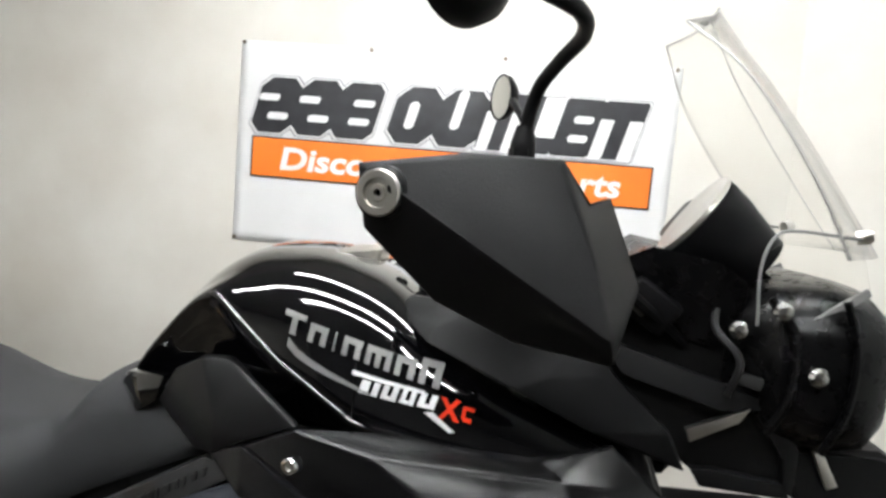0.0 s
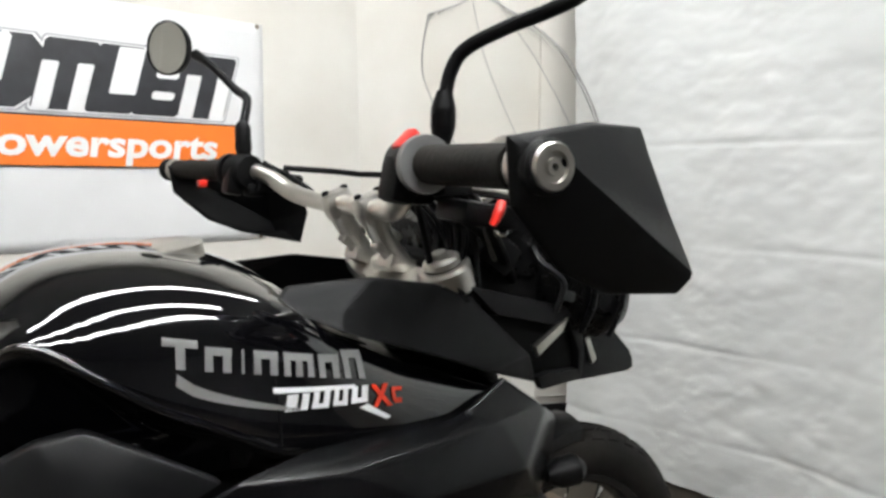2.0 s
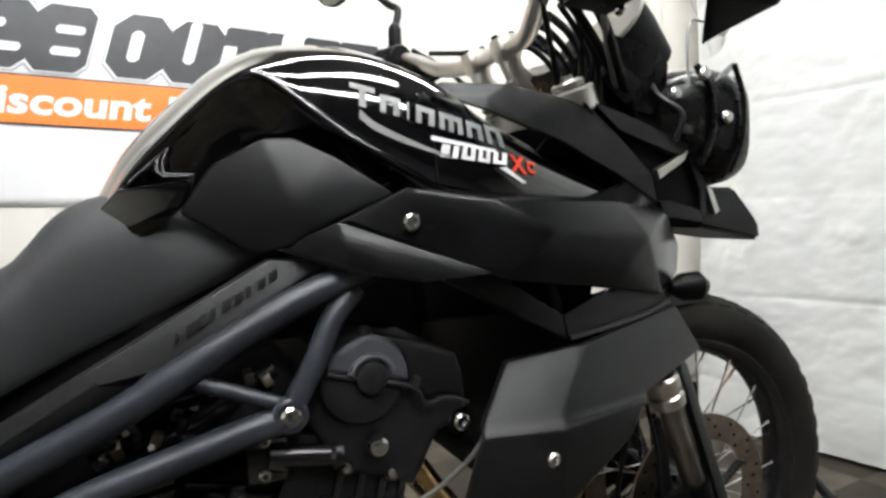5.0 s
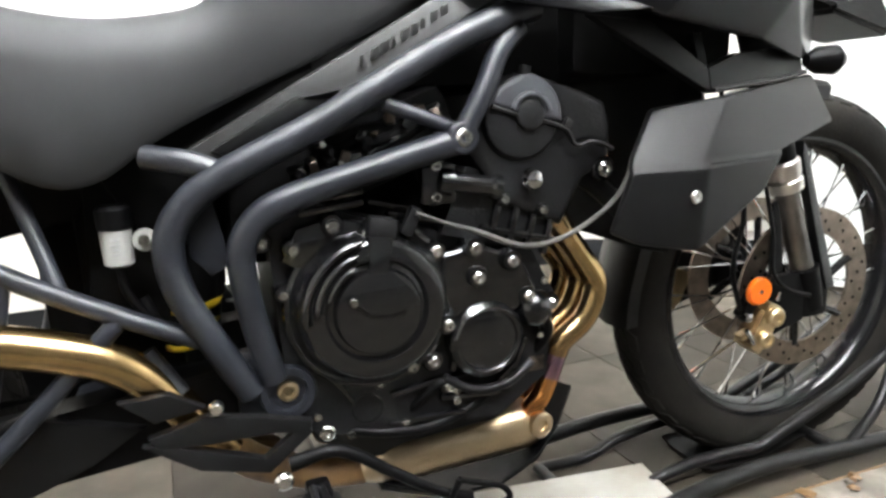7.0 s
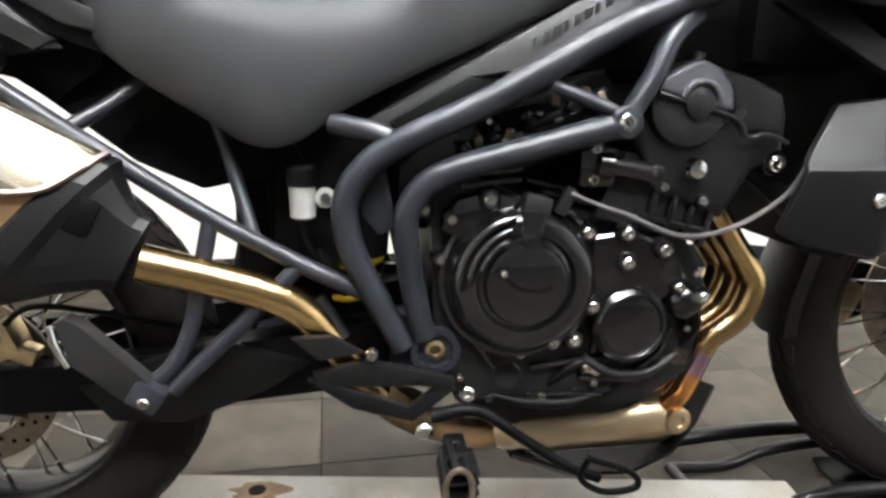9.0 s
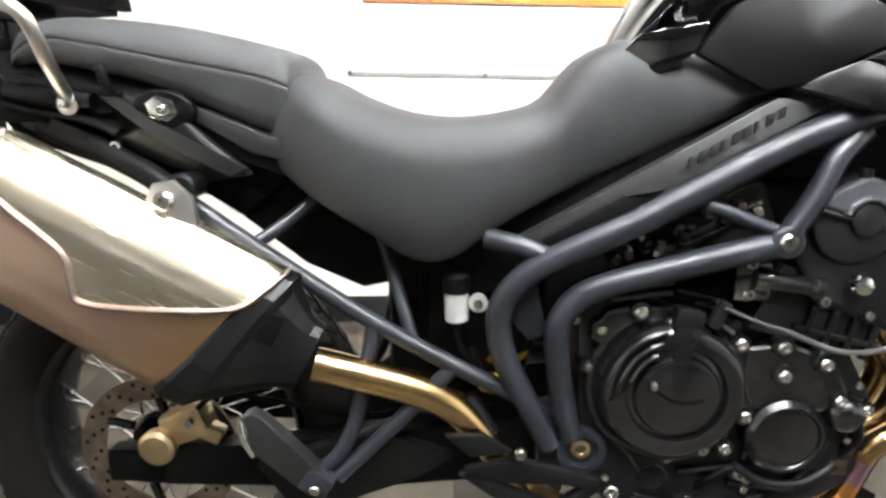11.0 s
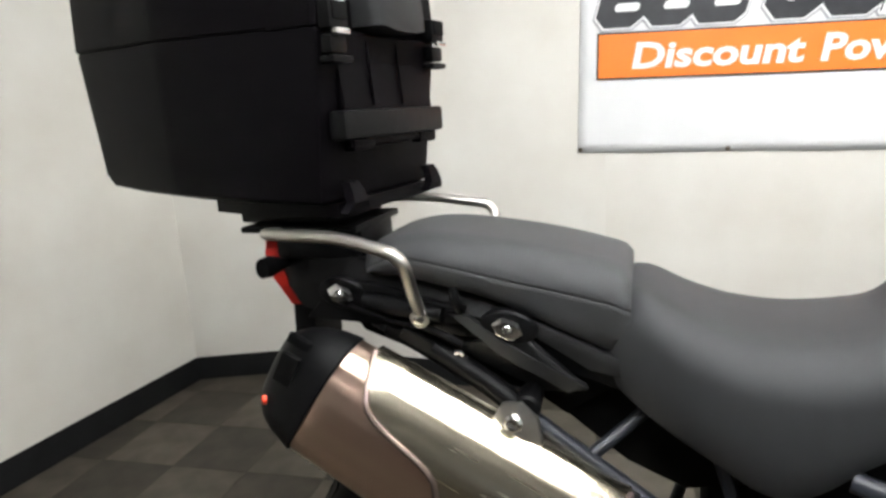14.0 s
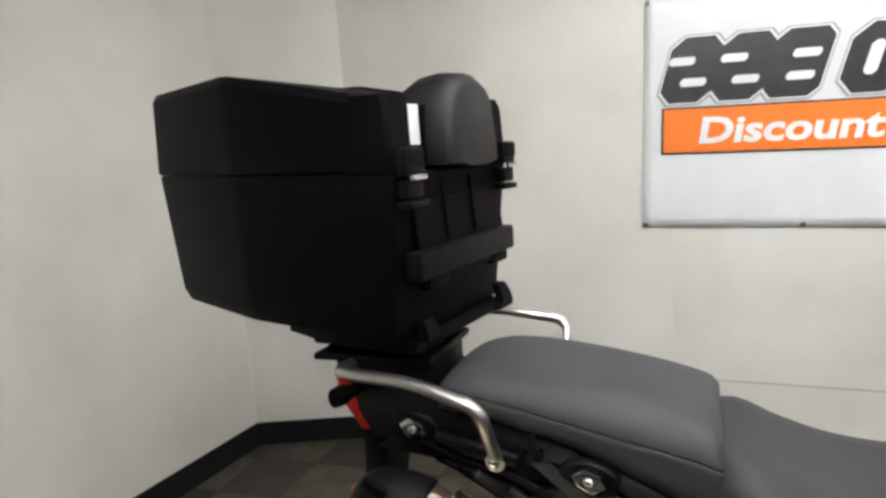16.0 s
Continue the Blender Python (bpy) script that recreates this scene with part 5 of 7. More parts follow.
# windscreen
screen = bmesh.new()
rows2 = []
for j in range(15):
    v = j / 14
    ring = []
    for i in range(17):
        u = -1 + 2 * i / 16
        w = 0.135 + 0.055 * math.sin(math.pi * min(1, v * 0.9 + 0.1)) - 0.10 * max(0, v - 0.72) ** 1.3 * 3.2
        notch = 0.016 * math.exp(-(u / 0.35) ** 2) * max(0, v - 0.8) * 5
        ring.append(screen.verts.new((1.785 - 0.225 * v - 0.085 * u * u * (1 - 0.35 * v), u * w, 1.215 + 0.315 * v - 0.02 * u * u * v + notch)))
    rows2.append(ring)
for a, b in zip(rows2, rows2[1:]):
    for i in range(16):
        screen.faces.new((a[i], a[i + 1], b[i + 1], b[i]))
ws = part("windscreen", screen, M_SCREEN, bike, "clear curved plastic windscreen")
ws.visible_shadow = False
def screen_place(u, v):
    w = 0.135 + 0.055 * math.sin(math.pi * min(1, v * 0.9 + 0.1)) - 0.10 * max(0, v - 0.72) ** 1.3 * 3.2
    return (1.785 - 0.225 * v - 0.085 * u * u * (1 - 0.35 * v), u * w, 1.215 + 0.315 * v - 0.02 * u * u * v + 0.016 * math.exp(-(u / 0.35) ** 2) * max(0, v - 0.8) * 5)


for u in (-1, 1):
    part("screen_edge", tube([screen_place(u, k / 10) for k in range(11)], 0.0013, 6, 2), M_EDGE, ws)
    part("screen_fold", tube([screen_place(u * (0.30 + 0.12 * k / 10), 1 - k / 10) for k in range(11)], 0.0009, 6, 2), M_EDGE, ws)
part("screen_edge", tube([screen_place(-1 + k / 8, 1.0) for k in range(17)], 0.0013, 6, 2), M_EDGE, ws)
sol = ws.modifiers.new("thickness", "SOLIDIFY")
sol.thickness = 0.0035
for s in (-1, 1):
    part("screen_bolt", lathe([(-0.006, 0.009), (0.006, 0.009), (0.012, 0.006), (0.012, 0)], (1.722, s * 0.125, 1.242), (0.9, s * 0.4, 0.2), 14), M_ALU, ws)

# -- rider seat --
S_TOP = [(0.205, 0.905), (0.225, 0.924), (0.27, 0.930), (0.334, 0.899), (0.403, 0.875), (0.49, 0.866), (0.579, 0.878), (0.615, 0.893), (0.643, 0.924), (0.662, 0.947), (0.700, 0.968), (0.740, 0.973), (0.820, 0.955), (0.933, 0.918)]
S_LOW = [(0.205, 0.812), (0.276, 0.758), (0.366, 0.704), (0.41, 0.676), (0.445, 0.668), (0.485, 0.678), (0.539, 0.716), (0.649, 0.770), (0.766, 0.822), (0.842, 0.858), (0.933, 0.900)]
S_WIDE = [(0.205, 0.120), (0.25, 0.150), (0.33, 0.176), (0.42, 0.186), (0.52, 0.180), (0.62, 0.155), (0.70, 0.140), (0.78, 0.145), (0.86, 0.158), (0.933, 0.165)]


def cushion(top, low, wide, x0, x1, n, round_top=0.055, under=0.03):
    rings = []
    for k in range(n + 1):
        x = x0 + (x1 - x0) * k / n
        zt, zl, w = spline(top, x), spline(low, x), spline(wide, x)
        h = zt - zl
        e = min(round_top, h * 0.6)
        half = [(0, zt), (w * 0.45, zt - e * 0.03), (w * 0.68, zt - e * 0.13), (w * 0.83, zt - e * 0.38), (w * 0.92, zt - e * 0.72), (w * 0.975, zt - e * 1.15), (w * 0.975, zl + (h - e) * 0.45 if h > e else zl), (w * 0.945, zl + 0.008), (w * 0.91, zl), (w * 0.5, zl + under)]
        rings.append([(x, -y, z) for y, z in half] + [(x, y, z) for y, z in reversed(half[1:])])
    return loft(rings)


seat = part("rider_seat", cushion(S_TOP, S_LOW, S_WIDE, 0.205, 0.933, 44), M_SADDLE, bike, "grey-black vinyl rider seat", 60)
P_TOP = [(-0.185, 0.965), (-0.165, 0.995), (-0.12, 1.013), (-0.05, 1.017), (0.05, 1.007), (0.13, 0.993), (0.20, 0.976), (0.238, 0.963), (0.248, 0.950)]
P_LOW = [(-0.185, 0.945), (-0.10, 0.950), (-0.03, 0.938), (0.043, 0.920), (0.121, 0.888), (0.214, 0.850), (0.248, 0.846)]
P_EDGE = [(-0.185, 0.952), (-0.12, 0.982), (-0.083, 0.985), (0.071, 0.955), (0.22, 0.924), (0.248, 0.912)]
P_WIDE = [(-0.185, 0.080), (-0.15, 0.115), (-0.09, 0.132), (0.0, 0.138), (0.15, 0.141), (0.235, 0.141), (0.248, 0.136)]


def pillion():
    """A flat-topped pad: a soft shoulder runs down to a stitched edge, with an upright side below it."""
    rings = []
    for k in range(41):
        x = -0.185 + 0.433 * k / 40
        zt, ze, zl, w = spline(P_TOP, x), spline(P_EDGE, x), spline(P_LOW, x), spline(P_WIDE, x)
        d = zt - ze
        half = [(0, zt), (w * 0.50, zt - d * 0.02), (w * 0.74, zt - d * 0.10), (w * 0.86, zt - d * 0.30), (w * 0.94, zt - d * 0.64), (w * 0.985, ze + 0.003), (w * 0.985, ze), (w * 0.972, ze - 0.002), (w * 0.985, ze - 0.004), (w * 0.985, ze - 0.010), (w * 0.955, zl + (ze - zl) * 0.4), (w * 0.915, zl + 0.004), (w * 0.87, zl), (w * 0.5, zl + 0.004)]
        rings.append([(x, -y, z) for y, z in half] + [(x, y, z) for y, z in reversed(half[1:])])
    return loft(rings)


part("pillion_seat", pillion(), M_VINYLSEAT, bike, "grey-black vinyl pillion seat with a stitched edge", 50)
part("seat_gap_cover", block((0.05, 0.21, 0.10), (0.232, 0, 0.87), 0.01), M_DARK, bike)

# side panel under the seat, with raised plain bars for the maker's lettering
sp = plate([(0.570, -0.176, 0.704), (0.895, -0.186, 0.886), (0.965, -0.200, 0.880), (0.800, -0.192, 0.786), (0.618, -0.182, 0.688)], 0.02, 0.004)
pair("side_panel", sp, M_GRAIN, bike, "dark grained side panel below the seat")
pair("side_panel_step", plate([(0.600, -0.188, 0.704), (0.705, -0.191, 0.764), (0.742, -0.194, 0.762), (0.770, -0.194, 0.776), (0.790, -0.195, 0.782), (0.620, -0.186, 0.694)], 0.01, 0.003), M_MATTE, bike)
for k in range(9):
    x = 0.785 + k * 0.0135
    z = 0.797 + k * 0.0075
    wide = 0.009 if k % 3 else 0.005
    marks = plate([(x, -0.1935, z), (x + wide, -0.1942, z + wide * 0.55), (x + wide + 0.001, -0.195, z + wide * 0.55 + 0.013), (x + 0.001, -0.1943, z + 0.013)], 0.004, 0.0012)
    part("raised_mark", marks, M_GRAIN, bike, "raised moulded block mark")

# -- frame tubes --
frame_root = new("frame")
frame_root.parent = bike
frame_root["label"] = "satin blue-black tubular steel frame"
for s in (-1, 1):
    part("main_tube", tube([(1.02, s * 0.205, 0.872), (0.978, s * 0.210, 0.858), (0.905, s * 0.212, 0.828), (0.795, s * 0.206, 0.768), (0.72, s * 0.202, 0.727), (0.614, s * 0.196, 0.677), (0.567, s * 0.192, 0.644), (0.541, s * 0.186, 0.598), (0.548, s * 0.180, 0.532), (0.585, s * 0.172, 0.450), (0.618, s * 0.166, 0.385)], 0.0185, 18), M_FRAME, frame_root)
    part("lower_tube", tube([(0.905, s * 0.222, 0.704), (0.86, s * 0.218, 0.692), (0.798, s * 0.212, 0.675), (0.69, s * 0.206, 0.645), (0.645, s * 0.202, 0.622), (0.622, s * 0.198, 0.585), (0.622, s * 0.190, 0.54), (0.632, s * 0.178, 0.47), (0.648, s * 0.170, 0.400)], 0.0175, 18), M_FRAME, frame_root)
    part("front_brace", tube([(0.995, s * 0.208, 0.845), (0.962, s * 0.216, 0.812), (0.938, s * 0.222, 0.765), (0.908, s * 0.224, 0.715)], 0.0145, 14), M_FRAME, frame_root)
    part("cross_brace", tube([(0.808, s * 0.206, 0.752), (0.855, s * 0.213, 0.734), (0.898, s * 0.220, 0.716)], 0.0095, 12), M_FRAME, frame_root)
    part("seat_brace", tube([(0.525, s * 0.160, 0.700), (0.575, s * 0.182, 0.690), (0.618, s * 0.195, 0.672)], 0.015, 14), M_FRAME, frame_root)
    boss = lathe([(-0.012, 0.021), (0.006, 0.021), (0.009, 0.018), (0.009, 0.013), (0.004, 0.012)], (0.903, s * 0.228, 0.706), (0, s, 0), 24)
    part("mount_boss", boss, M_FRAME, frame_root)
    part("mount_bolt", lathe([(0.0, 0.012), (0.007, 0.012), (0.010, 0.009), (0.010, 0.005), (0.006, 0.005), (0.006, 0)], (0.903, s * 0.230, 0.706), (0, s, 0), 18), M_BOLT, frame_root)
    piv = lathe([(-0.03, 0.036), (0.0, 0.038), (0.006, 0.036), (0.006, 0.026), (-0.004, 0.024), (-0.004, 0.016)], (0.664, s * 0.170, 0.378), (0, s, 0), 32)
    part("pivot_boss", piv, M_FRAME, frame_root, "ringed swingarm pivot boss")
    part("pivot_bolt", lathe([(-0.01, 0.016), (0.0, 0.014), (0.002, 0.009), (-0.004, 0.008), (-0.004, 0)], (0.664, s * 0.170, 0.378), (0, s, 0), 18), M_GOLD, frame_root, "dull brass pivot bolt")
    part("pivot_plate", plate([(0.600, s * 0.160, 0.43), (0.655, s * 0.162, 0.425), (0.690, s * 0.160, 0.36), (0.665, s * 0.158, 0.315), (0.600, s * 0.158, 0.345)], 0.03, 0.006, out=s), M_FRAME, frame_root)
    # rear subframe
    part("subframe_rail", tube([(-0.16, s * 0.095, 0.872), (-0.06, s * 0.118, 0.838), (0.030, s * 0.140, 0.798), (0.102, s * 0.150, 0.750), (0.197, s * 0.155, 0.684), (0.356, s * 0.160, 0.578), (0.476, s * 0.164, 0.510), (0.563, s * 0.170, 0.468)], 0.0125, 14), M_FRAME, frame_root)
    part("rubber_sleeve", tube([(-0.13, s * 0.102, 0.863), (-0.06, s * 0.119, 0.838), (0.030, s * 0.140, 0.798), (0.070, s * 0.146, 0.772), (0.096, s * 0.150, 0.754)], 0.0180, 14), M_BLACK, frame_root)
    part("peg_strut", tube([(0.360, s * 0.160, 0.572), (0.345, s * 0.168, 0.50), (0.328, s * 0.176, 0.425), (0.305, s * 0.183, 0.378), (0.275, s * 0.188, 0.350)], 0.0115, 14), M_FRAME, frame_root)
    part("peg_strut", tube([(0.476, s * 0.164, 0.508), (0.389, s * 0.174, 0.422), (0.300, s * 0.186, 0.340)], 0.0115, 14), M_FRAME, frame_root)
    part("short_strut", tube([(0.285, s * 0.095, 0.762), (0.235, s * 0.120, 0.722), (0.188, s * 0.152, 0.690)], 0.010, 12), M_FRAME, frame_root)
    part("short_strut", tube([(0.368, s * 0.110, 0.700), (0.392, s * 0.130, 0.62), (0.416, s * 0.158, 0.545)], 0.010, 12), M_FRAME, frame_root)
    # passenger foot peg, folded
    blade = plate([(0.176, s * 0.226, 0.455), (0.190, s * 0.228, 0.462), (0.206, s * 0.226, 0.452), (0.284, s * 0.210, 0.356), (0.262, s * 0.212, 0.334), (0.246, s * 0.214, 0.336), (0.189, s * 0.224, 0.396)], 0.026, 0.005, out=s)
    peg = part("passenger_peg", blade, M_GRAIN, bike, "dull grey passenger foot peg, folded up")
    part("peg_end", tube([(0.174, s * 0.228, 0.452), (0.178, s * 0.229, 0.425), (0.188, s * 0.226, 0.396)], [0.004, 0.006, 0.004], 10), M_CHROME, peg, "worn bright edge")
    part("peg_clevis", block((0.045, 0.040, 0.040), (0.272, s * 0.196, 0.342), 0.008, (0, 35, 0)), M_FRAME, peg)
    part("peg_pin", lathe([(0, 0.008), (0.006, 0.008), (0.008, 0.006), (0.008, 0)], (0.272, s * 0.216, 0.338), (0, s, 0), 14), M_BOLT, peg)
    # rider foot peg and its plate
    fpl = bmesh.new()
    plate([(0.462, s * 0.196, 0.412), (0.520, s * 0.198, 0.414), (0.560, s * 0.198, 0.388), (0.500, s * 0.196, 0.378)], 0.012, 0.003, fpl, out=s)
    plate([(0.490, s * 0.194, 0.358), (0.560, s * 0.194, 0.374), (0.620, s * 0.196, 0.362), (0.690, s * 0.196, 0.342), (0.688, s * 0.196, 0.325), (0.640, s * 0.196, 0.334), (0.560, s * 0.196, 0.336), (0.500, s * 0.194, 0.340)], 0.014, 0.004, fpl, out=s)
    plate([(0.482, s * 0.194, 0.348), (0.508, s * 0.194, 0.346), (0.625, s * 0.194, 0.300), (0.672, s * 0.194, 0.335), (0.690, s * 0.194, 0.325), (0.630, s * 0.194, 0.278), (0.545, s * 0.194, 0.302)], 0.014, 0.003, fpl, out=s)
    fplate = part("foot_plate", fpl, M_MATTE, bike, "black cast foot peg plate")
    part("plate_bolt", lathe([(0, 0.010), (0.005, 0.010), (0.009, 0.007), (0.009, 0)], (0.572, s * 0.196, 0.386), (0, s, 0), 14), M_BOLT, fplate)
    part("plate_bolt", lathe([(0, 0.013), (0.006, 0.013), (0.010, 0.009), (0.010, 0)], (0.645, s * 0.20, 0.268), (0, s, 0), 14), M_BOLT, fplate)
    fp = block((0.034, 0.050, 0.050), (0.688, s * 0.214, 0.232), 0.008, (0, 0, 0))
    fpeg = part("foot_peg", fp, M_BLACK, fplate, "serrated steel foot peg")
    for y, grow, metal in ((0.300, 1.0, M_DISC), (0.262, 0.94, M_STAND), (0.226, 0.88, M_STAND)):
        part("peg_ring", tube([(0.682 + 0.0180 * grow * math.cos(a), s * y, 0.234 + 0.030 * grow * math.sin(a)) for a in (2 * math.pi * k / 28 for k in range(29))], 0.0042, 8, 1), metal, fpeg, "worn bright rim of the peg" if metal == M_DISC else "")
    for k in range(8):
        a = 2 * math.pi * k / 8 + 0.2
        part("peg_bar", tube([(0.682 + 0.018 * math.cos(a), s * 0.222, 0.234 + 0.028 * math.sin(a)), (0.682 + 0.0195 * math.cos(a), s * 0.300, 0.234 + 0.030 * math.sin(a))], 0.0045, 8), M_STAND, fpeg)
    for k in range(4):
        part("peg_tooth", block((0.040, 0.060, 0.005), (0.692, s * 0.258, 0.202 + 0.016 * k), 0.001), M_STAND, fpeg)
    if s < 0:
        part("brake_pedal", tube([(0.655, s * 0.205, 0.292), (0.72, s * 0.212, 0.300), (0.79, s * 0.214, 0.252), (0.86, s * 0.218, 0.205), (0.905, s * 0.222, 0.188)], [0.011, 0.009, 0.008, 0.008, 0.009], 10), M_BLACK, fplate, "black steel brake pedal")
        part("pedal_tip", tube([(0.880, s * 0.24, 0.232), (0.945, s * 0.24, 0.205), (0.955, s * 0.24, 0.180), (0.905, s * 0.24, 0.176), (0.870, s * 0.24, 0.20), (0.880, s * 0.24, 0.232)], 0.005, 8), M_BLACK, fplate)
    else:
        part("gear_lever", tube([(0.70, s * 0.20, 0.30), (0.80, s * 0.21, 0.27), (0.87, s * 0.22, 0.26), (0.875, s * 0.25, 0.26)], 0.007, 10), M_BLACK, fplate)

# -- swingarm and rear brake --
for s in (-1, 1):
    part("swingarm_leg", loft([[(x, s * (yy - w), z + h), (x, s * (yy + w), z + h), (x, s * (yy + w * 1.1), z - h * 0.2), (x, s * (yy + w), z - h), (x, s * (yy - w), z - h)] for x, yy, z, w, h in ((0.640, 0.10, 0.372, 0.03, 0.045), (0.50, 0.105, 0.352, 0.028, 0.048), (0.36, 0.108, 0.336, 0.024, 0.046), (0.20, 0.112, 0.326, 0.02, 0.038), (0.02, 0.116, 0.321, 0.017, 0.032), (-0.085, 0.116, 0.321, 0.015, 0.026))]), M_BLACK, bike, "black box-section swingarm", 20)
    part("axle_block", block((0.09, 0.028, 0.05), (-0.04, s * 0.125, 0.321), 0.006), M_BLACK, bike)
part("swingarm_bridge", block((0.10, 0.18, 0.07), (0.44, 0, 0.35), 0.02), M_FRAME, bike)
part("swingarm_guard", plate([(0.485, -0.146, 0.352), (0.36, -0.150, 0.392), (0.26, -0.150, 0.368), (0.16, -0.148, 0.330), (0.20, -0.148, 0.275), (0.30, -0.148, 0.268), (0.42, -0.146, 0.312)], 0.03, 0.010), M_MATTE, bike, "black plastic swingarm guard")
rc = block((0.075, 0.05, 0.055), (0.045, -0.115, 0.392), 0.012, (0, -20, 0))
lathe([(0, 0.029), (0.016, 0.029), (0.021, 0.023), (0.021, 0)], (0.005, -0.135, 0.362), (0, -1, 0), 24, rc)
block((0.06, 0.03, 0.025), (0.075, -0.120, 0.382), 0.006, (0, 25, 0), rc)
rcal = part("rear_caliper", rc, M_GOLD, bike, "gold rear brake caliper")
part("caliper_bolt", lathe([(0, 0.008), (0.01, 0.007), (0.01, 0)], (0.06, -0.142, 0.405), (0, -1, 0), 10), M_BOLT, rcal)
part("rear_brake_hose", tube([(0.06, -0.13, 0.415), (0.11, -0.14, 0.450), (0.20, -0.14, 0.440), (0.32, -0.12, 0.405), (0.45, -0.10, 0.42)], 0.0045, 8), M_BLACK, bike)

# -- dark inner bodies between the frame tubes --
part("airbox", block((0.44, 0.26, 0.16), (0.95, 0, 0.85), 0.03), M_DARK, bike, "black airbox under the tank")
part("shock_tower", block((0.17, 0.13, 0.30), (0.50, 0.02, 0.60), 0.03), M_DARK, bike)
part("battery_tray", block((0.52, 0.24, 0.15), (0.70, 0, 0.785), 0.02, (0, -29, 0)), M_DARK, bike)
part("gearbox_back", block((0.30, 0.22, 0.20), (0.76, 0, 0.64), 0.03), M_DARK, bike)
part("rear_shock_cover", block((0.20, 0.10, 0.24), (0.46, 0.03, 0.50), 0.03), M_DARK, bike)
part("throttle_body", block((0.20, 0.30, 0.10), (0.83, 0, 0.70), 0.02, (0, -20, 0)), M_ENGINE_DULL, bike)
random.seed(11)
for k in range(16):
    x, z = random.uniform(0.70, 0.90), random.uniform(0.655, 0.745)
    part("hose_clip", lathe([(0, 0.006), (0.02, 0.006), (0.024, 0.004), (0.024, 0)], (x, -0.15 - random.uniform(0, 0.02), z), (random.uniform(-0.4, 0.4), -1, random.uniform(-0.3, 0.3)), 8), random.choice([M_BLACK, M_BLACK, M_ENGINE_DULL, M_BOLT]), bike)
for k in range(7):
    x0, z0 = random.uniform(0.68, 0.78), random.uniform(0.64, 0.70)
    part("hose", tube([(x0, -0.15, z0), (x0 + 0.06, -0.165, z0 + random.uniform(0, 0.05)), (x0 + 0.13, -0.15, z0 + random.uniform(0.0, 0.06)), (x0 + 0.18, -0.12, z0 + 0.05)], random.uniform(0.004, 0.009), 8), M_BLACK, bike)
part("shock_spring", loft([[Vector((0.545 + 0.03 * (i / 90) + (0.030 + 0.006 * math.cos(b)) * math.cos(i * 0.42), -0.056 + (0.030 + 0.006 * math.cos(b)) * math.sin(i * 0.42), 0.415 + 0.0017 * i + 0.006 * math.sin(b))) for b in (2 * math.pi * q / 8 for q in range(8))] for i in range(46)]), M_YELLOW, bike, "yellow shock absorber spring")
part("shock_body", lathe([(0, 0.024), (0.20, 0.024)], (0.56, -0.056, 0.40), (0.1, 0, 1), 18), M_BLACK, bike)
res = part("brake_fluid_bottle", lathe([(0, 0.012), (0.004, 0.0175), (0.05, 0.0185), (0.052, 0.016)], (0.480, -0.132, 0.566), (0, 0, 1), 24), M_RESERVOIR, bike, "milky brake fluid bottle with black cap")
part("cap", lathe([(0, 0.017), (0.002, 0.0205), (0.026, 0.0205), (0.031, 0.016), (0.031, 0)], (0.480, -0.132, 0.612), (0, 0, 1), 24), M_BLACK, res)
for z, w in ((0.602, 0.010), (0.596, 0.012), (0.590, 0.008), (0.584, 0.011)):
    part("label_bar", block((w, 0.0012, 0.0018), (0.480, -0.1508, z), 0.0003), M_GREYINK, res)
part("tab", lathe([(-0.004, 0.014), (0.004, 0.014)], (0.512, -0.138, 0.598), (0, -1, 0), 18), M_RESERVOIR, res)
part("tab_screw", lathe([(0, 0.008), (0.005, 0.007), (0.005, 0)], (0.512, -0.142, 0.598), (0, -1, 0), 12), M_BOLT, res)
part("bottle_hose", tube([(0.480, -0.132, 0.568), (0.484, -0.130, 0.53), (0.51, -0.125, 0.49), (0.56, -0.13, 0.46)], 0.006, 8), M_BLACK, bike)
part("bracket", plate([(0.56, -0.165, 0.615), (0.595, -0.168, 0.640), (0.610, -0.168, 0.560), (0.585, -0.164, 0.548), (0.562, -0.164, 0.575)], 0.01, 0.003), M_FRAME, bike)
part("wire_loom", tube([(0.50, -0.12, 0.52), (0.53, -0.135, 0.46), (0.57, -0.13, 0.47), (0.60, -0.14, 0.44)], 0.006, 8), M_BLACK, bike)
part("brake_switch", tube([(0.495, -0.15, 0.455), (0.530, -0.155, 0.395)], 0.014, 12), M_ENGINE_DULL, bike)

random.seed(17)
for k in range(9):
    x0, z0 = 0.72 + 0.021 * k, 0.668 + 0.010 * k
    part("injector_clip", block((0.012, 0.02, 0.016), (x0, -0.158 - random.uniform(0, 0.012), z0 + random.uniform(-0.012, 0.016)), 0.003, (random.uniform(-20, 20), random.uniform(-30, 30), 0)), random.choice([M_ENGINE, M_BLACK, M_DISC]), bike)
part("fuel_rail", tube([(0.70, -0.150, 0.655), (0.80, -0.158, 0.700), (0.90, -0.155, 0.745)], 0.009, 10), M_ENGINE_DULL, bike)
part("radiator_hose", tube([(1.09, -0.16, 0.655), (1.13, -0.175, 0.63), (1.17, -0.17, 0.60), (1.20, -0.15, 0.58)], 0.016, 12), M_BLACK, bike)

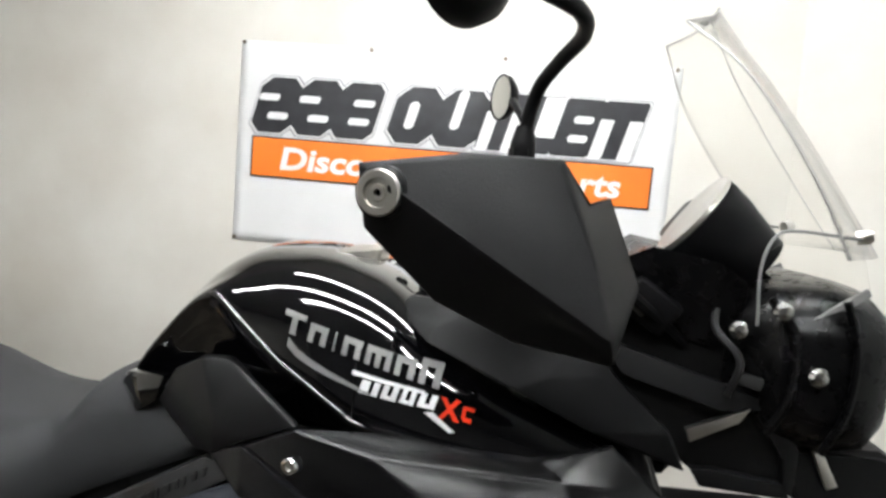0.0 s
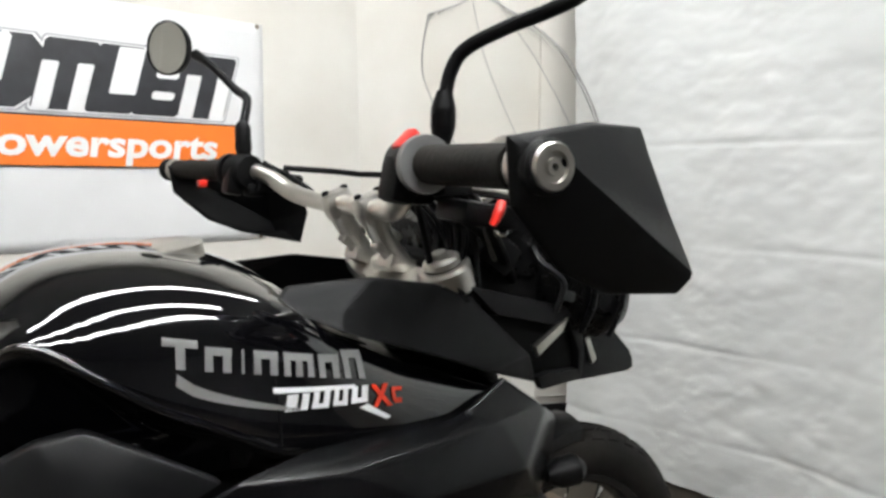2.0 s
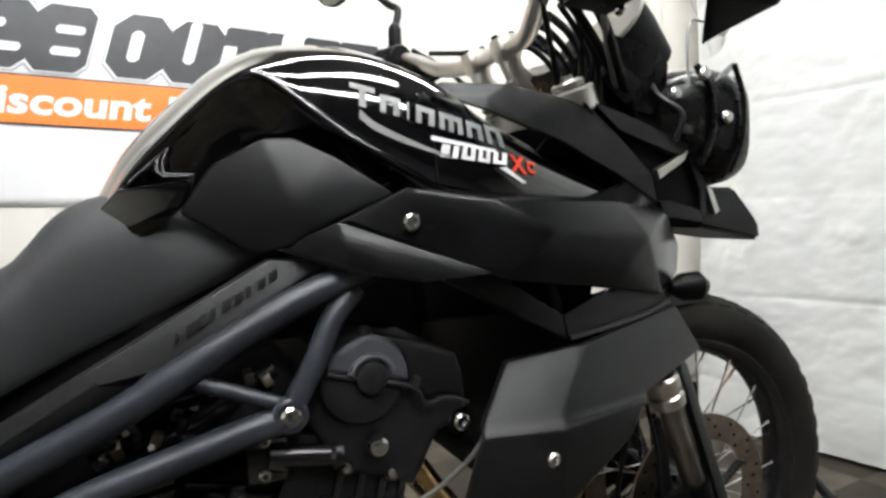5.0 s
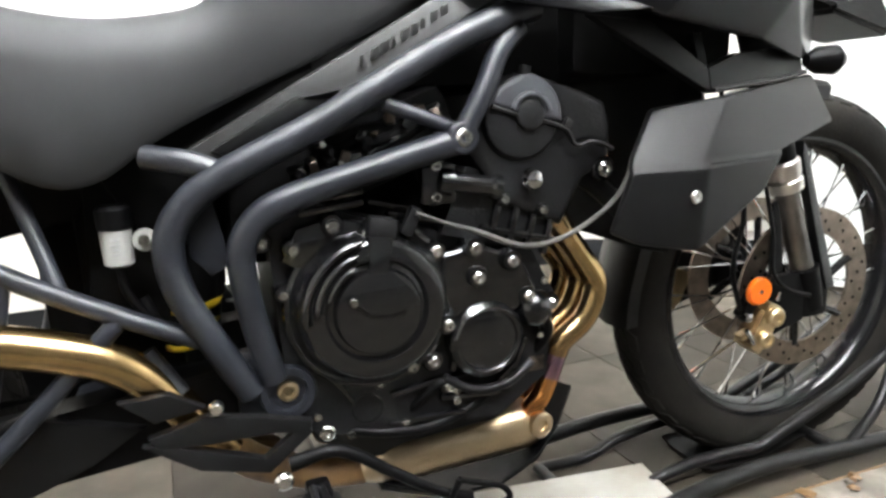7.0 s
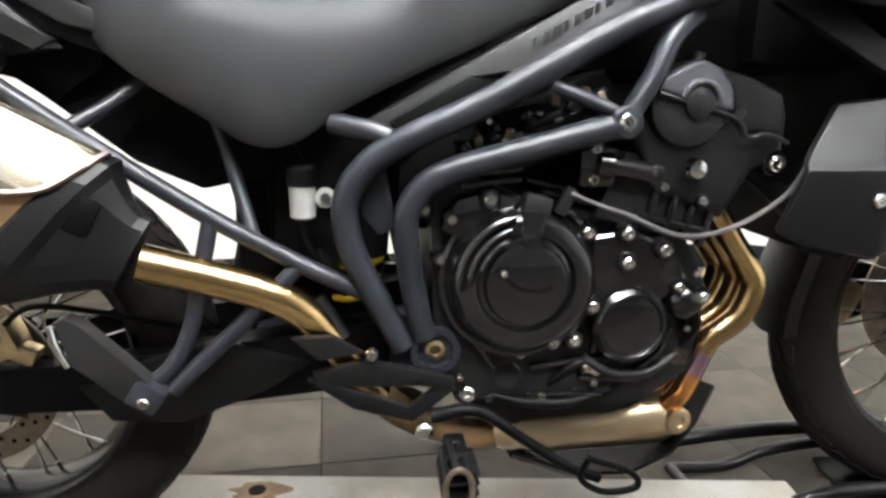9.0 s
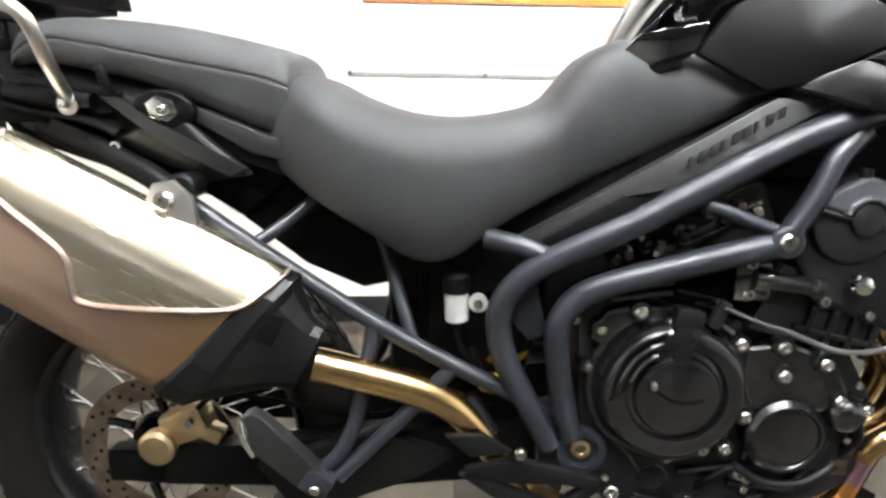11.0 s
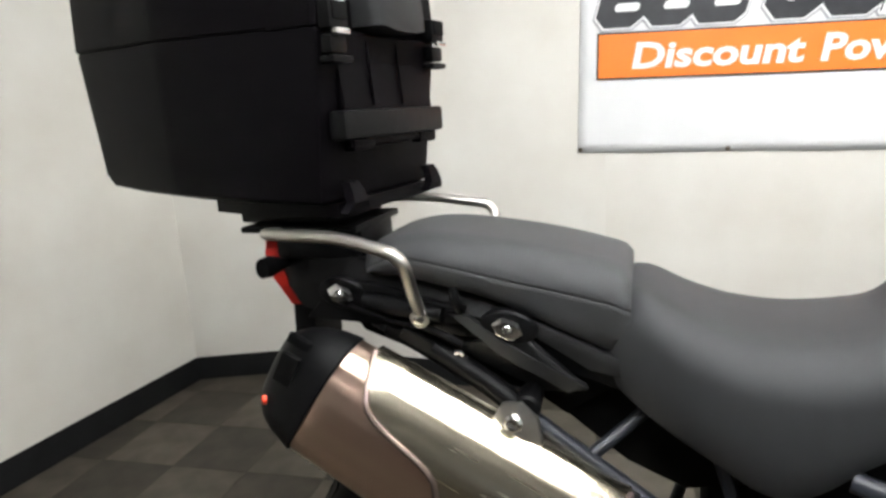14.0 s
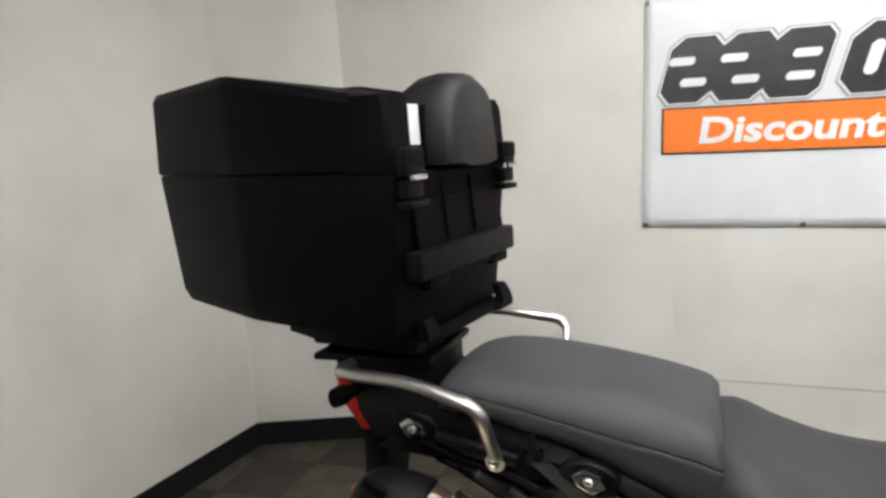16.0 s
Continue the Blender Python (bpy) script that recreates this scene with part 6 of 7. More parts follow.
# -- engine --
eng = new("engine")
eng.parent = bike
eng["label"] = "black three-cylinder engine with bright cover bolts"
part("crankcase", loft([[(x, y, z) for x, z in ((0.655, 0.60), (0.665, 0.36), (0.70, 0.30), (0.98, 0.275), (1.06, 0.33), (1.075, 0.46), (1.03, 0.545), (0.90, 0.575), (0.80, 0.60), (0.72, 0.625))] for y in (-0.165, 0.165)]), M_ENGINE_DULL, eng)
part("sump", loft([[(x, y, z) for x, z in ((0.70, 0.315), (0.72, 0.255), (0.78, 0.225), (0.96, 0.225), (1.02, 0.265), (1.04, 0.33))] for y in (-0.12, 0.12)]), M_ENGINE_DULL, eng)
part("cylinder_block", loft([[(x, y, z) for x, z in ((0.885, 0.575), (1.04, 0.535), (1.085, 0.62), (0.925, 0.665))] for y in (-0.185, 0.185)]), M_ENGINE_DULL, eng)
for k in range(4):
    part("block_rib", block((0.010, 0.012, 0.065), (0.965 + k * 0.028, -0.188, 0.592 - k * 0.010), 0.003, (0, 14, 0)), M_ENGINE, eng)
part("block_rib", block((0.12, 0.012, 0.010), (1.0, -0.188, 0.565), 0.003, (0, 14, 0)), M_ENGINE, eng)
head = plate([(0.955, -0.200, 0.762), (1.005, -0.200, 0.785), (1.050, -0.200, 0.774), (1.104, -0.200, 0.748), (1.146, -0.198, 0.714), (1.150, -0.198, 0.656), (1.105, -0.200, 0.640), (1.068, -0.198, 0.572), (0.970, -0.198, 0.612), (0.925, -0.198, 0.690)], 0.40, 0.014, seg=3)
part("cylinder_head", head, M_ENGINE_DULL, eng)
# cam cover: a grey rounded end over the dark head, a wavy gasket seam between them
part("cam_cover", plate([(x, -0.214, z) for x, z in ((0.951, 0.746), (0.954, 0.758), (0.963, 0.767), (0.976, 0.775), (1.004, 0.788), (1.020, 0.784), (1.036, 0.775), (1.050, 0.761), (1.058, 0.742), (1.060, 0.720), (1.032, 0.724), (1.006, 0.730), (0.976, 0.739))], 0.040, 0.008, seg=3), M_COVER, eng, "dull grey rounded cam cover end")
part("cam_cover_top", plate([(x, -0.206, z) for x, z in ((1.022, 0.784), (1.094, 0.762), (1.132, 0.745), (1.141, 0.716), (1.142, 0.681), (1.104, 0.692), (1.082, 0.689), (1.074, 0.704), (1.062, 0.714), (1.054, 0.752))], 0.34, 0.008, seg=3), M_ENGINE_DULL, eng)
part("head_boss", lathe([(-0.02, 0.058), (0.0, 0.058), (0.006, 0.054), (0.008, 0.046), (0.008, 0)], (1.000, -0.202, 0.728), (0, -1, 0), 40), M_ENGINE_DULL, eng)
part("cover_arch", tube([(1.009 + 0.027 * math.cos(a), -0.216, 0.733 + 0.026 * math.sin(a)) for a in (math.radians(8 + 16 * k) for k in range(11))], 0.0045, 10, 2), M_COVER, eng)
part("cam_cover_plug", lathe([(0, 0.020), (0.004, 0.020), (0.006, 0.016), (0.006, 0)], (1.009, -0.2125, 0.731), (0, -1, 0), 28), M_ENGINE_DULL, eng)
part("gasket_seam", tube([(x, -0.2135, z) for x, z in ((0.952, 0.744), (0.976, 0.737), (1.006, 0.728), (1.032, 0.722), (1.060, 0.713), (1.072, 0.703), (1.078, 0.690), (1.090, 0.687), (1.103, 0.691), (1.122, 0.688), (1.142, 0.679))], 0.0032, 8, 4), M_GRAIN, eng)
part("head_tab", block((0.012, 0.010, 0.014), (1.068, -0.212, 0.718), 0.003, (0, 30, 0)), M_GRAIN, eng)
part("sensor_stub", tube([(1.003, -0.205, 0.780), (1.006, -0.206, 0.796)], 0.008, 10), M_ENGINE_DULL, eng)
# clutch cover
cc = Vector((0.784, -0.165, 0.487))
cover = part("clutch_cover", lathe([(0, 0.106), (0.022, 0.106), (0.034, 0.100), (0.046, 0.094), (0.050, 0.088), (0.050, 0.070), (0.044, 0.066), (0.046, 0.060), (0.054, 0.056), (0.056, 0.050), (0.056, 0)], cc, (0, -1, 0), 56), M_ENGINE, eng, "round gloss black clutch cover")
for a0, a1, r, wide in ((1.75, 3.25, 0.096, 0.0075), (1.85, 3.15, 0.081, 0.0065), (2.0, 2.9, 0.068, 0.005)):
    part("cover_louvre", tube([cc + Vector((r * math.cos(a), -0.052, r * math.sin(a))) for a in (a0 + (a1 - a0) * k / 10 for k in range(11))], [wide * 0.4] + [wide] * 9 + [wide * 0.4], 10, flat=0.8), M_ENGINE, cover)
for a0, a1, r in ((1.8, 3.2, 0.0885), (1.9, 3.05, 0.0745)):
    part("cover_slot", tube([cc + Vector((r * math.cos(a), -0.0495, r * math.sin(a))) for a in (a0 + (a1 - a0) * k / 10 for k in range(11))], 0.0032, 8), M_DARK, cover)
part("cover_spoke", plate([(cc.x - 0.010, cc.y - 0.056, cc.z + 0.050), (cc.x + 0.014, cc.y - 0.056, cc.z + 0.050), (cc.x + 0.026, cc.y - 0.050, cc.z + 0.100), (cc.x - 0.008, cc.y - 0.050, cc.z + 0.102)], 0.02, 0.003), M_ENGINE, cover)
part("cover_lug", block((0.040, 0.030, 0.030), (cc.x + 0.012, cc.y - 0.036, cc.z + 0.108), 0.008, (0, 12, 0)), M_ENGINE_DULL, cover)
part("cover_mark", loft([[cc + Vector((x + 0.003 * math.cos(b), -0.0565, z + 0.003 * math.sin(b))) for b in (2 * math.pi * q / 8 for q in range(8))] for x, z in ((-0.032, 0.012), (-0.012, -0.004), (0.012, -0.008), (0.034, -0.004))]), M_ENGINE, cover)
part("side_cover", plate([(0.690, -0.186, 0.600), (0.735, -0.188, 0.612), (0.800, -0.188, 0.596), (0.790, -0.188, 0.560), (0.700, -0.186, 0.540), (0.668, -0.184, 0.560)], 0.03, 0.006), M_ENGINE, eng)
for k in range(3):
    part("fin", block((0.085, 0.012, 0.008), (0.735, -0.190, 0.625 + k * 0.014), 0.003, (0, -6, 0)), M_ENGINE, eng)
part("alternator_cover", plate([(0.885, -0.190, 0.548), (0.940, -0.196, 0.556), (1.005, -0.196, 0.528), (1.030, -0.194, 0.480), (1.000, -0.192, 0.450), (0.900, -0.190, 0.450), (0.876, -0.188, 0.500)], 0.04, 0.010, seg=3), M_ENGINE, eng)
part("timing_cover", lathe([(0, 0.058), (0.026, 0.057), (0.034, 0.050), (0.034, 0.046), (0.030, 0.044), (0.032, 0.034), (0.034, 0)], (0.948, -0.168, 0.414), (0, -1, 0), 40), M_ENGINE, eng, "round gloss black timing cover")
part("water_pump", lathe([(0, 0.030), (0.022, 0.029), (0.036, 0.020), (0.040, 0.010), (0.040, 0)], (1.030, -0.165, 0.447), (0, -1, 0), 28), M_ENGINE, eng)
for k in range(6):
    part("sump_fin", block((0.010, 0.014, 0.055), (0.80 + k * 0.036, -0.128, 0.290 + (k % 2) * 0.004), 0.003, (0, 6, 0)), M_ENGINE, eng)
for x, z in ((0.70, 0.335), (0.745, 0.298), (0.825, 0.300), (0.905, 0.318), (0.985, 0.335), (1.045, 0.400), (1.052, 0.485), (0.868, 0.385), (0.905, 0.352)):
    bolt((x, -0.172, z), 0.0065, (0, -1, 0), eng)
part("oil_line", tube([(0.885, -0.178, 0.36), (0.93, -0.182, 0.335), (0.985, -0.182, 0.335), (1.03, -0.176, 0.36)], 0.007, 10), M_ENGINE_DULL, eng)
part("oil_filler", lathe([(0, 0.026), (0.014, 0.026), (0.016, 0.021), (0.010, 0.019), (0.010, 0)], (0.772, -0.150, 0.330), (0, -1, 0), 28), M_ENGINE, eng)
part("coolant_stub", lathe([(0, 0.018), (0.018, 0.020), (0.018, 0.014), (0.075, 0.014), (0.080, 0.018), (0.09, 0.018)], (0.880, -0.195, 0.650), (0.985, 0, -0.17), 20), M_ENGINE, eng)
part("thermo_housing", block((0.05, 0.03, 0.055), (0.880, -0.185, 0.645), 0.008), M_ENGINE, eng)
for x, y, z, r in ((0.735, -0.196, 0.602, 0.008), (0.648, -0.170, 0.584, 0.007), (0.684, -0.186, 0.574, 0.007), (0.780, -0.196, 0.588, 0.007), (0.876, -0.190, 0.552, 0.008), (0.930, -0.200, 0.552, 0.008), (0.985, -0.206, 0.530, 0.008), (0.934, -0.200, 0.510, 0.008), (1.014, -0.198, 0.472, 0.007), (1.061, -0.185, 0.452, 0.007), (0.889, -0.192, 0.444, 0.008), (0.991, -0.190, 0.420, 0.007), (0.992, -0.190, 0.394, 0.007), (0.868, -0.184, 0.390, 0.008), (0.836, -0.184, 0.388, 0.007), (0.958, -0.176, 0.360, 0.007), (0.897, -0.172, 0.343, 0.009), (0.907, -0.172, 0.336, 0.007), (0.668, -0.182, 0.516, 0.006), (0.684, -0.182, 0.490, 0.006), (0.877, -0.196, 0.670, 0.007), (0.876, -0.196, 0.628, 0.007), (0.712, -0.165, 0.305, 0.010), (0.750, -0.222, 0.505, 0.005), (0.975, -0.200, 0.618, 0.006), (1.035, -0.200, 0.598, 0.006), (1.137, -0.202, 0.650, 0.010), (0.990, -0.172, 0.330, 0.006), (0.790, -0.172, 0.368, 0.006)):
    bolt((x, y, z), r * 1.18, (0, -1, 0), eng)
    part("bolt_lug", lathe([(-0.030, r * 2.1), (-0.004, r * 1.95), (-0.001, r * 1.7), (-0.001, 0)], (x, y, z), (0, -1, 0), 14), M_ENGINE, eng)
# cast webs and edges on the crankcase
for x, z, long, wide, tilt in ((0.715, 0.395, 0.070, 0.007, 50), (0.735, 0.372, 0.060, 0.007, 60), (0.700, 0.425, 0.060, 0.007, 38), (0.850, 0.352, 0.090, 0.008, -8), (0.930, 0.322, 0.100, 0.008, 6), (0.860, 0.300, 0.120, 0.007, 2), (1.010, 0.372, 0.060, 0.007, -70), (0.985, 0.345, 0.050, 0.007, -40), (0.905, 0.395, 0.008, 0.060, 10), (0.822, 0.618, 0.070, 0.007, 14), (0.850, 0.600, 0.080, 0.007, 14)):
    part("cast_web", block((long, 0.016, wide), (x, -0.168, z), 0.003, (0, tilt, 0)), M_ENGINE, eng)
for pts, r in (([(0.735, -0.155, 0.300), (0.790, -0.172, 0.292), (0.860, -0.172, 0.285), (0.930, -0.165, 0.300), (0.985, -0.160, 0.330)], 0.008), ([(0.830, -0.150, 0.300), (0.850, -0.172, 0.330), (0.880, -0.176, 0.352), (0.930, -0.172, 0.356)], 0.006), ([(1.040, -0.150, 0.360), (1.058, -0.170, 0.400), (1.050, -0.175, 0.430)], 0.011)):
    part("coolant_hose", tube(pts, r, 10), M_BLACK, eng)
part("cover_web", tube([cc + Vector((0.112 * math.cos(a), -0.012, 0.112 * math.sin(a))) for a in (2 * math.pi * k / 40 for k in range(41))], 0.008, 8, 1), M_ENGINE, cover)
part("head_bolt", lathe([(0, 0.016), (0.004, 0.016), (0.008, 0.013), (0.013, 0.012), (0.015, 0.008), (0.015, 0)], (1.014, -0.206, 0.644), (0, -1, 0), 24), M_CHROME, eng, "large domed chrome bolt")
part("clutch_cable", tube([(0.842, -0.212, 0.612), (0.88, -0.215, 0.596), (0.925, -0.215, 0.580), (1.0, -0.215, 0.552), (1.072, -0.215, 0.562), (1.147, -0.215, 0.606), (1.20, -0.19, 0.66)], [0.0025, 0.0025, 0.0038, 0.0036, 0.0036, 0.0036, 0.0036], 8), M_GREYCABLE, eng, "grey clutch cable")
part("clutch_arm", block((0.018, 0.014, 0.04), (0.838, -0.200, 0.600), 0.005, (0, 25, 0)), M_ENGINE_DULL, eng)
part("drain_boss", block((0.04, 0.03, 0.04), (1.045, -0.150, 0.350), 0.008), M_DISC, eng)

# -- exhaust --
exh = new("exhaust")
exh.parent = bike
exh["label"] = "gold heat-tinted steel exhaust with a large silencer"
for k, y in enumerate((-0.135, -0.085, -0.030)):
    part("header_pipe", tube([(1.075, y, 0.600), (1.115, y, 0.540), (1.148, y, 0.495), (1.170, y, 0.455), (1.152, y, 0.402), (1.108, y * 0.98, 0.365), (1.100, y * 0.96, 0.345)], 0.0195, 16), M_PIPE, exh, "straw-gold header pipe")
    part("header_lower", tube([(1.100, y * 0.96, 0.348), (1.094, y * 0.95, 0.328), (1.087, y * 0.94, 0.305)], 0.0187, 16), M_BLUED, exh, "blue and violet tinted pipe")
    part("header_foot", tube([(1.088, y * 0.94, 0.307), (1.080, y * 0.92, 0.282), (1.070, y * 0.9, 0.262), (1.050, y * 0.75, 0.225)], 0.0184, 16), M_COPPER, exh, "copper-orange tinted pipe")
part("catalyst", tube([(0.770, -0.085, 0.190), (0.80, -0.09, 0.198), (0.84, -0.09, 0.205), (1.03, -0.09, 0.212), (1.060, -0.09, 0.215), (1.075, -0.09, 0.218)], [0.022, 0.034, 0.044, 0.046, 0.044, 0.022], 28), M_CATCAN, exh, "straw-coloured catalyst box")
part("catalyst_flange", lathe([(-0.006, 0.016), (-0.006, 0.023), (0.006, 0.023), (0.008, 0.020), (0.008, 0.010), (0.004, 0.009), (0.004, 0)], (1.070, -0.130, 0.222), (0.2, -1, 0), 20), M_CATCAN, exh)
part("link_joint", tube([(0.775, -0.085, 0.190), (0.70, -0.09, 0.204), (0.62, -0.11, 0.250), (0.575, -0.128, 0.300)], 0.0245, 20), M_RUST, exh, "oily brown lower link pipe")
part("link_pipe", tube([(0.580, -0.126, 0.292), (0.56, -0.135, 0.320), (0.515, -0.150, 0.392), (0.470, -0.160, 0.445), (0.402, -0.170, 0.480), (0.275, -0.188, 0.522)], 0.0255, 20), M_PIPE, exh, "gold link pipe")
part("link_bracket", block((0.11, 0.03, 0.035), (0.60, -0.06, 0.262), 0.01, (0, 22, 0)), M_RUST, exh, "oily brown steel bracket")
part("belly_pan", loft([[(x, -w, z + 0.02), (x, -w * 0.8, z), (x, 0, z - 0.012), (x, w * 0.8, z), (x, w, z + 0.02), (x, w, z + 0.026), (x, 0, z - 0.004), (x, -w, z + 0.026)] for x, z, w in ((0.80, 0.150, 0.12), (0.90, 0.118, 0.14), (0.99, 0.118, 0.145), (1.06, 0.145, 0.14), (1.105, 0.195, 0.13), (1.135, 0.250, 0.12))]), M_BLACK, bike, "black engine guard plate")
A0 = Vector((-0.205, -0.205, 0.757))
AD = Vector((0.877, 0.035, -0.48)).normalized()
AN = Vector((0.48, 0, 0.877))
AY = AD.cross(AN)
if AY.y > 0:
    AY = -AY


# the oval leans in at the top
CAN_C, CAN_S = math.cos(radians(10)), math.sin(radians(10))


def can(s, a, grow=0.0, ky=0.064):
    """A place on the oval silencer, which swells forwards: s along it, a round it (0 outwards, 90 degrees up)."""
    kn = 0.100 + 0.04 * min(s, 0.42)
    lift = 0.025 - 0.043 * s + 0.30 * max(0, s - 0.43)
    u = (ky + grow) * math.copysign(abs(math.cos(a)) ** 0.85, math.cos(a))
    v = (kn + grow) * math.copysign(abs(math.sin(a)) ** 0.85, math.sin(a))
    return A0 + AD * s + AY * (u * CAN_C - v * CAN_S) + AN * (lift + u * CAN_S + v * CAN_C)


N = 44
ang = [2 * math.pi * k / N for k in range(N)]
round_can = [2 * math.pi * k / 132 for k in range(132)]
part("silencer", loft([[can(s + 0.05 * math.sin(a) * max(0, (s - 0.25) / 0.142), a, g + 0.0008 * math.sin(8 * a + 0.6) + 0.0004 * math.sin(19 * a)) for a in round_can] for s, g in ((-0.026, -0.002), (-0.022, 0), (0.02, 0), (0.12, 0), (0.25, 0.0), (0.36, 0.0), (0.396, -0.002))]), M_CAN, exh, "brushed bronze-tinted silencer can")
facet = [math.radians(d) for d in (-14, 14, 38, 62, 84, 112, 146, 180, 214, 248, 276, 298, 322)]
endcap = part("end_cap", loft([[can(s + 0.014 * math.sin(a) * max(0, 1 + s / 0.05), a, g) + AN * lift for a in ang] for s, g, lift in ((-0.108, -0.058, 0.000), (-0.105, -0.046, -0.002), (-0.096, -0.030, -0.003), (-0.080, -0.016, -0.003), (-0.060, -0.006, -0.002), (-0.036, 0.000, 0), (-0.014, 0.004, 0), (-0.011, 0.002, 0), (-0.012, -0.004, 0))]), M_BLACK, exh, "black plastic silencer end cap with notches", 26)
notch = block((0.030, 0.010, 0.050), (0, 0, 0), 0.003)
notch.transform(Matrix.Translation(can(-0.070, 0.25, -0.004)) @ Matrix.Rotation(radians(28.7), 4, "Y"))
part("cap_notch", notch, M_DARK, endcap)
fin = block((0.040, 0.012, 0.016), (0, 0, 0), 0.004)
fin.transform(Matrix.Translation(can(-0.074, 0.80, -0.008)) @ Matrix.Rotation(radians(28.7), 4, "Y"))
part("cap_fin", fin, M_BLACK, endcap)
part("cap_screw", lathe([(0, 0.007), (0.006, 0.007), (0.008, 0.004), (0.008, 0)], can(-0.082, -0.45, -0.018), (-0.8, -0.6, 0.1), 12), M_DECALR, endcap, "small red screw")
frontcap = part("front_cap", loft([[can(s + 0.05 * math.sin(a) * max(0, 1 - (s - 0.375) / 0.15), a, g, 0.064 - 0.45 * min(g, 0)) for a in facet] for s, g in ((0.392, 0.002), (0.398, 0.007), (0.428, 0.004), (0.440, -0.012), (0.480, -0.046), (0.505, -0.060), (0.524, -0.064))]), M_MATTE, exh, "faceted black plastic silencer front cap", 14)
dent = block((0.050, 0.008, 0.044), (0, 0, 0), 0.003)
dent.transform(Matrix.Translation(can(0.448, 0.35, -0.010)) @ Matrix.Rotation(radians(22), 4, "Z") @ Matrix.Rotation(radians(28.7), 4, "Y"))
part("cap_recess", dent, M_BLACK, frontcap)
# the bright shield over the upper flank
low = [(0.030, 1.35), (0.054, 0.50), (0.086, 0.26), (0.182, 0.09), (0.212, -0.10), (0.235, -0.21), (0.318, 0.02), (0.406, 0.37), (0.432, 0.80), (0.445, 1.35)]


def ripple(a):
    """Shallow lengthwise waves rolled into the thin sheet."""
    return 0.0008 * math.sin(10 * a) + 0.00030 * math.sin(25 * a + 0.8) + 0.00018 * math.sin(39 * a + 2.1)


rings = []
for k in range(41):
    s = 0.030 + 0.415 * k / 40
    a0 = spline(low, s)
    a1 = 1.95
    rings.append([can(s, a0 + (a1 - a0) * q / 44, 0.009 + ripple(a0 + (a1 - a0) * q / 44) * math.sin(math.pi * q / 44)) for q in range(45)] + [can(s, a1 - (a1 - a0) * q / 44, 0.0065) for q in range(45)])
shield = part("heat_shield", loft(rings), M_SHIELD, exh, "polished steel heat shield")
part("shield_lip", tube([can(s, spline(low, s), 0.009) for s, _ in low], 0.0048, 8, 4), M_LIP, shield)
part("silencer_bracket", plate([(0.050, -0.196, 0.748), (0.070, -0.197, 0.785), (0.100, -0.197, 0.790), (0.122, -0.196, 0.768), (0.128, -0.198, 0.728), (0.090, -0.212, 0.718)], 0.012, 0.004), M_ALU, exh, "pale steel silencer bracket")
part("bracket_bolt", lathe([(0, 0.014), (0.006, 0.014), (0.010, 0.010), (0.010, 0.006), (0.004, 0.006), (0.004, 0)], (0.089, -0.200, 0.762), (0, -1, 0), 18), M_BOLT, exh)
part("bracket_bush", lathe([(-0.05, 0.018), (0.0, 0.020), (0.004, 0.016)], (0.105, -0.185, 0.778), (0, -1, 0), 20), M_BLACK, exh)

# -- tail unit, rack and rails --
part("tail_body", loft([[(x, -w, z0), (x, -w * 1.05, (z0 + z1) / 2), (x, -w * 0.85, z1), (x, w * 0.85, z1), (x, w * 1.05, (z0 + z1) / 2), (x, w, z0), (x, 0, z0 - 0.01)] for x, w, z0, z1 in ((-0.345, 0.060, 0.925, 0.985), (-0.30, 0.085, 0.885, 0.985), (-0.20, 0.100, 0.872, 0.975), (-0.08, 0.112, 0.866, 0.955), (0.05, 0.120, 0.850, 0.925), (0.16, 0.124, 0.812, 0.885), (0.24, 0.124, 0.785, 0.860))]), M_BLACK, bike, "black plastic tail unit", 25)
pair("tail_panel", plate([(-0.285, -0.100, 0.870), (-0.225, -0.108, 0.942), (-0.150, -0.114, 0.938), (-0.035, -0.124, 0.912), (0.004, -0.130, 0.908), (0.000, -0.130, 0.880), (-0.130, -0.118, 0.868)], 0.02, 0.006), M_BLACK, bike, "black tail side panel")
pair("tail_wedge", shell([(-0.012, -0.128, 0.846), (0.050, -0.140, 0.866), (0.098, -0.146, 0.872), (0.190, -0.140, 0.790), (0.120, -0.132, 0.780), (0.020, -0.126, 0.822), (0.120, -0.150, 0.838)], [(0, 1, 6, 5), (1, 2, 6), (2, 3, 6), (6, 3, 4), (6, 4, 5)], 0.016, 0.004), M_MATTE, bike, "matt black angular tail bracket", 20)
pair("tail_skirt", plate([(0.095, -0.134, 0.893), (0.130, -0.136, 0.882), (0.215, -0.136, 0.846), (0.262, -0.136, 0.832), (0.262, -0.136, 0.804), (0.190, -0.136, 0.820), (0.110, -0.134, 0.866)], 0.02, 0.006), M_GRAIN, bike, "grained tail skirt below the pillion seat")
part("rear_liner", plate([(0.02, -0.060, 0.805), (0.120, -0.062, 0.735), (0.240, -0.064, 0.640), (0.330, -0.064, 0.600), (0.430, -0.064, 0.620), (0.470, -0.064, 0.720), (0.36, -0.064, 0.800), (0.20, -0.062, 0.830)], 0.13, 0.006), M_DARK, bike, "black inner rear mudguard")
